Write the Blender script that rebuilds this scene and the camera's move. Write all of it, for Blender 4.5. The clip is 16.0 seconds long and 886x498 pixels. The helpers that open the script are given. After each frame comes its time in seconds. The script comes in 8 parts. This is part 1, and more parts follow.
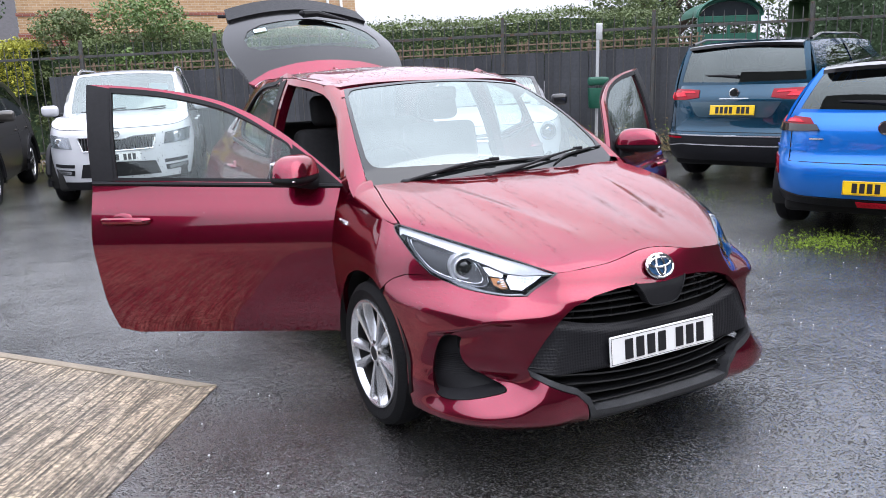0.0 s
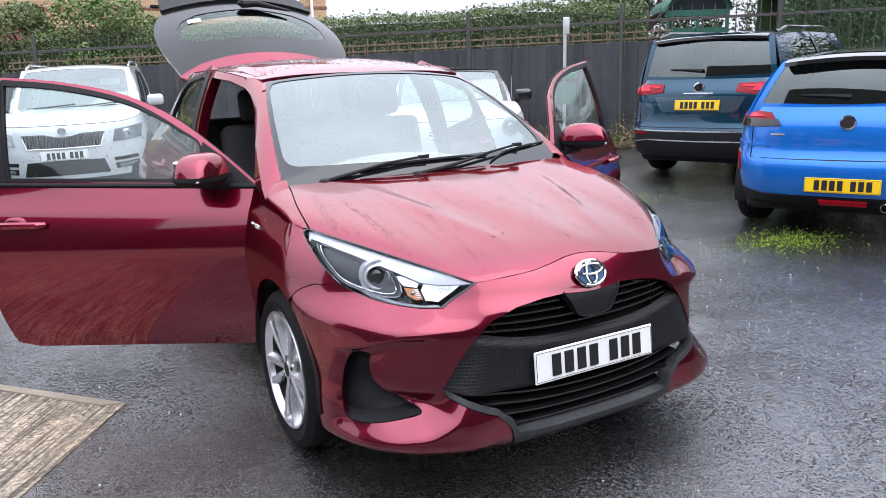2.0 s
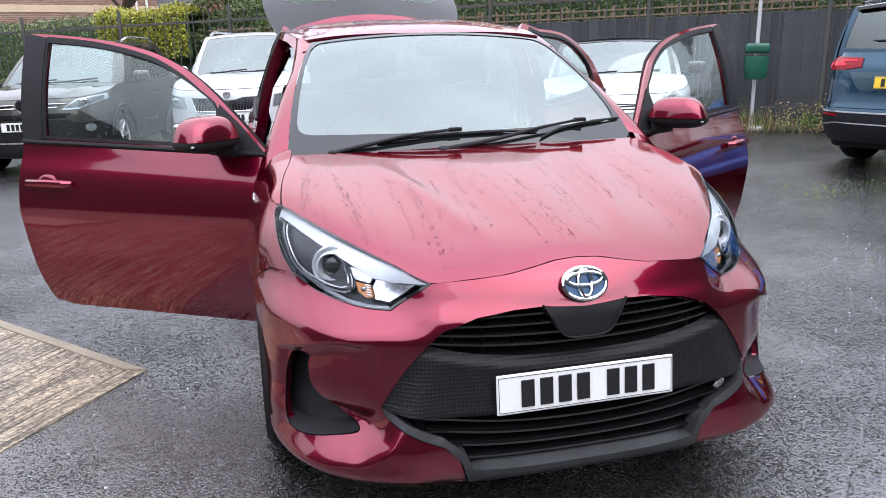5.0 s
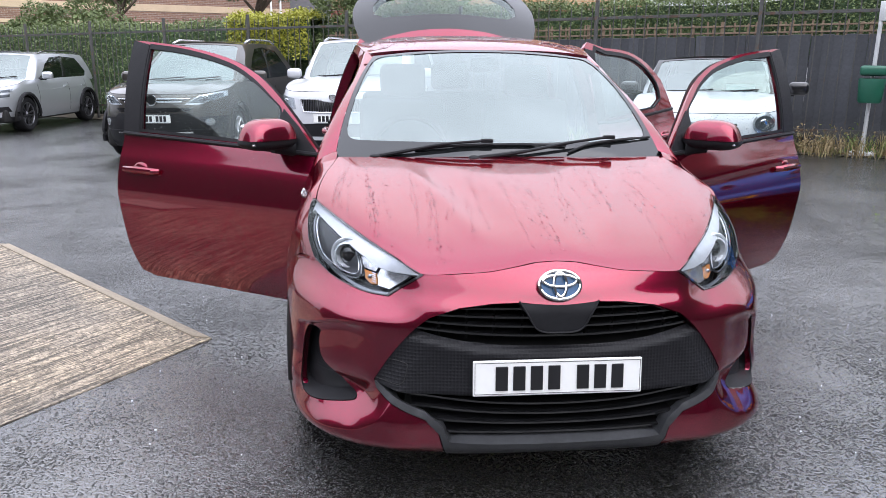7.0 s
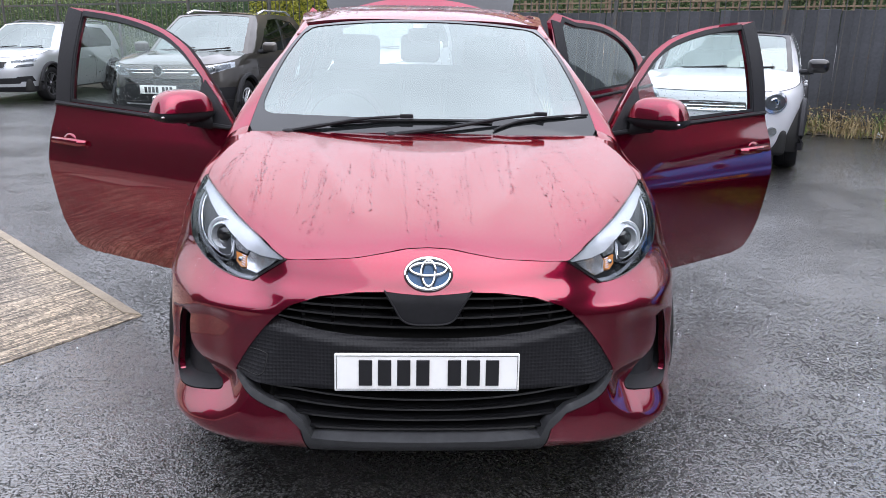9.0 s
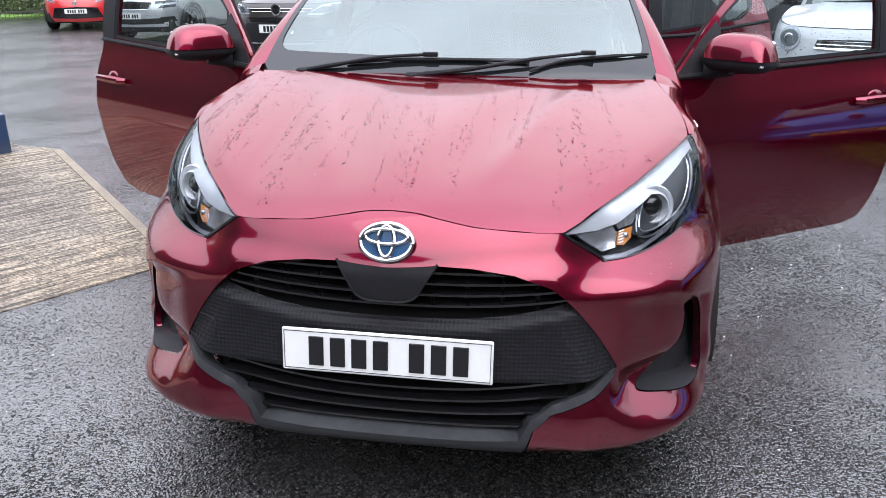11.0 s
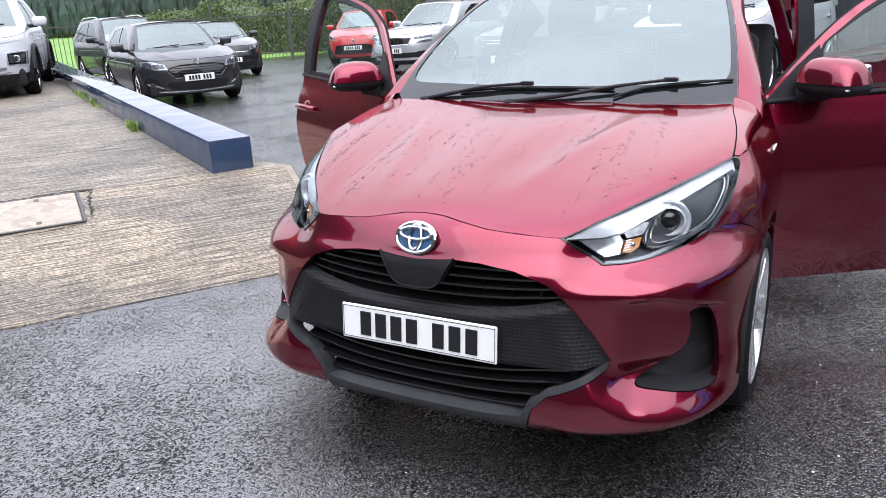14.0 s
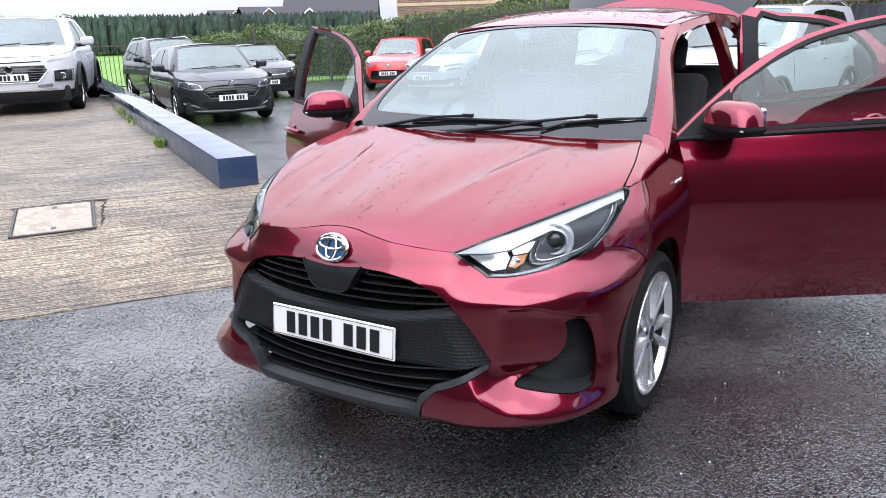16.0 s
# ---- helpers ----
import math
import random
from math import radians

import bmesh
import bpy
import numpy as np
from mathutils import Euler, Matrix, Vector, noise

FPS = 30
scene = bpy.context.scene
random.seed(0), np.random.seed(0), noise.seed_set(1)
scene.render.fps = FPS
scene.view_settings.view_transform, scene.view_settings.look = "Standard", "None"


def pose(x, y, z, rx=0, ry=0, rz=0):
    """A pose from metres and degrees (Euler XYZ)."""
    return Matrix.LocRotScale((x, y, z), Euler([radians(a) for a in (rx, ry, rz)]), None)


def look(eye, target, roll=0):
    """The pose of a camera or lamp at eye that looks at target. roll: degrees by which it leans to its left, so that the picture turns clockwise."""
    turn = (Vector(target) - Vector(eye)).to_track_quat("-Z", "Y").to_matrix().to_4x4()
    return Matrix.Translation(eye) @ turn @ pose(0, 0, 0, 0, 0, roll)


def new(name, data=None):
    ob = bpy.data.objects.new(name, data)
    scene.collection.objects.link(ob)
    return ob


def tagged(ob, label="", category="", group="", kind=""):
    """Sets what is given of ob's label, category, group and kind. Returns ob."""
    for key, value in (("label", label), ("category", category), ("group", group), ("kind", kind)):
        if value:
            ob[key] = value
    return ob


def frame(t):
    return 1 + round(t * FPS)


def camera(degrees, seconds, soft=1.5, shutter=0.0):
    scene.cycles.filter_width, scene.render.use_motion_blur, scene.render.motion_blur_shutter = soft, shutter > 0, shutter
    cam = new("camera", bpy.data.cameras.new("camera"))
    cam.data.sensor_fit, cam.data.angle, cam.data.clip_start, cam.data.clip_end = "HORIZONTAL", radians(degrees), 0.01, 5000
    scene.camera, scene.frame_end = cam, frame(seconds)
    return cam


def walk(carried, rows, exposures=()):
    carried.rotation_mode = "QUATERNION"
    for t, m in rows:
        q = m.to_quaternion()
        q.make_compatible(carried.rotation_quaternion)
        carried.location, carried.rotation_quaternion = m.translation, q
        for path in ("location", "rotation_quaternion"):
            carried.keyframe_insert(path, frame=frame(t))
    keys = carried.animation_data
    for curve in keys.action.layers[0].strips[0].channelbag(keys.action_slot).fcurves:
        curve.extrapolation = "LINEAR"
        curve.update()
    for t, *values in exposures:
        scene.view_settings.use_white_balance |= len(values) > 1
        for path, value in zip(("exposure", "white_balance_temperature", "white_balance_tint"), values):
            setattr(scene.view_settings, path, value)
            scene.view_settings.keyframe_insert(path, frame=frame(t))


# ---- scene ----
cam = camera(60.2, 16.0, soft=0.6)
METRES, EYE, TILT, LEAN, TURN = 4.736, 1.443, 0.0, 0.5, -28.3
START = (-2.002, -2.034)
ROWS = [
    (0.0, 0.0, 0.0, 0.0, -0.26, -13.02, 1.13),
    (0.5, -0.0, 0.014, -0.001, -0.96, -12.84, 1.61),
    (1.0, -0.0088, 0.0342, -0.0036, -1.9, -12.73, 1.89),
    (1.5, 0.0083, 0.0448, -0.0048, -2.13, -12.86, 1.71),
    (2.0, 0.0505, 0.054, -0.0063, -1.76, -13.29, 1.17),
    (2.5, 0.0676, 0.07, -0.0105, -0.99, -13.94, 0.7),
    (3.0, 0.0751, 0.1103, -0.0135, 0.5, -14.86, 0.36),
    (3.5, 0.1007, 0.1465, -0.0135, 3.33, -15.74, 0.65),
    (4.0, 0.1442, 0.1856, -0.0199, 7.06, -16.08, 1.14),
    (4.5, 0.1716, 0.1954, -0.0222, 10.48, -15.83, 1.19),
    (5.0, 0.1912, 0.1595, -0.0194, 13.74, -14.96, 0.68),
    (7.5, 0.2899, 0.132, -0.0093, 24.04, -14.65, -1.18),
    (8.0, 0.2905, 0.1546, -0.0103, 24.83, -15.05, -1.14),
    (8.5, 0.3151, 0.1798, -0.0099, 25.39, -15.52, -1.2),
    (9.0, 0.3597, 0.2028, -0.0112, 26.17, -16.41, -1.56),
    (11.5, 0.4141, 0.3301, -0.0209, 41.08, -21.05, 0.02),
    (12.0, 0.4552, 0.3074, -0.018, 45.33, -20.58, 0.65),
    (12.5, 0.4884, 0.313, -0.0108, 49.36, -20.03, 1.3),
    (13.0, 0.5157, 0.3502, -0.0141, 53.04, -19.47, 2.04),
    (13.5, 0.5313, 0.3589, -0.0138, 55.21, -18.99, 2.5),
    (14.0, 0.5471, 0.3543, -0.0117, 56.28, -18.54, 2.53),
    (14.5, 0.5807, 0.3503, -0.0083, 57.01, -18.09, 2.12),
    (15.0, 0.6072, 0.3664, -0.0074, 57.83, -17.55, 1.59),
    (15.5, 0.6348, 0.3927, -0.0046, 58.94, -17.0, 1.29),
    (16.0, 0.6465, 0.394, -0.0033, 59.81, -16.56, 1.21),
]
walk(cam, [(t, pose(*START, EYE, TILT, LEAN, TURN) @ pose(METRES * x, METRES * y, METRES * z, 90 + pitch, roll, yaw)) for t, x, y, z, yaw, pitch, roll in ROWS])

# ---- light ----
EXPOSURE = 1.85
scene.view_settings.exposure = EXPOSURE
SUN_AZ, SUN_EL = radians(150), radians(48)
world = bpy.data.worlds.new("overcast_sky")
scene.world = world
world.use_nodes = True
wn = world.node_tree
wn.nodes.clear()
w_out = wn.nodes.new("ShaderNodeOutputWorld")
w_bg = wn.nodes.new("ShaderNodeBackground")
w_sky = wn.nodes.new("ShaderNodeTexSky")
w_sky.sky_type, w_sky.sun_disc = "NISHITA", False
w_sky.sun_elevation, w_sky.sun_rotation = SUN_EL, SUN_AZ
w_sky.air_density, w_sky.dust_density, w_sky.ozone_density = 1.0, 1.6, 1.0
w_hsv = wn.nodes.new("ShaderNodeHueSaturation")
w_hsv.inputs["Saturation"].default_value = 0.14
w_cloud = wn.nodes.new("ShaderNodeTexNoise")
w_cloud.inputs["Scale"].default_value, w_cloud.inputs["Detail"].default_value = 1.6, 5.0
w_ramp = wn.nodes.new("ShaderNodeMapRange")
w_ramp.inputs["From Min"].default_value, w_ramp.inputs["From Max"].default_value = 0.3, 0.7
w_ramp.inputs["To Min"].default_value, w_ramp.inputs["To Max"].default_value = 0.86, 1.17
w_tc = wn.nodes.new("ShaderNodeTexCoord")
w_mul = wn.nodes.new("ShaderNodeMix")
w_mul.data_type, w_mul.blend_type = "RGBA", "MULTIPLY"
w_mul.inputs["Factor"].default_value = 1.0
wn.links.new(w_tc.outputs["Generated"], w_cloud.inputs["Vector"])
wn.links.new(w_cloud.outputs["Fac"], w_ramp.inputs["Value"])
wn.links.new(w_sky.outputs["Color"], w_hsv.inputs["Color"])
w_grey = wn.nodes.new("ShaderNodeMix")
w_grey.data_type = "RGBA"
w_grey.inputs["Factor"].default_value = 0.85
w_grey.inputs["B"].default_value = (7.15, 7.45, 8.75, 1)
wn.links.new(w_hsv.outputs["Color"], w_grey.inputs["A"])
# an overcast sky is about three times as bright overhead as at the horizon
w_sep = wn.nodes.new("ShaderNodeSeparateXYZ")
w_lum = wn.nodes.new("ShaderNodeMapRange")
w_lum.inputs["To Min"].default_value, w_lum.inputs["To Max"].default_value = 0.235, 1.0
w_cie = wn.nodes.new("ShaderNodeMix")
w_cie.data_type, w_cie.blend_type = "RGBA", "MULTIPLY"
w_cie.inputs["Factor"].default_value = 1.0
wn.links.new(w_tc.outputs["Generated"], w_sep.inputs["Vector"])
wn.links.new(w_sep.outputs["Z"], w_lum.inputs["Value"])
wn.links.new(w_grey.outputs["Result"], w_cie.inputs["A"])
wn.links.new(w_lum.outputs["Result"], w_cie.inputs["B"])
wn.links.new(w_cie.outputs["Result"], w_mul.inputs["A"])
wn.links.new(w_ramp.outputs["Result"], w_mul.inputs["B"])
wn.links.new(w_mul.outputs["Result"], w_bg.inputs["Color"])
w_bg.inputs["Strength"].default_value = 0.15
wn.links.new(w_bg.outputs["Background"], w_out.inputs["Surface"])
sun_data = bpy.data.lights.new("sun", "SUN")
sun_data.energy, sun_data.angle, sun_data.color = 0.5, radians(80), (1.0, 0.97, 0.94)
sun = new("sun", sun_data)
# the sky's sun stands at rotation SUN_AZ, counted clockwise from +y
sun.matrix_world = look((0, 0, 30), (-30 * math.sin(SUN_AZ) * math.cos(SUN_EL), -30 * math.cos(SUN_AZ) * math.cos(SUN_EL), 30 - 30 * math.sin(SUN_EL)))


# ---- materials ----
def material(name, rgb, rough=0.5, metal=0.0, coat=0.0, vary=0.15, scale=6.0, fine=60.0, bump=0.0, bump_scale=80.0, spec=0.5, rough_vary=0.0, second=None, second_amount=0.0, second_scale=2.0, random_hue=0.0, coat_rough=0.03):
    """A principled surface whose colour varies at two scales, with fine relief and an optional second colour in patches."""
    m = bpy.data.materials.new(name)
    m.use_nodes = True
    nt = m.node_tree
    p = nt.nodes["Principled BSDF"]
    p.inputs["Roughness"].default_value, p.inputs["Metallic"].default_value = rough, metal
    p.inputs["Coat Weight"].default_value, p.inputs["Coat Roughness"].default_value = coat, coat_rough
    p.inputs["Specular IOR Level"].default_value = spec
    tc = nt.nodes.new("ShaderNodeTexCoord")

    def tex(s, detail=4.0):
        n = nt.nodes.new("ShaderNodeTexNoise")
        n.inputs["Scale"].default_value, n.inputs["Detail"].default_value = s, detail
        nt.links.new(tc.outputs["Object"], n.inputs["Vector"])
        return n

    big, small = tex(scale), tex(fine)
    add = nt.nodes.new("ShaderNodeMath")
    add.operation = "ADD"
    nt.links.new(big.outputs["Fac"], add.inputs[0])
    nt.links.new(small.outputs["Fac"], add.inputs[1])
    rng = nt.nodes.new("ShaderNodeMapRange")
    rng.inputs["From Min"].default_value, rng.inputs["From Max"].default_value = 0.6, 1.4
    rng.inputs["To Min"].default_value, rng.inputs["To Max"].default_value = 1 - vary, 1 + vary
    nt.links.new(add.outputs[0], rng.inputs["Value"])
    mul = nt.nodes.new("ShaderNodeMix")
    mul.data_type, mul.blend_type = "RGBA", "MULTIPLY"
    mul.inputs["Factor"].default_value = 1.0
    mul.inputs["A"].default_value = (*rgb, 1)
    if second:
        patch = tex(second_scale, 6.0)
        pr = nt.nodes.new("ShaderNodeMapRange")
        pr.inputs["From Min"].default_value, pr.inputs["From Max"].default_value = 0.62 - second_amount * 0.3, 0.72 - second_amount * 0.3
        nt.links.new(patch.outputs["Fac"], pr.inputs["Value"])
        mx = nt.nodes.new("ShaderNodeMix")
        mx.data_type = "RGBA"
        mx.inputs["A"].default_value, mx.inputs["B"].default_value = (*rgb, 1), (*second, 1)
        nt.links.new(pr.outputs["Result"], mx.inputs["Factor"])
        nt.links.new(mx.outputs["Result"], mul.inputs["A"])
    nt.links.new(rng.outputs["Result"], mul.inputs["B"])
    last = mul.outputs["Result"]
    if random_hue:
        info = nt.nodes.new("ShaderNodeObjectInfo")
        rr = nt.nodes.new("ShaderNodeMapRange")
        rr.inputs["To Min"].default_value, rr.inputs["To Max"].default_value = 1 - random_hue, 1 + random_hue
        nt.links.new(info.outputs["Random"], rr.inputs["Value"])
        m2 = nt.nodes.new("ShaderNodeMix")
        m2.data_type, m2.blend_type = "RGBA", "MULTIPLY"
        m2.inputs["Factor"].default_value = 1.0
        nt.links.new(last, m2.inputs["A"])
        nt.links.new(rr.outputs["Result"], m2.inputs["B"])
        last = m2.outputs["Result"]
    nt.links.new(last, p.inputs["Base Color"])
    if rough_vary:
        rv = nt.nodes.new("ShaderNodeMapRange")
        rv.inputs["From Min"].default_value, rv.inputs["From Max"].default_value = 0.35, 0.65
        rv.inputs["To Min"].default_value, rv.inputs["To Max"].default_value = max(0.02, rough - rough_vary), rough + rough_vary
        nt.links.new(big.outputs["Fac"], rv.inputs["Value"])
        nt.links.new(rv.outputs["Result"], p.inputs["Roughness"])
    if bump:
        b = nt.nodes.new("ShaderNodeBump")
        b.inputs["Strength"].default_value, b.inputs["Distance"].default_value = bump, 0.01
        nt.links.new(tex(bump_scale, 5.0).outputs["Fac"], b.inputs["Height"])
        nt.links.new(b.outputs["Normal"], p.inputs["Normal"])
    return m


def glass_material(name, tint=(0.9, 0.95, 0.93), ior=1.5, see=0.85):
    """A thin pane: reflection by Fresnel over a tinted clear layer."""
    m = bpy.data.materials.new(name)
    m.use_nodes = True
    nt = m.node_tree
    nt.nodes.clear()
    out = nt.nodes.new("ShaderNodeOutputMaterial")
    mix = nt.nodes.new("ShaderNodeMixShader")
    fres = nt.nodes.new("ShaderNodeFresnel")
    fres.inputs["IOR"].default_value = ior
    clear = nt.nodes.new("ShaderNodeBsdfTransparent")
    clear.inputs["Color"].default_value = (*[c * see for c in tint], 1)
    gloss = nt.nodes.new("ShaderNodeBsdfGlossy")
    gloss.inputs["Roughness"].default_value = 0.02
    gloss.inputs["Color"].default_value = (0.88, 0.98, 0.95, 1)
    nt.links.new(fres.outputs["Fac"], mix.inputs["Fac"])
    nt.links.new(clear.outputs["BSDF"], mix.inputs[1])
    nt.links.new(gloss.outputs["BSDF"], mix.inputs[2])
    nt.links.new(mix.outputs["Shader"], out.inputs["Surface"])
    return m


def paint(name, rgb, metal=0.55, rough=0.32):
    m = material(name, rgb, rough=rough, metal=metal, coat=1.0, vary=0.04, scale=3.0, fine=900.0, bump=0.0)
    m.node_tree.nodes["Principled BSDF"].inputs["Specular Tint"].default_value = (*[min(1.0, 0.25 + 2.5 * c) for c in rgb], 1) if metal else (1, 1, 1, 1)
    m.node_tree.nodes["Principled BSDF"].inputs["Coat IOR"].default_value = 1.5
    return m


M = {}
M["red"] = paint("red_metallic_paint", (0.19, 0.0014, 0.023), 0.9, 0.24)
M["red"].node_tree.nodes["Principled BSDF"].inputs["Coat IOR"].default_value = 1.63
M["red"].node_tree.nodes["Principled BSDF"].inputs["Coat Roughness"].default_value = 0.05
M["white"] = paint("white_paint", (0.50, 0.51, 0.54), 0.0, 0.4)
M["silver"] = paint("silver_paint", (0.50, 0.52, 0.55), 0.7, 0.3)
M["steel_blue"] = paint("dark_steel_blue_paint", (0.006, 0.046, 0.082), 0.6, 0.26)
# the same body paint made paler, for sky light on the plate recess
M["steel_light"] = paint("lit_steel_blue_facet", (0.055, 0.10, 0.13), 0.6, 0.3)
M["blue"] = paint("bright_blue_paint", (0.008, 0.165, 0.62), 0.35, 0.3)
M["grey"] = paint("dark_grey_paint", (0.045, 0.046, 0.050), 0.6, 0.28)
M["bronze"] = paint("bronze_grey_paint", (0.060, 0.055, 0.050), 0.6, 0.30)
M["black_paint"] = paint("black_paint", (0.012, 0.012, 0.013), 0.2, 0.3)
M["pure_red"] = paint("plain_red_paint", (0.50, 0.010, 0.015), 0.0, 0.35)
M["plastic"] = material("black_textured_plastic", (0.014, 0.014, 0.016), rough=0.5, vary=0.2, bump=0.15, bump_scale=600.0, spec=0.17)
M["gloss_black"] = material("gloss_black_trim", (0.008, 0.008, 0.009), rough=0.12, vary=0.1, coat=0.5)
M["dark"] = material("dark_cavity", (0.006, 0.006, 0.006), rough=0.8, vary=0.2)
M["rubber"] = material("tyre_rubber", (0.007, 0.007, 0.008), rough=0.75, vary=0.25, spec=0.2, bump=0.3, bump_scale=120.0)
M["alloy"] = material("silver_alloy", (0.70, 0.71, 0.73), rough=0.26, metal=0.85, vary=0.08)
M["dark_alloy"] = material("dark_alloy", (0.10, 0.10, 0.11), rough=0.3, metal=0.8, vary=0.06)
M["chrome"] = material("chrome", (0.80, 0.81, 0.83), rough=0.06, metal=1.0, vary=0.02)
M["satin"] = material("satin_silver_trim", (0.72, 0.73, 0.75), rough=0.22, metal=0.8, vary=0.03)
M["plate_white"] = material("white_number_plate", (0.80, 0.80, 0.79), rough=0.3, vary=0.03, coat=0.4)
M["plate_yellow"] = material("yellow_number_plate", (0.85, 0.55, 0.01), rough=0.3, vary=0.03, coat=0.4)
M["plate_ink"] = material("plate_black", (0.01, 0.01, 0.012), rough=0.4, vary=0.05)
M["lamp_red"] = material("red_lamp_lens", (0.24, 0.004, 0.012), rough=0.15, vary=0.1, spec=0.25)
M["lamp_clear"] = material("lamp_reflector", (0.40, 0.42, 0.44), rough=0.2, metal=0.75, vary=0.12, scale=20.0)
M["lamp_amber"] = material("amber_lamp", (0.50, 0.20, 0.06), rough=0.2, vary=0.15, scale=30.0)
M["cloth"] = material("dark_seat_cloth", (0.022, 0.022, 0.024), rough=0.9, vary=0.25, bump=0.3, bump_scale=300.0)
M["trim_grey"] = material("grey_interior_trim", (0.05, 0.05, 0.055), rough=0.7, vary=0.15)
M["badge_blue"] = material("blue_badge", (0.012, 0.055, 0.13), rough=0.25, metal=0.2, coat=0.3, vary=0.3, scale=25.0, spec=0.3)
M["bezel_dark"] = material("dark_lamp_ring", (0.10, 0.11, 0.12), rough=0.15, metal=0.6, vary=0.1)
M["glass"] = glass_material("clear_car_glass", (0.84, 0.93, 0.91), 1.6, 0.92)
M["screen_glass"] = glass_material("laminated_windscreen", (0.70, 0.85, 0.83), 2.65, 0.60)
M["gate_glass"] = glass_material("rear_screen_glass", (0.72, 0.80, 0.76), 1.5, 0.9)
M["tint_glass"] = glass_material("tinted_car_glass", (0.5, 0.56, 0.56), 2.2, 0.36)
M["card"] = material("pale_blue_card", (0.50, 0.68, 0.75), rough=0.6, vary=0.05)
M["lamp_red_bright"] = material("bright_red_lens", (0.62, 0.012, 0.03), rough=0.12, vary=0.25, scale=30.0, spec=0.3)
M["lens"] = glass_material("lamp_cover", (0.97, 0.98, 1.0), 1.18, 0.98)


# ---- mesh tools ----
def thing(name, label, category, group="", m=None, kind=""):
    """An empty at a thing's base."""
    ob = tagged(new(name), label, category, group, kind)
    ob.empty_display_size = 0.1
    if m is not None:
        ob.matrix_world = m
    return ob


def part(name, verts, faces, mat, parent=None, label="", smooth=True, sharp=35):
    me = bpy.data.meshes.new(name)
    me.from_pydata([tuple(v) for v in verts], [], faces)
    me.validate()
    me.materials.append(M[mat] if isinstance(mat, str) else mat)
    if smooth:
        me.shade_smooth()
        me.set_sharp_from_angle(angle=radians(sharp))
    ob = new(name, me)
    if parent is not None:
        ob.parent = parent
    if label:
        ob["label"] = label
    return ob


def box_bm(sx, sy, sz, m=None, bevel=0.0, bm=None, segs=2):
    bm = bm or bmesh.new()
    r = bmesh.ops.create_cube(bm, size=1.0, matrix=(m or Matrix()) @ Matrix.Diagonal((sx, sy, sz, 1)))
    if bevel:
        es = list({e for v in r["verts"] for e in v.link_edges})
        bmesh.ops.bevel(bm, geom=es, offset=bevel, segments=segs, affect="EDGES", profile=0.5)
    return bm


def lathe(profile, n=48, axis="x", arc=None):
    """Turn (radius, along) pairs about an axis, fully or through an arc. Returns verts, faces."""
    vs, fs = [], []
    k = len(profile)
    for i in range(n if arc is None else n + 1):
        a = 2 * math.pi * i / n if arc is None else arc[0] + (arc[1] - arc[0]) * i / n
        for r, h in profile:
            c, s = r * math.cos(a), r * math.sin(a)
            vs.append((h, c, s) if axis == "x" else (c, s, h))
    for i in range(n):
        j = (i + 1) % n if arc is None else i + 1
        for q in range(k - 1):
            fs.append((i * k + q, j * k + q, j * k + q + 1, i * k + q + 1))
    return vs, fs


def tube(points, r, n=8, closed=False):
    """A round bar along points. Returns verts, faces."""
    pts = [Vector(p) for p in points]
    vs, fs = [], []
    for i, p in enumerate(pts):
        a = pts[i - 1] if (i > 0 or closed) else p
        b = pts[(i + 1) % len(pts)] if (i < len(pts) - 1 or closed) else p
        d = (b - a).normalized()
        u = d.cross(Vector((0, 0, 1)))
        if u.length < 0.05:
            u = d.cross(Vector((0, 1, 0)))
        u.normalize()
        w = u.cross(d)
        rr = r[i] if isinstance(r, (list, tuple)) else r
        for j in range(n):
            t = 2 * math.pi * j / n
            vs.append(p + u * rr * math.cos(t) + w * rr * math.sin(t))
    m = len(pts)
    for i in range(m if closed else m - 1):
        for j in range(n):
            fs.append((i * n + j, i * n + (j + 1) % n, ((i + 1) % m) * n + (j + 1) % n, ((i + 1) % m) * n + j))
    if not closed:
        fs.append(tuple(range(n - 1, -1, -1)))
        fs.append(tuple((m - 1) * n + j for j in range(n)))
    return vs, fs


def curve(*pairs):
    """A smooth function through (x, y) pairs, without overshoot, constant outside."""
    xs, ys = [p[0] for p in pairs], [p[1] for p in pairs]
    n = len(xs)
    d = [(ys[i + 1] - ys[i]) / (xs[i + 1] - xs[i]) for i in range(n - 1)]
    t = [d[0]] + [0 if d[i - 1] * d[i] <= 0 else 2 * d[i - 1] * d[i] / (d[i - 1] + d[i]) for i in range(1, n - 1)] + [d[-1]]

    def f(x):
        if x <= xs[0]:
            return ys[0]
        if x >= xs[-1]:
            return ys[-1]
        i = 0
        while x > xs[i + 1]:
            i += 1
        h = xs[i + 1] - xs[i]
        s = (x - xs[i]) / h
        return (ys[i] * (1 + 2 * s) * (1 - s) ** 2 + ys[i + 1] * s * s * (3 - 2 * s)
                + h * t[i] * s * (1 - s) ** 2 - h * t[i + 1] * s * s * (1 - s))
    return f


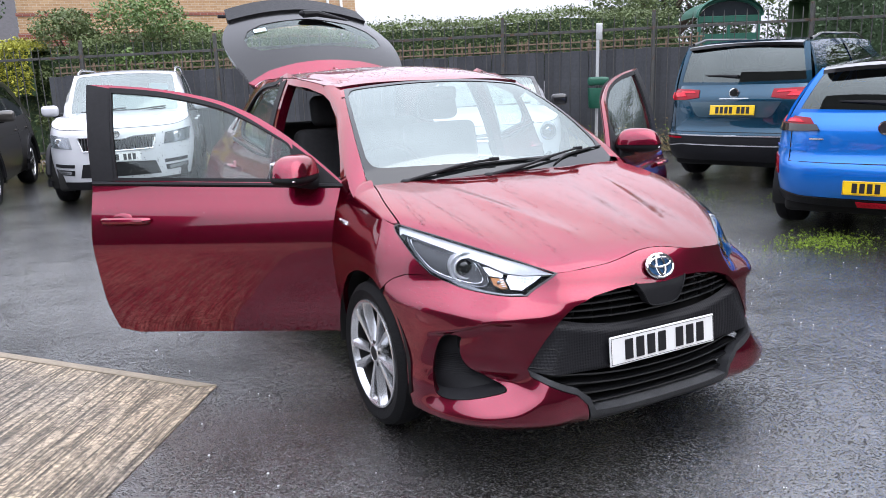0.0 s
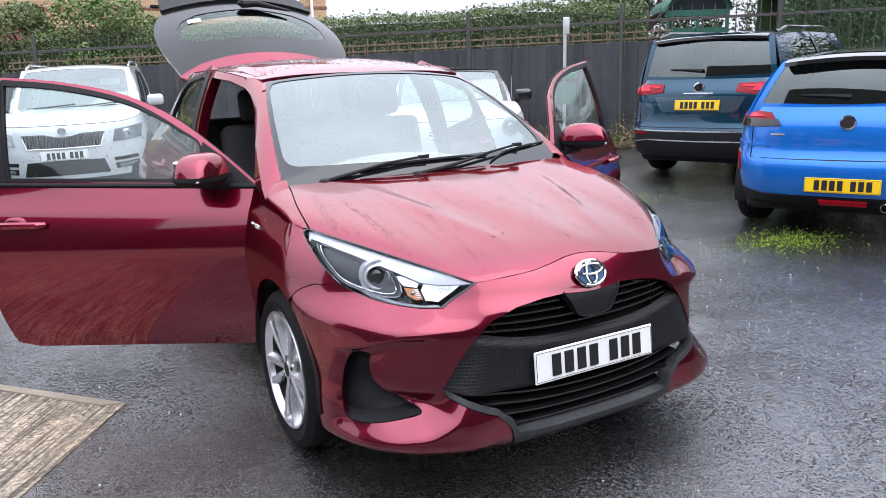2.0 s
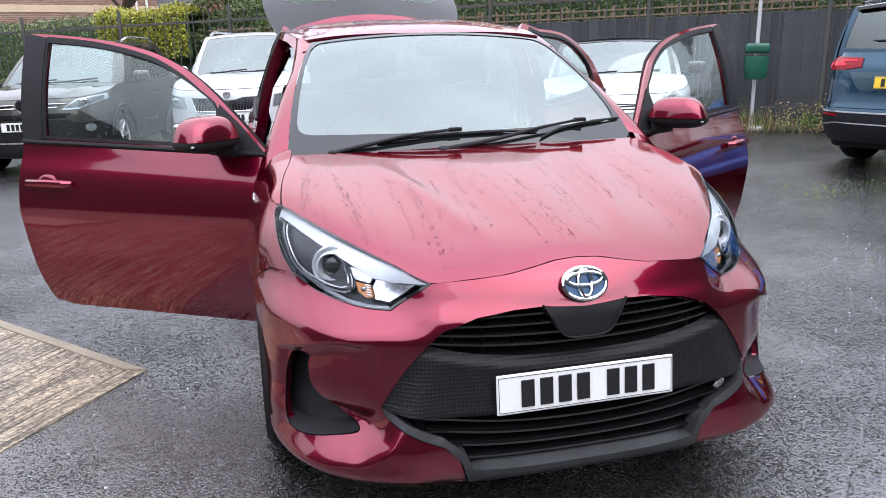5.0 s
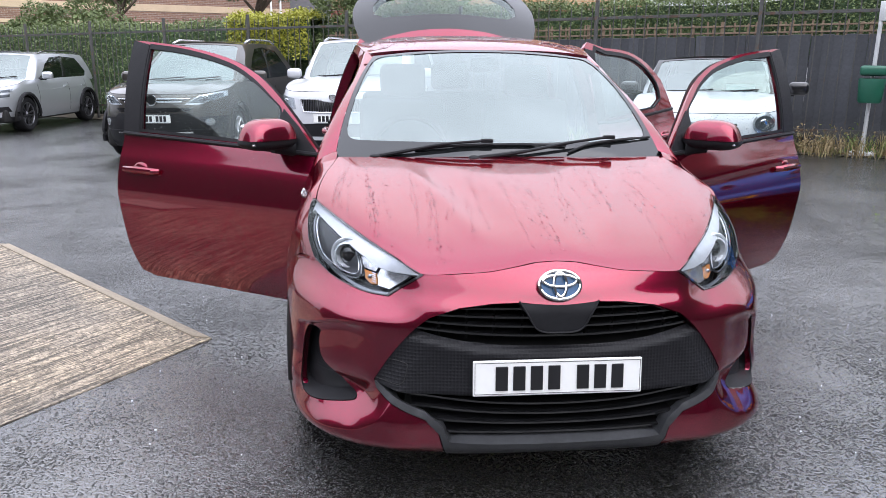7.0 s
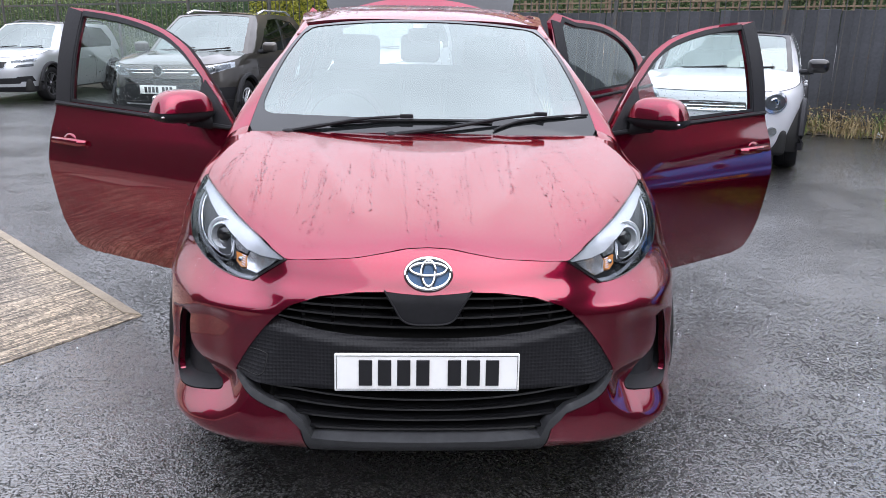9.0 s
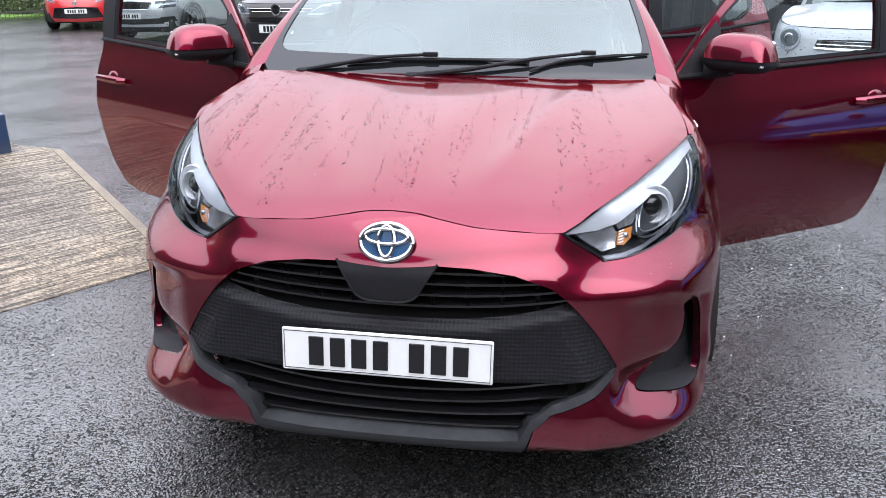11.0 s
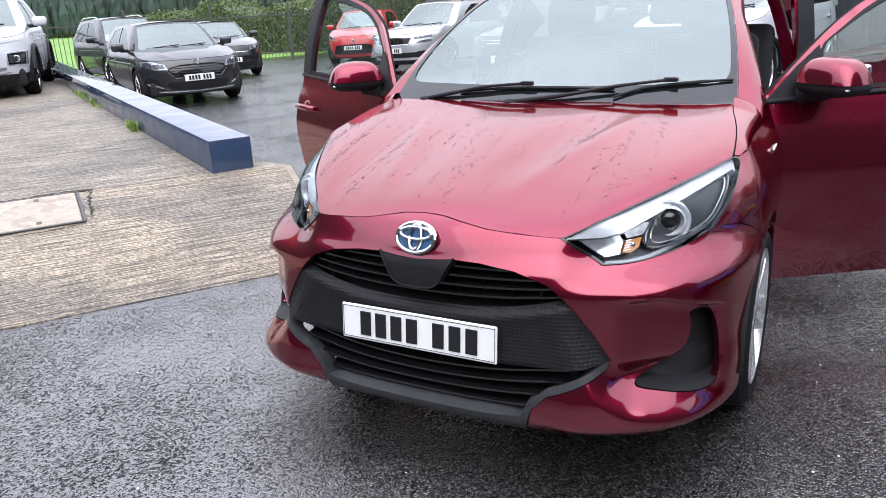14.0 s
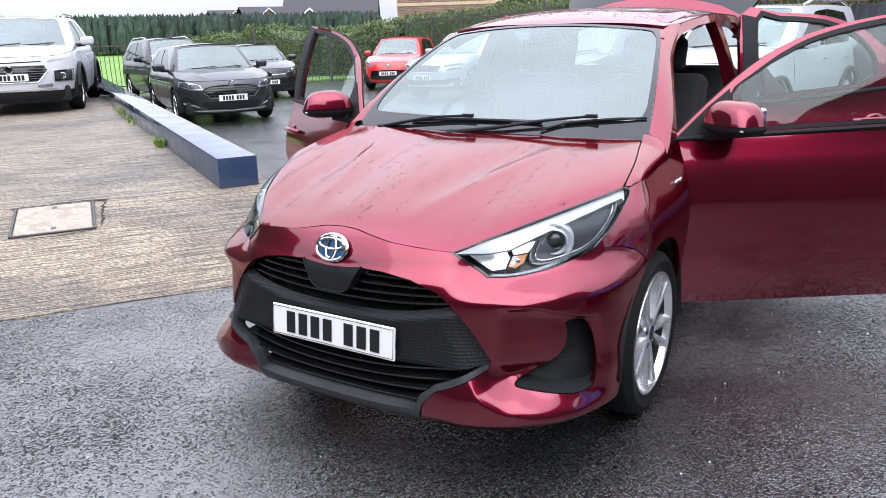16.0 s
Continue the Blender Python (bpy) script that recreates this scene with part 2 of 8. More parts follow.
def smooth_line(pts, per=6, closed=False):
    """Catmull-Rom through 2D or 3D points; a point repeated twice stays a corner."""
    out, n = [], len(pts)
    for i in range(n if closed else n - 1):
        p = [np.array(pts[(i + k) % n] if closed else pts[min(max(i + k, 0), n - 1)], float) for k in (-1, 0, 1, 2)]
        if np.allclose(p[1], p[2]):
            continue
        for s in np.arange(per) / per:
            out.append(tuple(0.5 * (2 * p[1] + (p[2] - p[0]) * s + (2 * p[0] - 5 * p[1] + 4 * p[2] - p[3]) * s * s + (3 * p[1] - p[0] - 3 * p[2] + p[3]) * s ** 3)))
    if not closed:
        out.append(tuple(map(float, pts[-1])))
    return out


def dense(pts, step, closed=True):
    out, n = [], len(pts)
    for i in range(n if closed else n - 1):
        a, b = np.array(pts[i], float), np.array(pts[(i + 1) % n], float)
        k = max(1, int(np.ceil(np.linalg.norm(b - a) / step)))
        out += [tuple(a + (b - a) * j / k) for j in range(k)]
    return out if closed else out + [tuple(map(float, pts[-1]))]


def inside(px, py, poly):
    poly = np.array(poly)
    res = np.zeros(len(px), bool)
    j = len(poly) - 1
    for i in range(len(poly)):
        xi, yi, xj, yj = *poly[i], *poly[j]
        if yi != yj:
            hit = ((yi > py) != (yj > py)) & (px < (xj - xi) * (py - yi) / (yj - yi) + xi)
            res ^= hit
        j = i
    return res


def trimmed(outline, holes, f, step, scale=(1.0, 1.0), flange=0.0, mirror=False, offset=0.0, flange_dir=None, thick=0.0, lines=()):
    """A surface f(u, v) -> (x, y, z) trimmed to an outline with holes in (u, v), with its edges turned inwards. Returns verts, faces."""
    from mathutils import geometry
    sc = np.array(scale)
    loops = [dense([tuple(np.array(p) * sc) for p in lp], step) for lp in (outline, *holes)]
    pts, edges = [], []
    for lp in loops:
        b = len(pts)
        pts += lp
        edges += [(b + i, b + (i + 1) % len(lp)) for i in range(len(lp))]
    for ln in lines:
        q = [np.array(p) * sc for p in ln]
        row = [tuple(q[0])]
        for p0, p1 in zip(q[:-1], q[1:]):
            k = max(1, int(np.linalg.norm(p1 - p0) / step + 0.5))
            row += [tuple(p0 + (p1 - p0) * (i + 1) / k) for i in range(k)]
        b = len(pts)
        pts += row
        edges += [(b + i, b + i + 1) for i in range(len(row) - 1)]
    arr = np.array(loops[0])
    lo, hi = arr.min(0), arr.max(0)
    gx, gy = np.meshgrid(np.arange(lo[0] + step / 2, hi[0], step), np.arange(lo[1] + step / 2, hi[1], step * 0.87))
    gx = gx + (np.arange(gx.shape[0])[:, None] % 2) * step / 2
    gx, gy = gx.ravel(), gy.ravel()
    keep = inside(gx, gy, loops[0])
    for h in loops[1:]:
        keep &= ~inside(gx, gy, h)
    allb = np.array(pts)
    gp = np.stack([gx[keep], gy[keep]], 1)
    if len(gp):
        near = np.array([np.min(((allb - g) ** 2).sum(1)) for g in gp])
        gp = gp[near > (0.55 * step) ** 2]
    allp = [Vector(p) for p in pts] + [Vector(p) for p in gp]
    vo, _, fo, _, _, _ = geometry.delaunay_2d_cdt(allp, edges, [], 0, 1e-7)
    v2 = np.array([tuple(v) for v in vo])
    tri = np.array([t for t in fo if len(t) == 3])
    c = v2[tri].mean(1)
    ok = inside(c[:, 0], c[:, 1], loops[0])
    for h in loops[1:]:
        ok &= ~inside(c[:, 0], c[:, 1], h)
    tri = tri[ok]
    P = np.array([f(*(v / sc)) for v in v2], float)
    nrm = np.zeros_like(P)
    fn = np.cross(P[tri[:, 1]] - P[tri[:, 0]], P[tri[:, 2]] - P[tri[:, 0]])
    for k in range(3):
        np.add.at(nrm, tri[:, k], fn)
    nrm /= np.maximum(np.linalg.norm(nrm, axis=1, keepdims=True), 1e-12)
    if offset:
        P = P + nrm * offset
    vs, fs = [tuple(p) for p in P], [tuple(int(i) for i in t) for t in tri]
    if flange:
        cnt = {}
        for t in fs:
            for a, b in ((t[0], t[1]), (t[1], t[2]), (t[2], t[0])):
                cnt[(a, b)] = 1
        rim = [(a, b) for a, b in cnt if (b, a) not in cnt]
        if mirror:
            rim = [(a, b) for a, b in rim if not (abs(P[a][0]) < 1e-4 and abs(P[b][0]) < 1e-4)]
        low = {}
        for a, b in rim:
            for i in (a, b):
                if i not in low:
                    low[i] = len(vs)
                    d = -nrm[i] if flange_dir is None else np.array(flange_dir)
                    vs.append(tuple(P[i] + d * flange))
        fs += [(b, a, low[a], low[b]) for a, b in rim]
    if mirror:
        n = len(vs)
        seam = {i for i, p in enumerate(vs) if abs(p[0]) < 1e-4}
        idx, extra = {}, []
        for i, p in enumerate(vs):
            if i in seam:
                idx[i] = i
            else:
                idx[i] = n + len(extra)
                extra.append((-p[0], p[1], p[2]))
        fs = fs + [tuple(idx[i] for i in reversed(t)) for t in fs]
        vs = vs + extra
    return vs, fs


def flip(vf):
    """The mirror image in x."""
    return [(-x, y, z) for x, y, z in vf[0]], [tuple(reversed(f)) for f in vf[1]]


def turned(vf, m):
    return [tuple(m @ Vector(v)) for v in vf[0]], vf[1]


def joined(*vfs):
    vs, fs = [], []
    for v, f in vfs:
        b = len(vs)
        vs += list(v)
        fs += [tuple(i + b for i in t) for t in f]
    return vs, fs


def slab(outline, z0, z1, bevel=0.0):
    """A flat piece with a 2D outline between two heights. Returns verts, faces."""
    n = len(outline)
    a = sum(outline[i][0] * outline[(i + 1) % n][1] - outline[(i + 1) % n][0] * outline[i][1] for i in range(n))
    o = list(outline) if a > 0 else list(reversed(outline))
    vs = [(x, y, z0) for x, y in o] + [(x, y, z1) for x, y in o]
    fs = [tuple(range(n - 1, -1, -1)), tuple(range(n, 2 * n))] + [(i, (i + 1) % n, n + (i + 1) % n, n + i) for i in range(n)]
    return vs, fs


# ---- cars: common pieces ----
def ruled(A, B, flange=0.0):
    """A strip between two lines of equally many points."""
    n = len(A)
    vs = [tuple(p) for p in A] + [tuple(p) for p in B]
    return vs, [(i, i + 1, n + i + 1, n + i) for i in range(n - 1)]


def grid(f, us, vs_):
    pts = [tuple(f(u, v)) for v in vs_ for u in us]
    n = len(us)
    return pts, [(j * n + i, j * n + i + 1, (j + 1) * n + i + 1, (j + 1) * n + i) for j in range(len(vs_) - 1) for i in range(n - 1)]


def rounded_box(c, half, bevel=0.02, m=None, segs=3):
    bm = box_bm(2 * half[0], 2 * half[1], 2 * half[2], Matrix.Translation(c) @ (m or Matrix()), bevel, segs=segs)
    vs = [tuple(v.co) for v in bm.verts]
    bm.verts.index_update()
    fs = [tuple(v.index for v in f.verts) for f in bm.faces]
    bm.free()
    return vs, fs


def ellipsoid(c, half, nu=20, nv=12, power=1.0):
    vs, fs = [], []
    sg = lambda v, p: math.copysign(abs(v) ** p, v)
    for j in range(nv + 1):
        b = math.pi * (j / nv - 0.5)
        for i in range(nu):
            a = 2 * math.pi * i / nu
            vs.append((c[0] + half[0] * sg(math.cos(b), power) * sg(math.cos(a), power), c[1] + half[1] * sg(math.cos(b), power) * sg(math.sin(a), power), c[2] + half[2] * sg(math.sin(b), power)))
    for j in range(nv):
        for i in range(nu):
            fs.append((j * nu + i, j * nu + (i + 1) % nu, (j + 1) * nu + (i + 1) % nu, (j + 1) * nu + i))
    return vs, fs


def wheel_parts(R, width, rim_r, spokes, rim_mat, style="twin"):
    """Meshes of one wheel, axle along x, outer face towards +x: (tyre, rim)."""
    w = width / 2
    tyre = [(rim_r - 0.005, -w * 0.8), (rim_r + 0.03, -w), (R - 0.03, -w), (R - 0.008, -w * 0.8), (R, -w * 0.45), (R, -w * 0.1), (R - 0.006, -w * 0.08), (R - 0.006, w * 0.08), (R, w * 0.1), (R, w * 0.45), (R - 0.008, w * 0.8), (R - 0.03, w), (rim_r + 0.045, w * 1.04), (rim_r + 0.02, w), (rim_r - 0.005, w * 0.82)]
    tv = lathe(tyre, 56)
    bv = lathe([(rim_r + 0.003, w * 0.84), (rim_r - 0.012, w * 0.88), (rim_r - 0.020, w * 0.72)], 48)
    disc = joined(lathe([(rim_r - 0.020, w * 0.72), (rim_r - 0.035, -w * 0.2), (rim_r - 0.04, -w * 0.7)], 32), lathe([(rim_r - 0.03, -w * 0.25), (0.01, -w * 0.3)], 32), lathe([(0.026, w * 0.785), (0.0, w * 0.79)], 20))
    hub = lathe([(0.0, w * 0.78), (0.026, w * 0.78), (0.032, w * 0.70), (0.055, w * 0.55), (0.06, 0.0)], 24)
    if style == "fan":
        bv = lathe([(rim_r + 0.004, w * 0.86), (rim_r + 0.001, w * 0.99), (rim_r - 0.006, w * 1.0), (rim_r - 0.012, w * 0.93), (rim_r - 0.020, w * 0.72)], 56)
        hub = lathe([(0.030, w * 0.86), (0.034, w * 0.88), (0.038, w * 0.85), (0.056, w * 0.78), (0.060, w * 0.60), (0.055, 0.0)], 30)
        disc = joined(lathe([(rim_r - 0.020, w * 0.72), (rim_r - 0.035, -w * 0.2), (rim_r - 0.04, -w * 0.7)], 32), lathe([(rim_r - 0.03, -w * 0.25), (0.01, -w * 0.3)], 32), lathe([(0.030, w * 0.86), (0.0, w * 0.875)], 20))
        disc = joined(disc, *[turned(lathe([(0.0085, 0.0), (0.0, 0.002)], 10), Matrix.Translation((w * 0.845, 0.050 * math.cos(q), 0.050 * math.sin(q)))) for q in np.linspace(0.3, 0.3 + 2 * math.pi, 6)[:-1]])
    sp = []
    for i in range(spokes):
        for side in ((0,) if style in ("single", "fan") else (-1, 1)):
            vs = []
            if style == "fan":
                # a broad flat spoke, its trailing flank folded down and its tip widening into the rim
                for s in (0.0, 0.3, 0.65, 0.9, 1.0):
                    r = 0.040 + (rim_r - 0.052) * s
                    wide = 0.0095 + 0.0110 * s ** 1.5 + (0.008 if s == 1.0 else 0.0)
                    ang = 2 * math.pi * i / spokes + (0.12 if i % 2 else -0.12) * (1 - 0.35 * s)
                    h = w * (0.84 + 0.12 * s)
                    t, d = (-math.sin(ang), math.cos(ang)), (math.cos(ang), math.sin(ang))
                    o = 1 if i % 2 else -1
                    for e, hh in ((-wide * 1.05, h - 0.034), (-wide * 0.35, h - 0.003), (-wide * 0.2, h), (wide * 0.8, h - 0.003), (wide * 0.85, h - 0.008), (wide * 0.8, h - 0.035)):
                        e *= o
                        vs.append((hh, d[0] * r + t[0] * e, d[1] * r + t[1] * e))
                fs = [(k * 6 + j, k * 6 + (j + 1) % 6, (k + 1) * 6 + (j + 1) % 6, (k + 1) * 6 + j) for k in range(4) for j in range(6)]
                sp.append((vs, fs))
                continue
            for k, s in enumerate((0.0, 0.35, 0.7, 1.0)):
                r = 0.045 + (rim_r - 0.058) * s
                half = {"twin": 0.0085 + 0.0075 * s, "blade": 0.0105 + 0.0125 * s}.get(style, 0.017 + 0.014 * s)
                ang = 2 * math.pi * i / spokes + side * ((0.22 - 0.03 * s) if style == "blade" else (0.15 + 0.075 * s))
                h = w * (0.60 + 0.22 * s)
                t = (-math.sin(ang), math.cos(ang))
                d = (math.cos(ang), math.sin(ang))
                for e, hh in ((-half, h - (0.026 if style == "blade" else 0.014)), (-half * (0.1 if style == "blade" else 0.55), h), (half * (0.8 if style == "blade" else 0.55), h), (half, h - 0.014), (half, h - 0.035), (-half, h - 0.035)):
                    vs.append((hh, d[0] * r + t[0] * e, d[1] * r + t[1] * e))
            fs = [(k * 6 + j, k * 6 + (j + 1) % 6, (k + 1) * 6 + (j + 1) % 6, (k + 1) * 6 + j) for k in range(3) for j in range(6)]
            sp.append((vs, fs))
    return tv, joined(bv, hub, *sp), disc


def add_wheel(parent, meshes, x, y, rim_mat, steer=0.0):
    """One wheel under a car: the tyre with its rim and dark brake behind. x < 0 gives the mirrored side."""
    side = 1 if x > 0 else -1
    m = Matrix.Translation((x, y, meshes[3])) @ pose(0, 0, 0, 0, 0, steer)
    fix = (lambda vf: vf) if side > 0 else flip
    wh = part("wheel", *turned(fix(meshes[0]), m), "rubber", parent, "black rubber tyre")
    part("rim", *turned(fix(meshes[1]), m), rim_mat, wh, "silver alloy rim" if rim_mat == "alloy" else "dark alloy rim")
    part("brake", *turned(fix(meshes[2]), m), "dark", wh)
    return wh


def number_plate(parent, m, yellow, w=0.52, h=0.111):
    """A plate facing -y in its own frame, with plain bars for its writing."""
    pl = part("number_plate", *turned(rounded_box((0, 0, 0), (w / 2, 0.004, h / 2), 0.003, segs=1), m), "plate_yellow" if yellow else "plate_white", parent, "yellow number plate" if yellow else "white number plate")
    part("plate_border", *turned(joined(*[rounded_box(c, hh, 0.0004, segs=1) for c, hh in (((0, -0.0045, h / 2 - 0.007), (w / 2 - 0.006, 0.001, 0.0007)), ((0, -0.0045, 0.007 - h / 2), (w / 2 - 0.006, 0.001, 0.0007)), ((w / 2 - 0.006, -0.0045, 0), (0.0007, 0.001, h / 2 - 0.007)), ((0.006 - w / 2, -0.0045, 0), (0.0007, 0.001, h / 2 - 0.007)))]), m), "plate_ink", pl)
    x, me = -w * 0.375, None
    for k in range(7):
        x += 0.035 if k == 4 else 0.0
        if me is None:
            bar = part("plate_bar", *rounded_box((0, 0, 0), (0.0185, 0.002, 0.0375), 0.001, segs=1), "plate_ink", pl)
            me = bar.data
        else:
            bar = new("plate_bar", me)
            bar.parent = pl
        bar.matrix_basis = m @ Matrix.Translation((x + 0.022, -0.0062, 0.0))
        x += 0.0535
    return pl


def seat_mesh(c, w=0.25):
    """One car seat facing -y: cushion, backrest and headrest."""
    x, y, z = c
    lean = pose(0, 0, 0, -14)
    return joined(rounded_box((x, y, z), (w, 0.25, 0.09), 0.05),
                  turned(rounded_box((0, 0, 0.31), (w, 0.07, 0.32), 0.05), Matrix.Translation((x, y + 0.22, z)) @ lean),
                  turned(rounded_box((0, 0, 0.74), (0.13, 0.05, 0.09), 0.04), Matrix.Translation((x, y + 0.20, z)) @ lean))


# ---- parked cars ----
def spans(poly, k, v):
    """Where the line with coordinate k equal to v crosses an outline: sorted values of the other coordinate."""
    out = []
    for p, q in zip(poly, poly[1:] + poly[:1]):
        if (p[k] - v) * (q[k] - v) < 0:
            u = (v - p[k]) / (q[k] - p[k])
            out.append(p[1 - k] + u * (q[1 - k] - p[1 - k]))
    return sorted(out)


class Shell:
    """The outer form of a car, front towards -y: lower body wrapped round in (a, z), a from 0 at the nose to 3 at the tail."""

    def __init__(s, L, W, yf, yb, wz, nf=2.7, nr=3.2, yc=0.95, back=0.8):
        s.L, s.W, s.yf, s.yb, s.wz, s.nf, s.nr, s.yc, s.yr = L, W / 2, curve(*yf), curve(*yb), curve(*wz), nf, nr, yc, L - back

    def at(s, a, z):
        w = s.W * s.wz(z)
        if a <= 1:
            th = a * math.pi / 2
            return (w * math.sin(th) ** (2 / s.nf), s.yc - (s.yc - s.yf(z)) * max(math.cos(th), 0) ** (2 / s.nf), z)
        if a <= 2:
            return (w, s.yc + (a - 1) * (s.yr - s.yc), z)
        th = (3 - a) * math.pi / 2
        return (w * max(math.sin(th), 0) ** (2 / s.nr), s.yr + (s.L - s.yb(z) - s.yr) * max(math.cos(th), 0) ** (2 / s.nr), z)

    def front(s, x, z):
        r = min(1.0, x / (s.W * s.wz(z)))
        return (math.asin(r ** (s.nf / 2)) * 2 / math.pi, z)

    def rear(s, x, z):
        r = min(1.0, x / (s.W * s.wz(z)))
        if x > s.W * s.wz(z):
            return (2 - (x - s.W * s.wz(z)) / (s.yr - s.yc), z)
        return (3 - math.asin(r ** (s.nr / 2)) * 2 / math.pi, z)

    def side(s, y, z):
        return (1 + (y - s.yc) / (s.yr - s.yc), z)


def parked_car(name, label, m, c):
    """A parked car from a dict of sizes and front or rear features; returns its empty."""
    L, W, H = c["L"], c["W"], c["H"]
    car = thing(name, label, "car", "parked cars", m)
    hf, zc, zb = c["hood_front"], c["cowl"], c["belt"]
    sh = Shell(L, W, c.get("yf", ((0.2, 0.08), (0.3, 0.02), (0.5, 0.0), (hf - 0.05, 0.05), (hf, 0.09), (zb, 0.35))),
               c.get("yb", ((0.25, 0.10), (0.38, 0.02), (0.6, 0.0), (0.75, 0.05), (zb, 0.14), (zb + 0.1, 0.17))),
               ((0.2, 0.90), (0.32, 0.955), (0.5, 0.99), (0.65, 1.0), (0.8, 0.985), (zb - 0.06, 0.95), (zb, 0.915), (zb + 0.1, 0.88)), c.get("nf", 2.7), c.get("nr", 3.2))
    R, wy = c["R"], (c["axle"], c["axle"] + c["base"])
    cowl_y, head_y, roof_y, hw = c["cowl_y"], c["header_y"], c["roof_end"], W / 2
    fl = 0.2 + (0.03 if H > 1.55 else 0)
    top = curve((0, hf), (0.4, hf + 0.005), (0.8, hf + 0.06), (1 + (cowl_y - sh.yc) / (sh.yr - sh.yc), zc - 0.01), (1.35, zb), (2.0, zb + 0.02), (2.4, zb + 0.03), (3, zb + 0.03))
    arch = lambda y0: [sh.side(y0 + (R + 0.045) * math.cos(t), R + (R + 0.045) * math.sin(t)) for t in np.linspace(math.pi + 0.25, -0.25, 17)]
    low = [(0, fl), sh.front(hw * 0.8, fl + 0.02)]
    a1, a2 = arch(wy[0]), arch(wy[1])
    if a1[0][0] < 1:
        a1 = [(max(p[0], 1 - (1 - p[0]) * 0.75), p[1]) for p in a1]
    outline = low + [p for p in a1] + [p for p in a2] + [sh.rear(hw * 0.8, fl + 0.08), (3, fl + 0.08)] + [(a, top(a)) for a in np.linspace(3, 0, 40)]
    sc = (1.15, 1.0)
    mat = c["paint"]
    body = part("body", *trimmed(outline, [], sh.at, 0.05, sc, flange=0.03, mirror=True), mat, car, sharp=50)
    # dark sill, arches and underside
    band = c.get("cladding", 0.0)
    under = rounded_box((0, L / 2, fl + 0.10), (hw * 0.86, L / 2 - 0.25, 0.13), 0.05)
    part("underbody", *under, "dark", car)
    if band:
        part("front_cladding", *trimmed([(0, fl - 0.01), sh.front(hw * 0.8, fl), sh.front(hw * 0.97, fl + 0.02), sh.front(hw * 0.97, fl + band), (0, fl + band)], [], sh.at, 0.04, sc, 0.02, True, 0.012), "plastic", car)
        part("rear_cladding", *trimmed([(3, fl + 0.06), sh.rear(hw * 0.8, fl + 0.06), sh.rear(hw * 0.97, fl + 0.1), sh.rear(hw * 0.97, fl + band + 0.06), (3, fl + band + 0.06)][::-1], [], sh.at, 0.04, sc, 0.02, True, 0.012), "plastic", car)
    for y0 in wy:
        for sx in (1, -1):
            ring = lathe([(R + 0.05, 0.0), (R + 0.05, -0.26), (0.05, -0.26)], 24, arc=(-0.3, math.pi + 0.3))
            part("wheel_arch", *turned(ring if sx > 0 else flip(ring), Matrix.Translation((sx * (hw - 0.01), y0, R))), "dark", car)
            if band:
                lip = [(hw + 0.006, y0 + (R + 0.07) * math.cos(t), R + (R + 0.07) * math.sin(t)) for t in np.linspace(math.pi + 0.2, -0.2, 20)]
                tv = tube([(sx * x, y, z) for x, y, z in lip], 0.035, 6)
                part("arch_trim", *tv, "plastic", car)
    # bonnet
    edge = [sh.at(a, top(a)) for a in np.linspace(0, 1, 14)] + [(sh.at(1.0, top(1))[0], y, zc - 0.01) for y in (cowl_y * 0.9 + sh.yc * 0.1, cowl_y)]
    edge = sorted(edge, key=lambda p: p[1])
    ys = [p[1] for p in edge]
    xe = lambda y: float(np.interp(y, ys, [p[0] for p in edge]))
    ze = lambda y: float(np.interp(y, ys, [p[2] for p in edge]))
    zm = curve((ys[0], hf), (ys[0] + 0.12, hf + 0.05), (ys[0] + 0.5, (hf + zc) / 2 + 0.06), (cowl_y, zc + 0.03))

    def hood(x, y):
        e = max(xe(y), 1e-3)
        j = min(1, abs(x) / e)
        return (x, y, ze(y) + (zm(y) - ze(y)) * (1 - j ** 2.4) + c.get("ridge", 0.012) * math.exp(-((j - 0.62) / 0.07) ** 2) * min(1, (y - ys[0]) * 4))
    rear_edge = [(x, cowl_y - 0.02 + 0.06 * (x / hw) ** 2) for x in np.linspace(edge[-1][0] * 0.99, 0, 8)]
    part("bonnet", *trimmed([(0, ys[0] + 0.003)] + [(p[0] * 0.995, p[1] + 0.004) for p in edge[1:-1]] + rear_edge, [], hood, 0.05, (1, 1), 0.015, True), mat, car, sharp=60)
    # greenhouse
    xb, xr = hw * c.get("belt_w", 0.90), hw * c.get("roof_w", 0.66)
    zr = H - 0.075
    tail_y = L - 0.17
    g0 = lambda s: (xb * 0.93 * s, cowl_y + 0.14 * s * s, zc - 0.02) if s <= 1 else (xb, cowl_y + 0.14 + (s - 1) * (tail_y - 0.1 - cowl_y - 0.14), zb - 0.03) if s <= 2 else (xb * 0.95 * (3 - s), tail_y - 0.1 * (3 - s) ** 2, zb)
    g1 = lambda s: (xr * s, head_y + 0.09 * s * s, zr + 0.03 * (1 - s * s)) if s <= 1 else (xr, head_y + 0.09 + (s - 1) * (roof_y - 0.06 - head_y - 0.09), zr + 0.025 * math.sin(math.pi * (s - 1))) if s <= 2 else (xr * (3 - s), roof_y - 0.06 * (3 - s) ** 2, zr + 0.02 * (1 - (3 - s) ** 2))

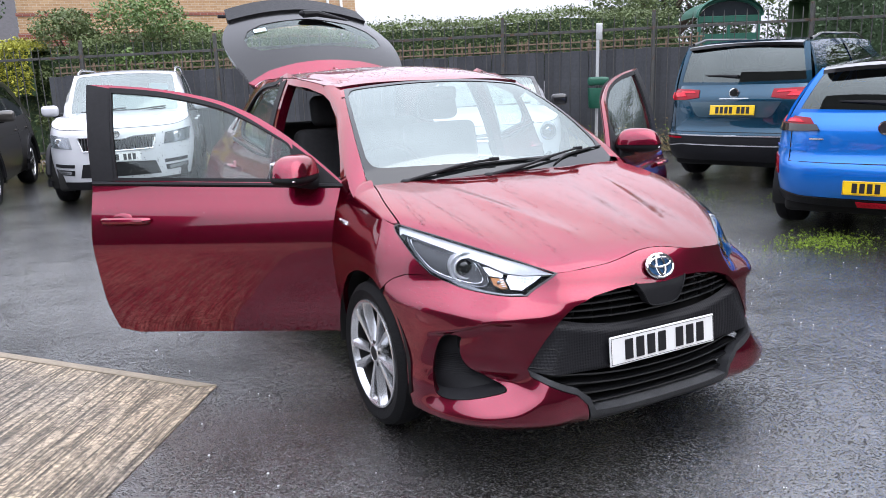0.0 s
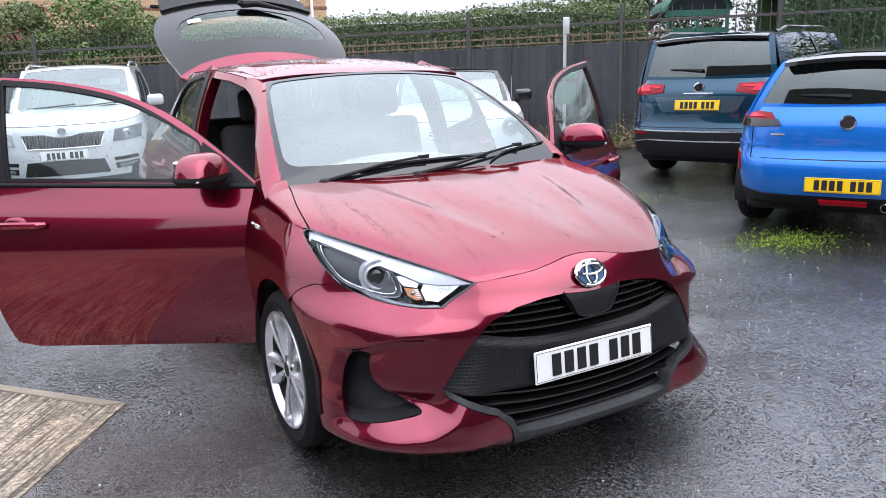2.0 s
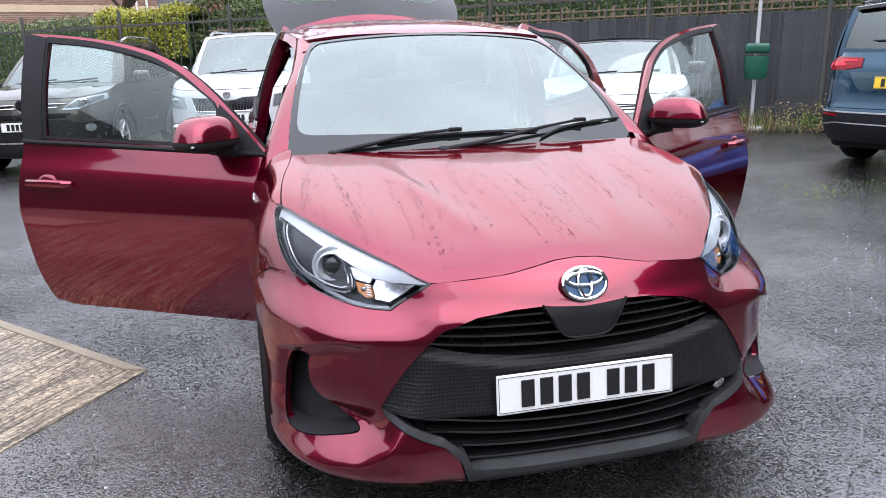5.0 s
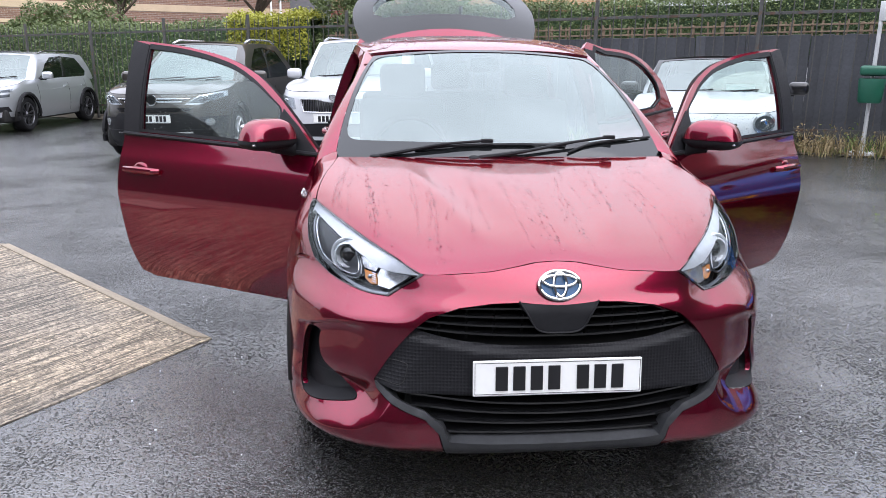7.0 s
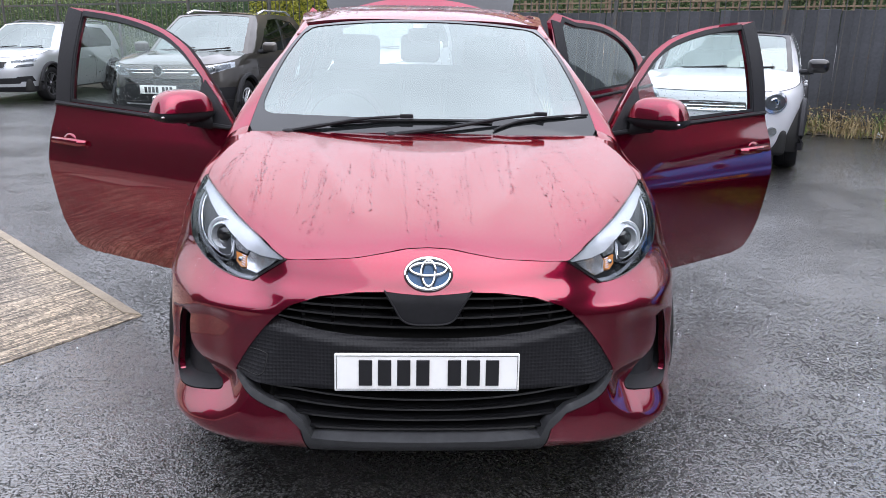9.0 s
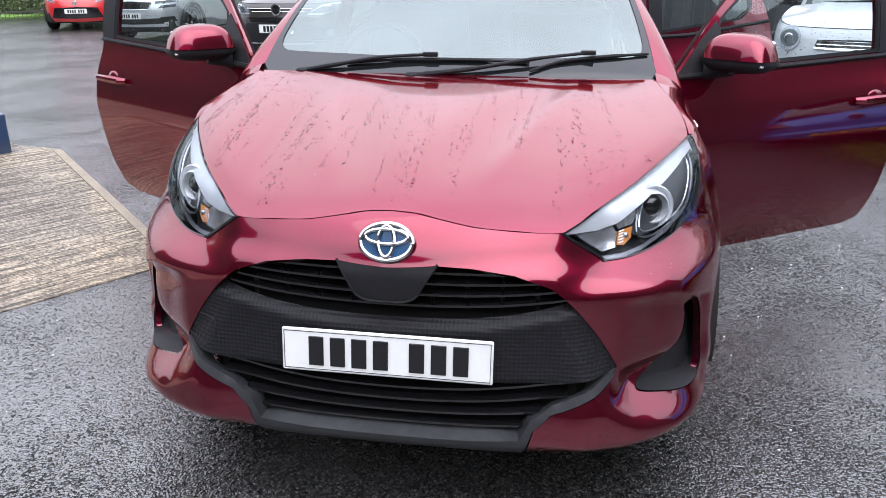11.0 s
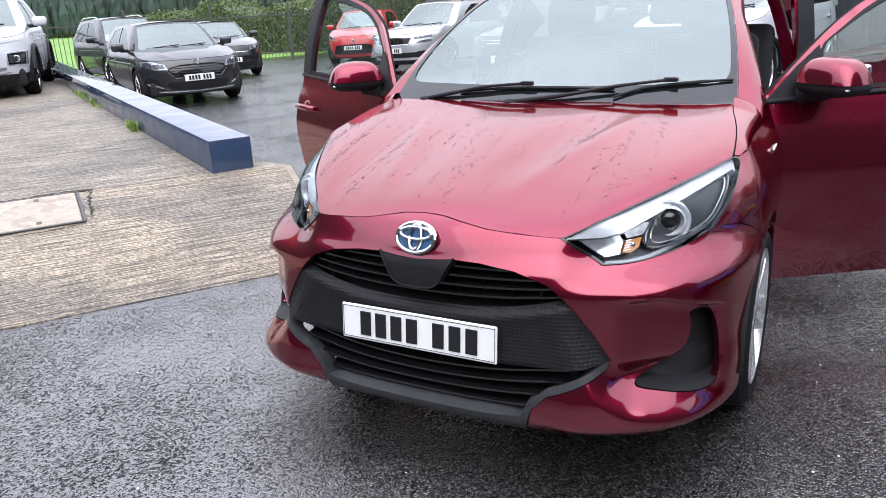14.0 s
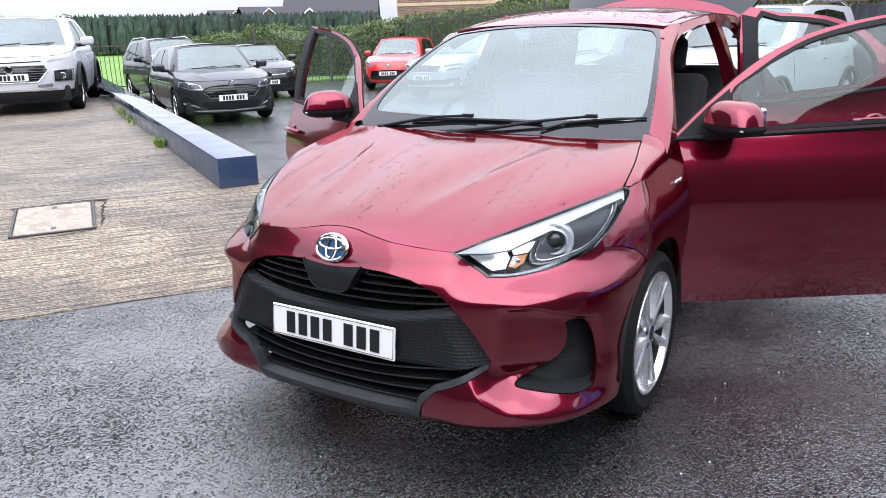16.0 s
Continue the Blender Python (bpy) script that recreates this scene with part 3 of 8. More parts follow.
    def house(s, t):
        A, B = g0(s), g1(s)
        k = 0.05 * 4 * t * (1 - t)
        d = (0, -k * 0.5, k * 0.4) if s <= 1 else (k * 0.6, 0, 0) if s <= 2 else (0, k * 0.3, k * 0.3)
        return tuple(A[i] + (B[i] - A[i]) * t + d[i] for i in range(3))

    def pane(nm, pts, mt, parent, s2=1.0):
        part(nm, *trimmed(pts, [], house, 0.06, (0.75 * s2, 0.55), 0.0, nm in ("windscreen", "rear_window"), -0.004), mt, parent)
    screen = [(0, 0.05), (0.90, 0.05), (0.93, 0.10), (0.93, 0.90), (0.88, 0.95), (0, 0.96)]
    frontp = trimmed([(0, -0.02), (1, -0.02), (1, 1), (0.5, 1), (0, 1), (0, 0.955), (0.88, 0.94), (0.925, 0.88), (0.925, 0.10), (0.90, 0.05), (0, 0.05)], [], house, 0.06, (0.75, 0.55), 0.02, True)
    part("windscreen_frame", *frontp, "gloss_black" if c.get("black_pillars") else mat, car)
    pane("windscreen", screen, "screen_glass", car)
    q = c.get("split", 1.50)
    side_h = [[(1.10, 0.07), (q - 0.012, 0.05), (q - 0.012, 0.90), (1.28, 0.86), (1.18, 0.62)],
              [(q + 0.012, 0.05), (1.86, 0.10), (1.90, 0.30), (1.82, 0.84), (q + 0.012, 0.90)]]
    sidep = trimmed([(1, -0.03), (2, -0.03), (2, 1), (1, 1)], side_h, house, 0.07, (2.3, 0.5), 0.02)
    for fx, nm in ((lambda v: v, "left"), (flip, "right")):
        sp = part("side_panel", *fx(sidep), mat, car)
        for hl in side_h:
            part("side_window", *fx(trimmed(hl, [], house, 0.08, (2.3, 0.5), 0.0, False, -0.004)), "tint_glass", sp)
    part("tail_frame", *trimmed([(2, -0.12), (3, -0.12), (3, 0.10), (2.07, 0.13), (2.09, 0.90), (3, 0.90), (3, 1), (2, 1)], [], house, 0.06, (0.8, 0.5), 0.02, True), mat, car)
    part("rear_window", *trimmed([(2.07, 0.13), (3, 0.10), (3, 0.90), (2.09, 0.90)], [], house, 0.06, (0.8, 0.5), 0.0, True, -0.003), "tint_glass", car)
    # roof
    rl = [g1(s) for s in np.linspace(0, 3, 46)]
    xs_r = lambda y: xr if head_y + 0.09 < y < roof_y - 0.06 else xr * math.sqrt(max(0, (y - head_y) / 0.09)) if y <= head_y + 0.09 else xr * math.sqrt(max(0, (roof_y - y) / 0.06))

    def roof(x, y):
        e = max(xs_r(min(max(y, head_y), roof_y)), 1e-3)
        u = (y - head_y) / (roof_y - head_y)
        return (x, y, zr + 0.03 * (1 - (x / xr) ** 2) + 0.025 * math.sin(math.pi * min(max(u, 0), 1)) + 0.018 * (1 - (x / xr) ** 2))
    part("roof", *trimmed([(p[0], p[1]) for p in rl], [], roof, 0.08, (1, 1), 0.02, True), c.get("roof_paint", mat), car)
    if c.get("rails"):
        for sx in (1, -1):
            pts = [(sx * (xr - 0.02), head_y + 0.30 + (roof_y - head_y - 0.45) * u, zr + 0.03 + 0.055 * min(1, 6 * u, 6 * (1 - u))) for u in np.linspace(0, 1, 13)]
            part("roof_rail", *tube(pts, 0.017, 6), c["rails"], car)
    # cabin
    part("dashboard", *rounded_box((0, cowl_y + 0.32, zc - 0.08), (xb * 0.86, 0.22, 0.09), 0.05), "trim_grey", car)
    for sx in (-1, 1):
        part("front_seat", *seat_mesh((sx * hw * 0.42, cowl_y + 0.95, zb - 0.42)), "cloth", car)
    part("rear_seat", *seat_mesh((0, cowl_y + 1.75, zb - 0.42), hw * 0.74), "cloth", car)
    # seams, handles, window trim, wipers, spoiler
    q_y = g0(q)[1]
    for sx in (1, -1):
        for y, z0, z1 in ((cowl_y + 0.22, fl + 0.12, zb - 0.02), (q_y, fl + 0.10, zb - 0.02), (min(q_y + 0.85, sh.yr - 0.02), R + 0.30, zb - 0.02)):
            pts = [sh.at(*sh.side(y, z)) for z in np.linspace(z0, z1, 8)]
            part("door_gap", *tube([(sx * (p[0] + 0.0005), p[1], p[2]) for p in pts], 0.0035, 4), "dark", car)
        for y in (q_y - 0.12, min(q_y + 0.74, sh.yr - 0.12)):
            p = sh.at(*sh.side(y, zb - 0.17))
            part("door_handle", *rounded_box((sx * (p[0] + 0.012), p[1], p[2]), (0.014, 0.09, 0.014), 0.008), mat, car)
        cr = [sh.at(*sh.side(y, zb - 0.22 + 0.04 * (y - cowl_y) / L)) for y in np.linspace(cowl_y, sh.yr, 14)]
        part("crease_line", *tube([(sx * (p[0] - 0.003), p[1], p[2]) for p in cr], 0.007, 6), mat, car)
        fxs = (lambda v: v) if sx > 0 else flip
        part("pillar_trim", *fxs(trimmed([(q - 0.022, 0.04), (q + 0.022, 0.04), (q + 0.020, 0.90), (q - 0.020, 0.90)], [], house, 0.06, (2.3, 0.5), 0.006, False, 0.004)), "gloss_black", car)
        part("belt_trim", *fxs(trimmed([(1.09, 0.02), (1.88, 0.05), (1.88, 0.085), (1.09, 0.055)], [], house, 0.08, (2.3, 0.5), 0.006, False, 0.005)), c.get("window_trim", "gloss_black"), car)
    for x0 in (-0.62, -0.05):
        pts = [np.array(house(abs(x) / (xb * 0.93), t)) * np.array((1 if x > 0 else -1, 1, 1)) + np.array((0, -0.012, 0.014)) for x, t in ((x0 * hw, 0.05), (x0 * hw + 0.3, 0.075), (x0 * hw + 0.58, 0.11))]
        part("wiper", *tube([tuple(p) for p in pts], 0.010, 5), "plastic", car)
    sv = [(x, roof_y - 0.10 + 0.0 * x, zr + 0.035 - 0.03 * (x / xr) ** 2) for x in np.linspace(-xr, xr, 13)]
    over = c.get("overhang", 0.15)
    rows = [[(x * 0.93, y + dy - 0.04 * (x / xr) ** 4, z + dz) for x, y, z in sv] for dy, dz in ((0, 0.010), (over * 0.6, 0.004), (over, -0.018), (over + 0.004, -0.048), (over - 0.05, -0.052), (0, -0.03))]
    nsv = len(sv)
    part("roof_spoiler", [p for r in rows for p in r], [(r * nsv + i, r * nsv + i + 1, ((r + 1) % 6) * nsv + i + 1, ((r + 1) % 6) * nsv + i) for r in range(6) for i in range(nsv - 1)] + [tuple(range(0, 6 * nsv, nsv)), tuple(range(nsv - 1, 6 * nsv, nsv))[::-1]], c.get("roof_paint", "gloss_black"), car)
    rwp = [np.array(house(2.999, 0.20)), np.array(house(2.72, 0.23)), np.array(house(2.48, 0.24))]
    part("rear_wiper", *tube([tuple(p + np.array((0, 0.02, 0.012))) for p in rwp], [0.022, 0.014, 0.006], 6), "plastic", car)
    # mirrors
    for sx in (1, -1):
        v = joined(rounded_box((sx * (hw + 0.10), cowl_y + 0.42, zb + 0.07), (0.11, 0.06, 0.075), 0.05))
        mr = part("door_mirror", *v, c.get("mirror", mat), car)
        part("mirror_arm", *tube([(sx * hw * 0.9, cowl_y + 0.44, zb - 0.0), (sx * (hw + 0.06), cowl_y + 0.43, zb + 0.01)], 0.03, 8), "plastic", mr)
    gap = [sh.at(a, top(a)) for a in np.linspace(0, 1.02, 22)]
    for sx in (1, -1):
        part("bonnet_gap", *tube([(sx * p[0] * 1.001, p[1] - 0.001, p[2]) for p in gap], 0.004, 4), "dark", car)
    zt = zb + 0.02
    seam = [sh.at(*sh.rear(hw * 0.80, z)) for z in np.linspace(0.62, zt, 8)]
    for sx in (1, -1):
        part("tailgate_gap", *tube([(sx * p[0], p[1] + 0.002, p[2]) for p in seam], 0.004, 4), "dark", car)
    low_s = [sh.at(*sh.rear(abs(x), 0.62)) for x in np.linspace(-hw * 0.8, hw * 0.8, 13)]
    part("tailgate_gap", *tube([(math.copysign(p[0], x), p[1] + 0.002, p[2]) for p, x in zip(low_s, np.linspace(-hw * 0.8, hw * 0.8, 13))], 0.004, 4), "dark", car)
    for k_ in range(c.get("exhausts", 0)):
        part("exhaust_tip", *turned(lathe([(0.034, -0.10), (0.034, 0.02), (0.028, 0.025), (0.027, -0.08)], 20, "z"), Matrix.Translation((-c.get("exhaust_x", 0.44) - 0.085 * k_, L - 0.07, 0.27)) @ pose(0, 0, 0, -90)), "chrome", car, "round chrome exhaust tip")
    if c.get("card"):
        s0, s1, t0, t1 = c["card"]
        cv = grid(lambda s, t: tuple(np.array(house(abs(s), t)) * np.array((1 if s > 0 else -1, 1, 1)) + np.array((0, 0.02, -0.02))), list(np.linspace(s0, s1, 5)), list(np.linspace(t0, t1, 4)))
        part("price_card", *cv, "card", car, "pale blue card behind the windscreen")
    # wheels
    wm = (*wheel_parts(R, 0.215, R - 0.105, c.get("spokes", 5), None, c.get("spoke_style", "twin")), R)
    for y0 in wy:
        for sx in (1, -1):
            add_wheel(car, wm, sx * (hw - 0.115), y0, c.get("rim", "alloy"))
    # front features: (name, outline in (x, z), material, offset, label)
    for nm, pts, mt, off, lb in c.get("front", ()):
        centred = min(p[0] for p in pts) <= 0.001
        vf = trimmed([sh.front(x, z) for x, z in dense(pts, 0.04)], [], sh.at, 0.03, sc, 0.015, centred, off)
        obs = [part(nm, *vf, mt, car, lb)]
        if not centred:
            obs.append(part(nm, *flip(vf), mt, car, lb))
        if nm == "grille" and c.get("bars"):
            kind, n, bmat = c["bars"]
            lo, hi = (0.0, max(p[0] for p in pts)) if kind == "v" else (min(p[1] for p in pts), max(p[1] for p in pts))
            for i in range(n):
                v = lo + (hi - lo) * (i + 0.5) / n
                sp_ = spans(pts, 0 if kind == "v" else 1, v)
                if len(sp_) < 2 and kind == "v":
                    continue
                if kind == "v":
                    line = [sh.at(*sh.front(v, z)) for z in np.linspace(sp_[0], sp_[-1], 4)]
                    for s_ in (1, -1):
                        part("grille_bar", *tube([(s_ * p[0], p[1] - 0.008, p[2]) for p in line], 0.007, 4), bmat, obs[0])
                else:
                    xm = max(sp_)
                    line = [sh.at(*sh.front(abs(x), v)) for x in np.linspace(-xm, xm, 13)]
                    part("grille_bar", *tube([(math.copysign(p[0], x), p[1] - 0.008, p[2]) for p, x in zip(line, np.linspace(-xm, xm, 13))], 0.006, 4), bmat, obs[0])
            if c.get("grille_frame"):
                rim_l = [sh.at(*sh.front(x, z)) for x, z in dense(pts + pts[:0], 0.04)[:-1] if x > 0.005]
                rim_l = [(-p[0], p[1] - 0.010, p[2]) for p in rim_l[::-1]] + [(p[0], p[1] - 0.010, p[2]) for p in rim_l]
                part("grille_frame", *tube(rim_l, 0.008, 5, True), c["grille_frame"], obs[0])
        if nm == "headlight":
            zc_ = sum(p[1] for p in pts) / len(pts)
            xc_ = sum(p[0] for p in pts) / len(pts)
            inner_l = [(xc_ + (x - xc_) * 0.86, zc_ + (z - zc_) * 0.72) for x, z in pts]
            iv = trimmed([sh.front(x, z) for x, z in dense(inner_l, 0.04)], [], sh.at, 0.03, sc, 0.0, False, off + 0.003)
            lv = trimmed([sh.front(x, z) for x, z in dense(pts, 0.04)], [], sh.at, 0.03, sc, 0.0, False, off + 0.020)
            for o_, fxx in zip(obs, (lambda v: v, flip)):
                part("lamp_inside", *fxx(iv), c.get("lamp_in", "bezel_dark"), o_)
                part("lamp_cover", *fxx(lv), "lens", o_)
            cx, cz = sum(p[0] for p in pts) / len(pts), sum(p[1] for p in pts) / len(pts)
            rr = min(0.05, (max(p[1] for p in pts) - min(p[1] for p in pts)) * 0.36)
            P = sh.at(*sh.front(cx, cz))
            ring = turned(lathe([(rr, -0.01), (rr, 0.016), (rr * 0.8, 0.02), (rr * 0.7, 0.006), (0.0, 0.004)], 20, "z"), Matrix.Translation((P[0], P[1] - 0.006, P[2])) @ pose(0, 0, 0, 90, 0, 25))
            for o_, fxx in zip(obs, (lambda v: v, flip)):
                part("lamp_ring", *fxx(ring), "chrome", o_)
    for nm, pts, mt, off, lb in c.get("rear", ()):
        centred = min(p[0] for p in pts) <= 0.001
        vf = trimmed([sh.rear(x, z) for x, z in dense(pts, 0.04)][::-1], [], sh.at, 0.03, sc, 0.015, centred, off)
        part(nm, *vf, mt, car, lb)
        if not centred:
            part(nm, *flip(vf), mt, car, lb)
    for z in c.get("front_slats", ()):
        a = [(sh.at(sh.front(x, z)[0], z)) for x in np.linspace(0, c["slat_w"], 8)]
        pts = [(-p[0], p[1] - 0.012, p[2]) for p in a[:0:-1]] + [(p[0], p[1] - 0.012, p[2]) for p in a]
        part("grille_bar", *tube(pts, 0.008, 5), c.get("slat_mat", "chrome"), car)
    if "plate_front" in c:
        z = c["plate_front"]
        number_plate(car, Matrix.Translation((0, sh.yf(z) - 0.02, z)), False)
    if "plate_rear" in c:
        z = c["plate_rear"]
        number_plate(car, Matrix.Translation((0, L - sh.yb(z) + 0.025, z)) @ pose(0, 0, 0, -8, 0, 180), True)
    for kind, z, r, mt, atrear in c.get("badges", ()):
        y = L - sh.yb(z) + 0.012 if atrear else sh.yf(z) - 0.02
        ring = lathe([(r, 0.0), (r, 0.012), (r * 0.78, 0.014), (r * 0.78, 0.0)], 28, "z")
        bm = Matrix.Translation((0, y, z)) @ pose(0, 0, 0, 90 if not atrear else -90)
        bd = part("badge", *turned(ring, bm), "chrome", car, "round chrome badge")
        part("badge_face", *turned(lathe([(r * 0.8, 0.006), (0.0, 0.008)], 24, "z"), bm), mt, bd)
    return car


# ---- ground ----
def asphalt_material():
    m = bpy.data.materials.new("wet_asphalt")
    m.use_nodes = True
    nt = m.node_tree
    p = nt.nodes["Principled BSDF"]
    tc = nt.nodes.new("ShaderNodeTexCoord")

    def noise_tex(s, d=4.0, r=0.5):
        n = nt.nodes.new("ShaderNodeTexNoise")
        n.inputs["Scale"].default_value, n.inputs["Detail"].default_value, n.inputs["Roughness"].default_value = s, d, r
        nt.links.new(tc.outputs["Object"], n.inputs["Vector"])
        return n.outputs["Fac"]

    def remap(src, a, b, c, d):
        n = nt.nodes.new("ShaderNodeMapRange")
        for k, v in zip(("From Min", "From Max", "To Min", "To Max"), (a, b, c, d)):
            n.inputs[k].default_value = v
        nt.links.new(src, n.inputs["Value"])
        return n.outputs["Result"]

    def math2(op, a, b):
        n = nt.nodes.new("ShaderNodeMath")
        n.operation = op
        for i, v in enumerate((a, b)):
            if isinstance(v, (int, float)):
                n.inputs[i].default_value = v
            else:
                nt.links.new(v, n.inputs[i])
        return n.outputs[0]
    chips = nt.nodes.new("ShaderNodeTexVoronoi")
    chips.inputs["Scale"].default_value = 125.0
    nt.links.new(tc.outputs["Object"], chips.inputs["Vector"])
    sep = nt.nodes.new("ShaderNodeSeparateColor")
    nt.links.new(chips.outputs["Color"], sep.inputs["Color"])
    wet = remap(noise_tex(0.8, 6.0, 0.65), 0.36, 0.60, 0.0, 1.0)
    # the water film lies between the chippings, closed where it is wet, in specks elsewhere
    grain = math2("ADD", math2("MULTIPLY", noise_tex(150.0, 3.0, 0.6), 0.7), math2("MULTIPLY", sep.outputs["Green"], 0.3))
    film = remap(math2("ADD", grain, math2("MULTIPLY", wet, 0.125)), 0.495, 0.545, 0.0, 1.0)
    tone = math2("ADD", math2("MULTIPLY", math2("MULTIPLY", remap(sep.outputs["Red"], 0.0, 1.0, 0.3, 2.0), remap(chips.outputs["Distance"], 0.25, 0.62, 1.0, 0.10)), 0.030), math2("MULTIPLY", remap(noise_tex(1.3, 6.0), 0.3, 0.7, 0.0, 1.0), 0.012))
    col = math2("MULTIPLY", tone, remap(film, 0.0, 1.0, 1.2, 0.7))
    ramp = nt.nodes.new("ShaderNodeMix")
    ramp.data_type = "RGBA"
    ramp.inputs["A"].default_value, ramp.inputs["B"].default_value = (0, 0, 0, 1), (1.0, 0.99, 0.97, 1)
    nt.links.new(col, ramp.inputs["Factor"])
    nt.links.new(ramp.outputs["Result"], p.inputs["Base Color"])
    nt.links.new(remap(film, 0.0, 1.0, 0.55, 0.11), p.inputs["Roughness"])
    nt.links.new(math2("MULTIPLY", remap(film, 0.0, 1.0, 0.10, 1.4), remap(wet, 0.0, 1.0, 0.85, 1.15)), p.inputs["Specular IOR Level"])
    # the film of water over it mirrors the sky most at low angles
    nt.links.new(film, p.inputs["Coat Weight"])
    p.inputs["Coat IOR"].default_value, p.inputs["Coat Roughness"].default_value = 1.8, 0.11
    b = nt.nodes.new("ShaderNodeBump")
    b.inputs["Strength"].default_value, b.inputs["Distance"].default_value = 1.0, 0.0030
    nt.links.new(math2("ADD", remap(chips.outputs["Distance"], 0.0, 0.75, 1.0, 0.0), math2("MULTIPLY", noise_tex(200.0, 2.0), 0.8)), b.inputs["Height"])
    nt.links.new(remap(film, 0.0, 1.0, 1.0, 0.75), b.inputs["Strength"])
    nt.links.new(b.outputs["Normal"], p.inputs["Normal"])
    nt.links.new(b.outputs["Normal"], p.inputs["Coat Normal"])
    # every chipping lies at its own tilt, so that single wet faces catch the sky
    geo = nt.nodes.new("ShaderNodeNewGeometry")
    tilt_ = nt.nodes.new("ShaderNodeVectorMath")
    tilt_.operation = "MULTIPLY_ADD"
    tilt_.inputs[1].default_value, tilt_.inputs[2].default_value = (0.75, 0.75, 0.0), (-0.375, -0.375, 0.0)
    lean_ = nt.nodes.new("ShaderNodeVectorMath")
    unit_ = nt.nodes.new("ShaderNodeVectorMath")
    unit_.operation = "NORMALIZE"
    nt.links.new(chips.outputs["Color"], tilt_.inputs[0])
    flat_ = nt.nodes.new("ShaderNodeVectorMath")
    flat_.operation = "SCALE"
    nt.links.new(remap(film, 0.0, 1.0, 1.0, 0.5), flat_.inputs["Scale"])
    nt.links.new(tilt_.outputs["Vector"], flat_.inputs[0])
    nt.links.new(flat_.outputs["Vector"], lean_.inputs[0])
    nt.links.new(geo.outputs["Normal"], lean_.inputs[1])
    nt.links.new(lean_.outputs["Vector"], unit_.inputs[0])
    nt.links.new(unit_.outputs["Vector"], b.inputs["Normal"])
    return m


SLAB = 4.24


def concrete_material():
    """Brushed concrete: grooves run along local x."""
    m = material("brushed_concrete", (0.320, 0.258, 0.186), rough=0.55, vary=0.25, scale=1.2, fine=70.0, second=(0.215, 0.18, 0.14), second_amount=0.45, second_scale=0.9)
    nt = m.node_tree
    p = nt.nodes["Principled BSDF"]
    tc = nt.nodes.new("ShaderNodeTexCoord")
    mp = nt.nodes.new("ShaderNodeMapping")
    mp.inputs["Scale"].default_value = (1.6, 46.0, 1.0)
    turn = nt.nodes.new("ShaderNodeMapping")
    turn.inputs["Rotation"].default_value = (0, 0, radians(-55.2))
    nt.links.new(tc.outputs["Object"], turn.inputs["Vector"])
    nt.links.new(turn.outputs["Vector"], mp.inputs["Vector"])
    n = nt.nodes.new("ShaderNodeTexNoise")
    n.inputs["Scale"].default_value, n.inputs["Detail"].default_value = 1.6, 5.0
    nt.links.new(mp.outputs["Vector"], n.inputs["Vector"])
    g = nt.nodes.new("ShaderNodeTexNoise")
    g.inputs["Scale"].default_value = 170.0
    nt.links.new(tc.outputs["Object"], g.inputs["Vector"])
    add = nt.nodes.new("ShaderNodeMath")
    add.operation = "MULTIPLY_ADD"
    add.inputs[1].default_value = 0.35
    nt.links.new(g.outputs["Fac"], add.inputs[0])
    nt.links.new(n.outputs["Fac"], add.inputs[2])
    b = nt.nodes.new("ShaderNodeBump")
    b.inputs["Strength"].default_value, b.inputs["Distance"].default_value = 1.0, 0.03
    # the colour is darker in the grooves, by the noise that shapes their relief
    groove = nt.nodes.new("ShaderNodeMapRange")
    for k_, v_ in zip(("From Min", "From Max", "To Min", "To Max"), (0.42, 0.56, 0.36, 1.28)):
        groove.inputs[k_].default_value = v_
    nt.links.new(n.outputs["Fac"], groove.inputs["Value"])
    grit = nt.nodes.new("ShaderNodeTexVoronoi")
    grit.inputs["Scale"].default_value = 80.0
    nt.links.new(tc.outputs["Object"], grit.inputs["Vector"])
    gs = nt.nodes.new("ShaderNodeSeparateColor")
    nt.links.new(grit.outputs["Color"], gs.inputs["Color"])
    gr = nt.nodes.new("ShaderNodeMapRange")
    gr.inputs["To Min"].default_value, gr.inputs["To Max"].default_value = 0.45, 1.6
    nt.links.new(gs.outputs["Red"], gr.inputs["Value"])
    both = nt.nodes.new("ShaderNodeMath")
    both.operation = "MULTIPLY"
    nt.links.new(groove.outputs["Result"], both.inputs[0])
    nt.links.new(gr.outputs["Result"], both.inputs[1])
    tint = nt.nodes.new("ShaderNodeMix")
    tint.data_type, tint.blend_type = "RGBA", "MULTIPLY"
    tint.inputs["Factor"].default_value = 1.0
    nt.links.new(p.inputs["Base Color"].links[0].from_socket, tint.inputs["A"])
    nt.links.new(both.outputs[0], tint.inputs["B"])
    # the level slab behind the ramp is an older, greyer pour
    sx = nt.nodes.new("ShaderNodeSeparateXYZ")
    nt.links.new(turn.outputs["Vector"], sx.inputs["Vector"])
    old = nt.nodes.new("ShaderNodeMapRange")
    old.inputs["From Min"].default_value, old.inputs["From Max"].default_value = SLAB - 0.02, SLAB + 0.02
    wob = nt.nodes.new("ShaderNodeMath")
    wob.operation = "MULTIPLY_ADD"
    wob.inputs[1].default_value = 0.12
    nt.links.new(n.outputs["Fac"], wob.inputs[0])
    nt.links.new(sx.outputs["Y"], wob.inputs[2])
    nt.links.new(wob.outputs[0], old.inputs["Value"])
    grey = nt.nodes.new("ShaderNodeMix")
    grey.data_type, grey.blend_type = "RGBA", "MULTIPLY"
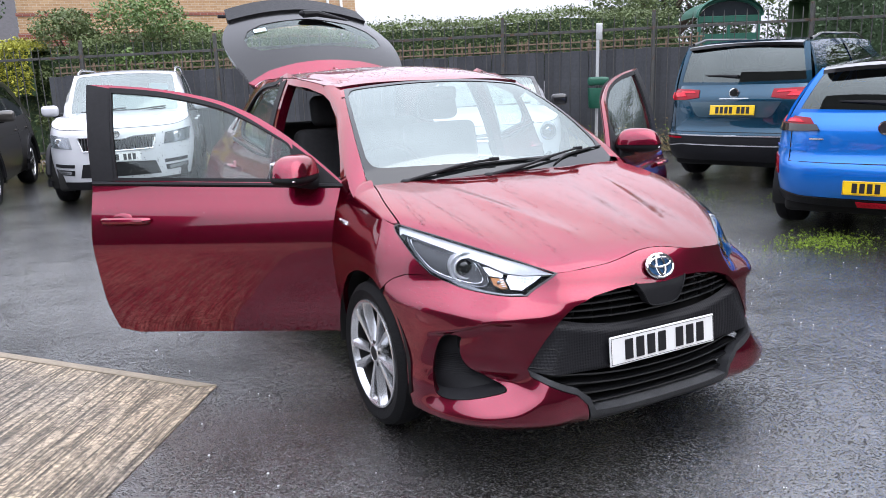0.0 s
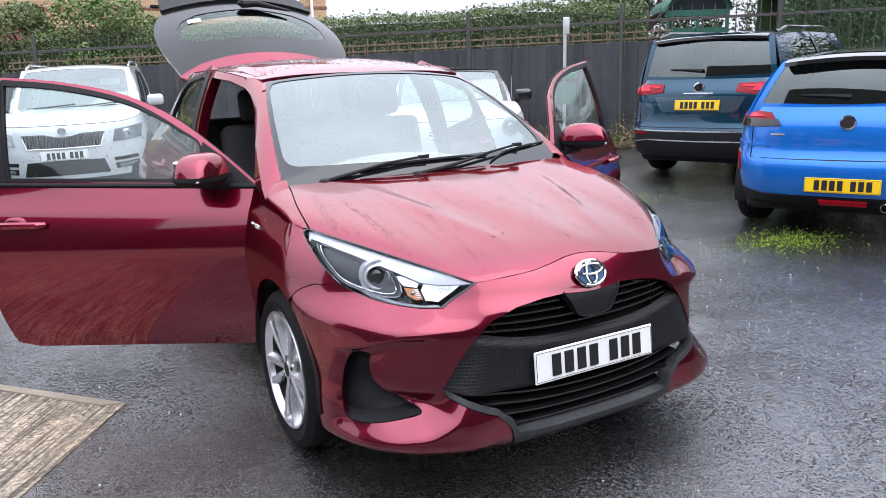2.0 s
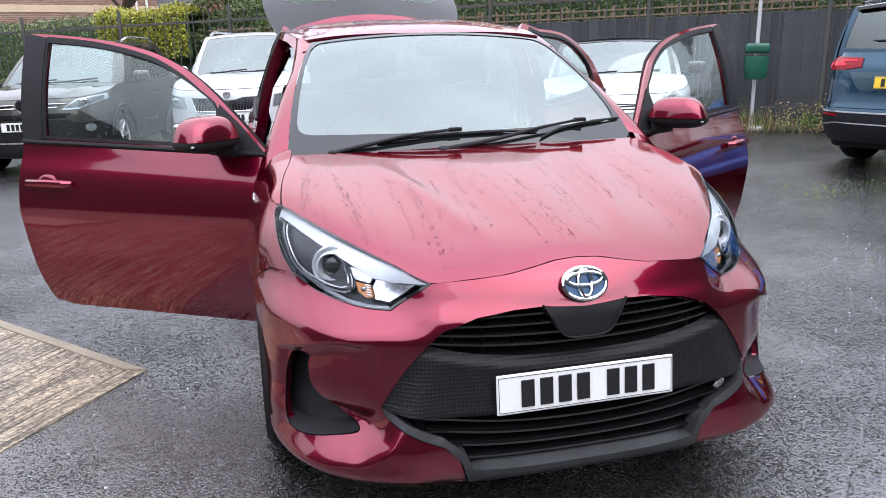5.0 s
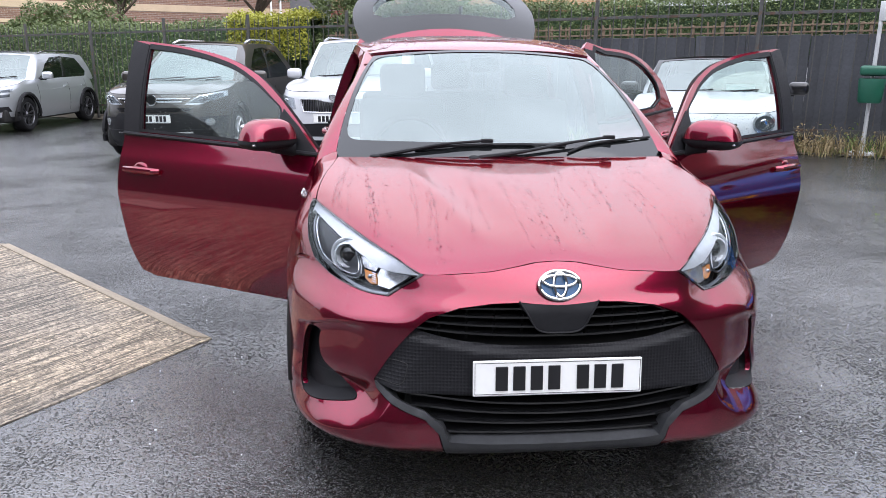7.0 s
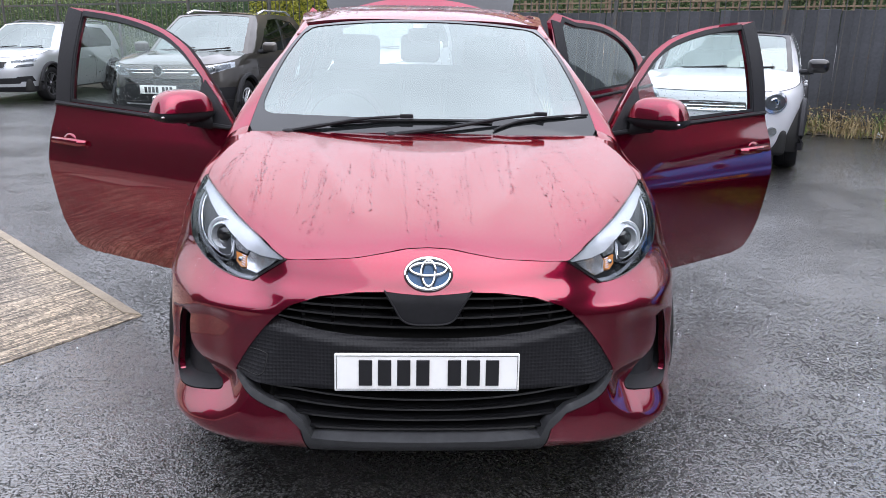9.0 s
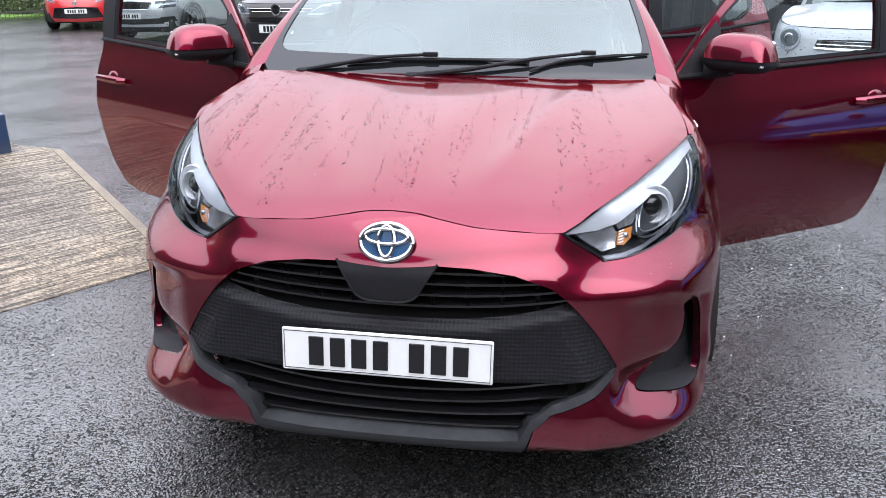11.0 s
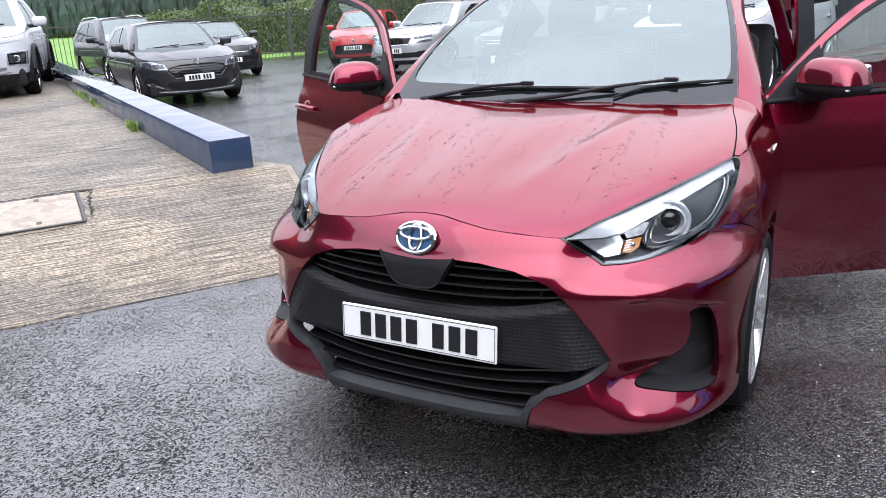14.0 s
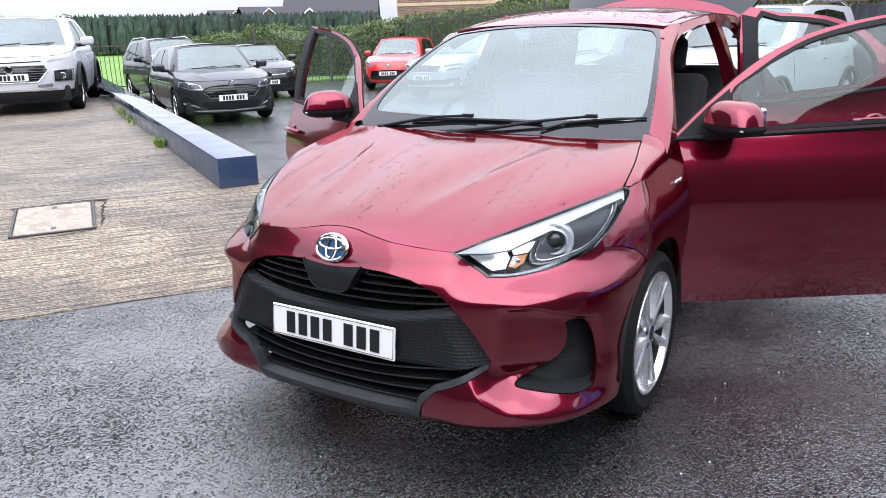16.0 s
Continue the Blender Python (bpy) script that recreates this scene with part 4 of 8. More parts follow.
    grey.inputs["B"].default_value = (0.80, 0.84, 0.90, 1)
    nt.links.new(old.outputs["Result"], grey.inputs["Factor"])
    nt.links.new(tint.outputs["Result"], grey.inputs["A"])
    nt.links.new(grey.outputs["Result"], p.inputs["Base Color"])
    nt.links.new(add.outputs[0], b.inputs["Height"])
    nt.links.new(b.outputs["Normal"], p.inputs["Normal"])
    return m


M["asphalt"] = asphalt_material()
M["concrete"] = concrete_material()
M["field"] = material("grass_field", (0.13, 0.24, 0.045), rough=0.9, vary=0.3, scale=0.15, fine=8.0, bump=0.5, bump_scale=20.0)
M["barrier"] = material("blue_painted_steel", (0.017, 0.040, 0.092), rough=0.4, vary=0.22, scale=3.0, fine=40.0, coat=1.0, rough_vary=0.08)
M["boards"] = material("dark_grey_fence_stain", (0.055, 0.058, 0.066), rough=0.8, vary=0.25, scale=3.0, fine=30.0, bump=0.4, bump_scale=30.0, random_hue=0.25)
M["rail_metal"] = material("weathered_dark_steel", (0.075, 0.075, 0.072), rough=0.6, metal=0.3, vary=0.3, second=(0.10, 0.06, 0.04), second_amount=0.2, second_scale=8.0)
M["leaf"] = material("hedge_leaf", (0.098, 0.132, 0.045), rough=0.6, vary=0.5, scale=1.5, fine=20.0)
M["leaf_light"] = material("bush_leaf", (0.095, 0.155, 0.04), rough=0.55, vary=0.45, scale=2.0, fine=20.0)
M["leaf_yellow"] = material("golden_leaf", (0.30, 0.30, 0.03), rough=0.55, vary=0.35, scale=2.5, fine=20.0)
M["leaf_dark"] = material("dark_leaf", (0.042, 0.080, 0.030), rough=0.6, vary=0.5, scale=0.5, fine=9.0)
M["leaf_dry"] = material("dry_weed", (0.27, 0.205, 0.105), rough=0.8, vary=0.4, scale=6.0, fine=20.0, second=(0.10, 0.16, 0.03), second_amount=0.5, second_scale=3.0)
M["bark"] = material("bark", (0.07, 0.05, 0.035), rough=0.9, vary=0.35, bump=0.6, bump_scale=25.0)

# the car park, one sheet that reaches far out: level at the red car, falling gently to the far corner
def ground_z(x, y):
    t = min(1.0, max(0.0, (math.hypot(x, y - 1.5) - 2.5) / 3.5))
    return min(0.15, max(-0.4, 0.016 * x - 0.006 * y)) * t * t * (3 - 2 * t)


def stand(x, y, rz, base=2.6):
    """The pose of a car with its nose at (x, y), its wheels on the slope."""
    d = Vector((-math.sin(radians(rz)), math.cos(radians(rz))))
    r = Vector((d.y, -d.x))
    c = Vector((x, y)) + d * (0.8 + base / 2)
    gz = lambda v: ground_z(v.x, v.y)
    pitch = (gz(c + d * base / 2) - gz(c - d * base / 2)) / base
    roll = (gz(c + r * 0.8) - gz(c - r * 0.8)) / 1.6
    return pose(x, y, gz(c) - pitch * (0.8 + base / 2), 0, 0, rz) @ Matrix.Rotation(pitch, 4, "X") @ Matrix.Rotation(-roll, 4, "Y")


far_steps = [40, 60, 100, 200, 400]
lines = sorted([-v for v in far_steps] + list(np.arange(-30, 31, 1.0)) + far_steps)
gv, gf = grid(lambda x, y: (x, y, ground_z(x, y)), lines, lines)
part("ground", gv, gf, "asphalt")
bpy.data.objects["ground"]["kind"] = "structure"
tagged(bpy.data.objects["ground"], "wet dark asphalt of a car park", "ground")

# raised concrete apron: rises from the asphalt to a level forecourt
APRON = 0.155
near = Vector((-0.57, -0.82, 0))
corner = Vector((-1.35, 1.53, 0))
inward = Vector((-0.82, 0.57, 0))
far_edge = Vector((-0.745, 0.667, 0)).normalized()


def apron(x, y):
    d = (Vector((x, y, 0)) - corner).dot(inward)
    return (x, y, 0.004 + APRON * min(1.0, max(0.0, d) / 2.15))


ao = [corner, corner + near * 6, corner + near * 14 + inward * 2, Vector((-20.3, -10, 0)), Vector((-20.3, 13.0, 0)), Vector((-3.25, 3.0, 0)), Vector((-2.9, 2.95, 0))]
vs, fs = trimmed([(p.x, p.y) for p in ao], [], apron, 0.35, (1, 1), 0.75, flange_dir=(0, 0, -1))
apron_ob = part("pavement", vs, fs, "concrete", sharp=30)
tagged(apron_ob, "pale brushed concrete ramp with worn grooves", "concrete", kind="structure")

# smooth trowelled edge along the far side of the apron
M["trowelled"] = material("trowelled_concrete_edge", (0.235, 0.195, 0.145), rough=0.75, vary=0.3, scale=5.0, fine=70.0, bump=0.3, bump_scale=90.0)
fe = (Vector((-2.9, 2.95, 0)) - corner)
fl_, fe = fe.length, fe.normalized()
ft = Vector((-fe.y, fe.x, 0))
eo = [corner + fe * 0.0 + ft * 0.004, corner + fe * fl_ + ft * 0.004, corner + fe * fl_ + ft * 0.055, corner + fe * 0.08 + ft * 0.055]
ev = trimmed([(p.x, p.y) for p in eo][::-1], [], lambda x, y: (x, y, apron(x, y)[2] + 0.005), 0.06, (1, 1), 0.02, flange_dir=(0, 0, -1))
edge_ob = part("trim", *ev, "trowelled", sharp=30)
tagged(edge_ob, "smooth pale trowelled edge of the concrete ramp", "concrete", kind="structure")

# cracks and joints in the concrete
M["crack"] = material("dirt_in_crack", (0.035, 0.03, 0.022), rough=0.95, vary=0.4, scale=8.0, fine=60.0)


def crack(line, width, seed):
    """A thin ragged crack along a line on the concrete."""
    rc_ = random.Random(seed)
    pts = [Vector((*p, 0)) for p in dense(line + line[::-1][1:-1], 0.03)[:int(sum((Vector(b_) - Vector(a_)).length for a_, b_ in zip(line, line[1:])) / 0.03)]]
    L_, R_ = [], []
    for i, p in enumerate(pts):
        d = (pts[min(i + 1, len(pts) - 1)] - pts[max(i - 1, 0)]).normalized()
        n = Vector((-d.y, d.x, 0))
        c = p + n * rc_.uniform(-0.012, 0.012)
        w = width * rc_.uniform(0.2, 1.2) * min(1.0, i / 4, (len(pts) - 1 - i) / 4)
        for side, out in ((1, L_), (-1, R_)):
            q = c + n * w * side
            out.append((q.x, q.y, apron(q.x, q.y)[2] + 0.003))
    part("crack", *ruled(R_, L_), "crack", apron_ob, "dark ragged crack", smooth=False)


crack([(-5.55, 2.5), (-5.35, 3.08), (-5.32, 3.42), (-5.19, 3.76)], 0.010, 1)
crack([(-3.84, 1.80), (-3.60, 2.10), (-3.45, 2.40), (-3.37, 2.61)], 0.006, 2)
crack([(-4.26, 1.20), (-4.12, 1.40), (-3.97, 1.68), (-3.84, 1.80), (-3.70, 1.74)], 0.030, 3)
crack([(-3.84, 1.80), (-3.55, 1.56), (-3.20, 1.32)], 0.014, 4)
crack([(-3.20, 1.30), (-3.42, 0.92), (-3.52, 0.80)], 0.008, 7)
crack([(-4.47, 1.74), (-4.50, 2.76)], 0.005, 5)
crack([(-9.05, 4.2), (-9.05, 4.78), (-9.17, 6.0)], 0.012, 6)

# blue steel barrier beam along the edge of the forecourt
b0, b1 = Vector((-3.15, 2.80, 0)), Vector((-17.2, 11.15, 0))
bd = (b1 - b0).normalized()
bn = Vector((-bd.y, bd.x, 0))
blen = (b1 - b0).length
barrier = thing("barrier_beam", "long blue painted steel barrier beam on the concrete edge", "barrier", m=Matrix.Translation(b0 + bn * 0.0) @ Matrix.Rotation(math.atan2(bd.y, bd.x), 4, "Z"))
part("beam", *rounded_box((blen / 2, 0.165, 0.205), (blen / 2, 0.165, 0.205), 0.006, segs=2), "barrier", barrier)


# ---- fence, hedge and surroundings ----
F0, FD = Vector((5.65, 8.7, 0)), Vector((0.827, -0.562, 0))
FN = Vector((0.562, 0.827, 0))


def fence_point(s, out=0.0, z=0.0):
    p = F0 + FD * s + FN * out
    return Vector((p.x, p.y, z + ground_z(p.x, p.y)))


def fence_drop(s):
    p = F0 + FD * s
    return ground_z(p.x, p.y) - ground_z(F0.x, F0.y)


def leaves(points, size, rnd, quads=1):
    """Small bent leaves at the points. Returns verts, faces."""
    vs, fs = [], []
    for p in points:
        a, b = rnd.uniform(0, 6.283), rnd.uniform(-1.0, 1.0)
        d = Vector((math.cos(a) * math.cos(b), math.sin(a) * math.cos(b), math.sin(b)))
        u = d.cross(Vector((rnd.uniform(-1, 1), rnd.uniform(-1, 1), rnd.uniform(-0.3, 1)))).normalized()
        s = size * rnd.uniform(0.6, 1.4)
        n = len(vs)
        q = Vector(p)
        vs += [tuple(q - d * s), tuple(q + u * s * 0.55 + d * 0.1 * s), tuple(q + d * s), tuple(q - u * s * 0.55 + d * 0.1 * s)]
        fs.append((n, n + 1, n + 2, n + 3))
    return vs, fs


def hedge(name, label, p0, p1, thick, z0, z1, mat, count, size, seed, bumpy=0.18, group=""):
    """A long clipped hedge of many leaves over a solid core, coloured dark for the shade inside."""
    rnd = random.Random(seed)
    d = p1 - p0
    ln = d.length
    d.normalize()
    n = Vector((d.y, -d.x, 0))
    h = thing(name, label, "hedge", group, Matrix.Translation(p0))
    pts = []
    for _ in range(count):
        s = rnd.uniform(0, ln)
        topz = z1 + bumpy * noise.noise((s * 0.5, seed, 0)) + bumpy * 0.5 * noise.noise((s * 1.9, seed, 3))
        if rnd.random() < 0.35:
            off, z = rnd.uniform(-1, 1) * thick / 2, topz + rnd.gauss(0, 0.05)
        else:
            off, z = (thick / 2 + 0.1 * noise.noise((s * 1.3, rnd.random() * 0.2, seed)) + rnd.gauss(0, 0.05)) * (1 if rnd.random() < 0.8 else -1), z0 + (topz - z0) * rnd.random() ** 0.8
        p = d * s + n * off
        pts.append((p.x, p.y, z + p.z))
    part("foliage", *leaves(pts, size, rnd), mat, h, smooth=False)
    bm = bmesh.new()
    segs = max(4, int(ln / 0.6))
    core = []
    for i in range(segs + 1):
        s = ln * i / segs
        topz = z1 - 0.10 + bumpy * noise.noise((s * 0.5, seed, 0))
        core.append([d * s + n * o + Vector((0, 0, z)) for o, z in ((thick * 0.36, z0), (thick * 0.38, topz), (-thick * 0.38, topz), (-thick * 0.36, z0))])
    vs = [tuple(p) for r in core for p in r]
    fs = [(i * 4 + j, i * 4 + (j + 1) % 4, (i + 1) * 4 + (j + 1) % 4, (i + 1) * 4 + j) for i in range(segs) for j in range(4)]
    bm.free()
    # the core's darker leaf colour gives the shade between the leaves
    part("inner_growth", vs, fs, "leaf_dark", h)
    return h


def tree(name, label, base, height, crown_r, mat, seed, count=2600, size=0.10, crown_base=0.35, group="trees"):
    """A tapered trunk with limbs and an uneven crown of leaves in clumps."""
    rnd = random.Random(seed)
    t = thing(name, label, "tree", group, Matrix.Translation(base))
    trunk = [(0.05 * math.sin(k * 1.7 + seed) * k, 0.05 * math.cos(k * 2.1 + seed) * k, height * 0.85 * k / 6) for k in range(7)]
    tv = [tube(trunk, [0.028 * height * (1 - 0.13 * k) for k in range(7)], 8)]
    clumps = []
    for k in range(16):
        a = k * 2.4 + seed
        u = rnd.uniform(crown_base, 0.98)
        r = crown_r * (0.35 + 0.65 * math.sin(math.pi * min(1, (u - crown_base * 0.6) / (1.05 - crown_base * 0.6)))) * rnd.uniform(0.45, 0.95)
        c = Vector((r * math.cos(a), r * math.sin(a), height * u))
        tv.append(tube([(0, 0, height * u * 0.75), tuple(c * 0.55 + Vector((0, 0, height * u * 0.36))), tuple(c)], [0.010 * height, 0.006 * height, 0.002 * height], 5))
        clumps.append((c, crown_r * rnd.uniform(0.28, 0.5)))
    part("trunk", *joined(*tv), "bark", t)
    pts = []
    for _ in range(count):
        c, r = rnd.choice(clumps)
        v = Vector((rnd.gauss(0, 1), rnd.gauss(0, 1), rnd.gauss(0, 1))).normalized() * r * rnd.uniform(0.55, 1.05)
        v.z *= 0.75
        pts.append(tuple(c + v))
    part("crown", *leaves(pts, size, rnd), mat, t, smooth=False)
    return t


FENCE_L, FENCE_R = -25.2, 12.0
BOARD_L, BOARD_R = -8.7, 2.75
# close-boarded fence behind the bars
fence = thing("board_fence", "dark grey stained timber board fence", "fence", m=Matrix.Translation(fence_point(0, 0.22)) @ Matrix.Rotation(math.atan2(FD.y, FD.x), 4, "Z"))
bs = 0.148
board = rounded_box((0, 0, 0.86), (0.0765, 0.011, 0.81), 0.004, segs=1)
bme = None
k, nb = BOARD_L, 0
rnd = random.Random(4)
while k < BOARD_R:
    if bme is None:
        ob = part("board", *board, "boards", fence)
        bme = ob.data
    else:
        ob = new("board", bme)
        ob.parent = fence
    ob.matrix_basis = pose(k, rnd.uniform(-0.002, 0.002) + 0.007 * (nb % 2), fence_drop(k) + rnd.uniform(-0.012, 0.012), 0, rnd.uniform(-0.35, 0.35), 0)
    k += bs
    nb += 1
for z in (0.45, 1.25):
    fv, ff = rounded_box(((BOARD_L + BOARD_R) / 2, 0.05, z), ((BOARD_R - BOARD_L) / 2, 0.03, 0.045), 0.004, segs=1)
    part("fence_rail", [(x, y, zz + fence_drop(x)) for x, y, zz in fv], ff, "boards", fence)

# steel railings in front
rail = thing("metal_railing", "tall dark steel railings with thin pointed bars", "railing", m=Matrix.Translation(fence_point(0, 0)) @ Matrix.Rotation(math.atan2(FD.y, FD.x), 4, "Z"))
pale = joined(tube([(0, 0, 0.10), (0, 0, 2.12)], 0.0085, 6), tube([(0, 0, 2.12), (0, 0, 2.21)], [0.0085, 0.001], 6))
pme = None
k = FENCE_L
while k < FENCE_R:
    if pme is None:
        ob = part("bar", *pale, "rail_metal", rail)
        pme = ob.data
    else:
        ob = new("bar", pme)
        ob.parent = rail
    ob.matrix_basis = pose(k, 0, fence_drop(k) + rnd.uniform(-0.015, 0.015), rnd.uniform(-0.8, 0.8), rnd.uniform(-0.8, 0.8), 0)
    k += 0.175
for z in (0.32, 1.98):
    for x0 in np.arange(FENCE_L, FENCE_R, 2.46):
        fv, ff = rounded_box((x0 + 1.23, 0.0, z), (1.23, 0.006, 0.022), 0.002, segs=1)
        part("rail", [(x, y, zz + fence_drop(x)) for x, y, zz in fv], ff, "rail_metal", rail)
post = rounded_box((0, 0, 1.12), (0.027, 0.027, 1.14), 0.004, segs=1)
k = FENCE_L
while k <= FENCE_R + 0.1:
    ob = part("post", *post, "rail_metal", rail)
    ob.matrix_basis = pose(k, -0.012, fence_drop(k), 0, rnd.uniform(-0.4, 0.4), 0)
    k += 2.46


# ---- the red hatchback ----
AX_F, AX_R, WR = 0.765, 3.315, 0.308
BELT = 0.955
y_front = curve((0.17, 0.02), (0.20, -0.030), (0.24, -0.049), (0.28, -0.048), (0.34, -0.036), (0.42, -0.022), (0.50, -0.017), (0.58, -0.020), (0.64, -0.018), (0.68, -0.003), (0.72, 0.016), (0.76, 0.042), (0.80, 0.10), (0.86, 0.28), (0.95, 0.5))
w_front = curve((0.17, 0.835), (0.20, 0.850), (0.25, 0.860), (0.35, 0.868), (0.5, 0.873), (0.62, 0.873), (0.70, 0.864), (0.76, 0.848), (0.80, 0.832), (0.86, 0.800), (0.90, 0.783), (0.95, 0.757), (1.0, 0.725))
w_door = curve((0.17, 0.735), (0.22, 0.755), (0.28, 0.778), (0.36, 0.812), (0.45, 0.835), (0.60, 0.855), (0.70, 0.862), (0.78, 0.850), (0.86, 0.828), (0.93, 0.798), (0.97, 0.785), (1.05, 0.76))
n_front = curve((0.2, 3.3), (0.30, 3.3), (0.40, 2.95), (0.5, 2.85), (0.60, 2.65), (0.70, 2.2), (0.9, 2.15))
y_tail = curve((0.2, 3.78), (0.4, 3.86), (0.6, 3.87), (0.9, 3.83), (1.0, 3.78))
YC, YR = 0.79, 3.15
rail_x = curve((1.6, 0.545), (1.85, 0.575), (2.3, 0.622), (2.8, 0.625), (3.2, 0.592), (3.4, 0.55), (3.8, 0.47))
rail_z = curve((1.6, 1.365), (1.85, 1.390), (2.1, 1.420), (2.35, 1.438), (2.8, 1.430), (3.2, 1.395), (3.4, 1.360), (3.8, 1.28))


def width_at(y, z):
    k = min(1.0, max(0.0, (y - 0.80) / 0.40))
    k = k * k * (3 - 2 * k)
    hip = 0.022 * math.exp(-((y - 3.35) / 0.42) ** 2) * max(0, 1 - abs(z - 0.62) / 0.35)
    return w_front(z) * (1 - k) + w_door(z) * k + hip


step01 = lambda v, a, b: (lambda t: t * t * (3 - 2 * t))(min(1.0, max(0.0, (v - a) / (b - a))))


def brow_z(x):
    return 0.586 - 0.060 * step01(x, 0.64, 0.83)


def plain_front(x, z):
    """How far back the nose lies at x before the bumper is modelled."""
    n = n_front(z)
    return YC - (YC - y_front(z)) * max(0.0, 1 - min(1.0, x / w_front(z)) ** n) ** (1 / n)


def cheek(x, z):
    """How deep the bumper is hollowed under its brow, and how far its lower wing stands out."""
    brow = brow_z(x)
    f0, f1 = 0.328 - 0.247 * (x - 0.614), 0.400 - 1.263 * (x - 0.557)
    floor_z = 0.5 * (f0 + f1 + math.sqrt((f0 - f1) ** 2 + 0.0010))
    out_x = 0.806 - 0.030 * min(1.0, max(0.0, (z - 0.30) / 0.23))
    low_z = floor_z - 0.075 - 0.05 * step01(0.66 - x, 0.0, 0.14)
    under = 0.028 * step01(x, 0.545, 0.66) * (1 - step01(z, brow - 0.024, brow))
    # the flat cheek, facing out and down, cuts in behind the mouth's corner
    cut = (0.059 + (x - 0.557) - 0.66 * (z - 0.40) - plain_front(x, z)) / 1.1
    cut = min(cut, 0.066 - 0.034 * step01(x, 0.66, 0.80))
    deep_ = 0.5 * (under + cut + math.sqrt((under - cut) ** 2 + 0.0003)) * step01(x, 0.44, 0.58)
    hollow = deep_ * (1 - step01(x, out_x, out_x + 0.036)) * (1 - step01(z, brow - 0.022, brow)) * step01(z, low_z, floor_z + 0.012)
    wing = 0.026 * step01(x, 0.36, 0.50) * (1 - step01(z, low_z, floor_z + 0.006)) * step01(z, 0.165, 0.230)
    rise_ = max(0.0, (0.676 - z) / (0.676 - brow)) if z >= brow else 1 - step01(brow - z, 0.0, 0.05)
    ledge = 0.015 * step01(x, 0.52, 0.68) * (1 - step01(x, 0.70, 0.80)) * rise_
    return hollow - wing - ledge


def sweep(x, z):
    """How far the headlight's face is laid back behind the bumper's brow."""
    return 0.042 * step01(x, 0.39, 0.53) * step01(z, 0.590, 0.662)


def hull(a, z):
    """Outer skin of the red car below the glass: a 0 to 1 round the nose, 1 to 2 along the side, 2 to 3 round the tail."""
    if a <= 1:
        th, n = a * math.pi / 2, n_front(z)
        x, y = w_front(z) * math.sin(th) ** (2 / n), YC - (YC - y_front(z)) * max(math.cos(th), 0) ** (2 / n)
        k = 1 - step01(a, 0.80, 0.95)
        d = cheek(x, z) * k
        return (x - d * 0.2, y + d * 0.9 + sweep(x, z) * k, z)
    if a <= 2:
        y = YC + (a - 1) * (YR - YC)
        return (width_at(y, z), y, z)
    th = (3 - a) * math.pi / 2
    return (width_at(YR, z) * max(math.sin(th), 0) ** 0.7, YR + (y_tail(z) - YR) * max(math.cos(th), 0) ** 0.7, z)


def on_front(x, z):
    return (math.asin(min(1.0, x / w_front(z)) ** (n_front(z) / 2)) * 2 / math.pi, z)


def on_side(y, z):
    if y >= YC:
        return (1 + (y - YC) / (YR - YC), z)
    c = ((YC - y) / (YC - y_front(z))) ** (n_front(z) / 2)
    return (math.acos(min(1, c)) * 2 / math.pi, z)


def flank(y, z):
    """The side of the car, doors and glass together."""
    if z <= BELT:
        return (width_at(y, z), y, z)
    t = (z - BELT) / (rail_z(y) - BELT)
    x0, x1 = width_at(y, BELT), rail_x(y)
    return (x0 + (x1 - x0) * t + 0.024 * 4 * t * (1 - t) - 0.004 * min(1, t * 30), y, z)


SC = (1.12, 1.0)
# the lower lip's black plastic, coloured greyer for the sky it reflects
M["lip_grey"] = material("sky_lightened_plastic", (0.030, 0.031, 0.034), rough=0.42, vary=0.3, scale=12.0, bump=0.15, bump_scale=500.0, spec=0.4)
M["frit"] = material("black_glazed_border", (0.010, 0.011, 0.012), rough=0.06, vary=0.1, spec=0.6)
M["lamp_silver"] = material("bright_lamp_reflector", (0.62, 0.64, 0.67), rough=0.2, metal=0.85, vary=0.45, scale=35.0)
M["cove"] = material("dark_lamp_cove", (0.03, 0.033, 0.037), rough=0.25, metal=0.3, vary=0.2, scale=15.0)
M["gate_black"] = material("gloss_black_tailgate", (0.010, 0.010, 0.011), rough=0.22, vary=0.1, spec=0.45)
hatch = thing("hatchback", "dark red metallic hatchback with three doors and the tailgate open", "car")
# lines on the nose, as (x, z)
SHUT = [(0, 0.779), (0.06, 0.776), (0.12, 0.766), (0.20, 0.752), (0.30, 0.742), (0.40, 0.733)]
LAMP_TOP = [(0.40, 0.733), (0.48, 0.764), (0.57, 0.799), (0.66, 0.832), (0.73, 0.856), (0.757, 0.865)]
LAMP_OUT = [(0.757, 0.865), (0.773, 0.852), (0.779, 0.81), (0.772, 0.758), (0.748, 0.712)]
LAMP_LOW = [(0.748, 0.712), (0.69, 0.680), (0.62, 0.664), (0.56, 0.657), (0.507, 0.657), (0.507, 0.657), (0.455, 0.694), (0.40, 0.733), (0.40, 0.733)]
MOUTH = [(0.345, 0.200), (0.362, 0.268), (0.402, 0.312), (0.548, 0.385), (0.556, 0.412), (0.440, 0.576), (0.385, 0.622), (0.30, 0.653), (0.20, 0.668), (0.115, 0.672), (0.07, 0.668), (0, 0.664)]
arch_f = [(AX_F + (0.348 if math.cos(t) > 0 else 0.333) * math.cos(t), WR + 0.005 + 0.350 * math.sin(t)) for t in np.linspace(0, math.pi, 41)]
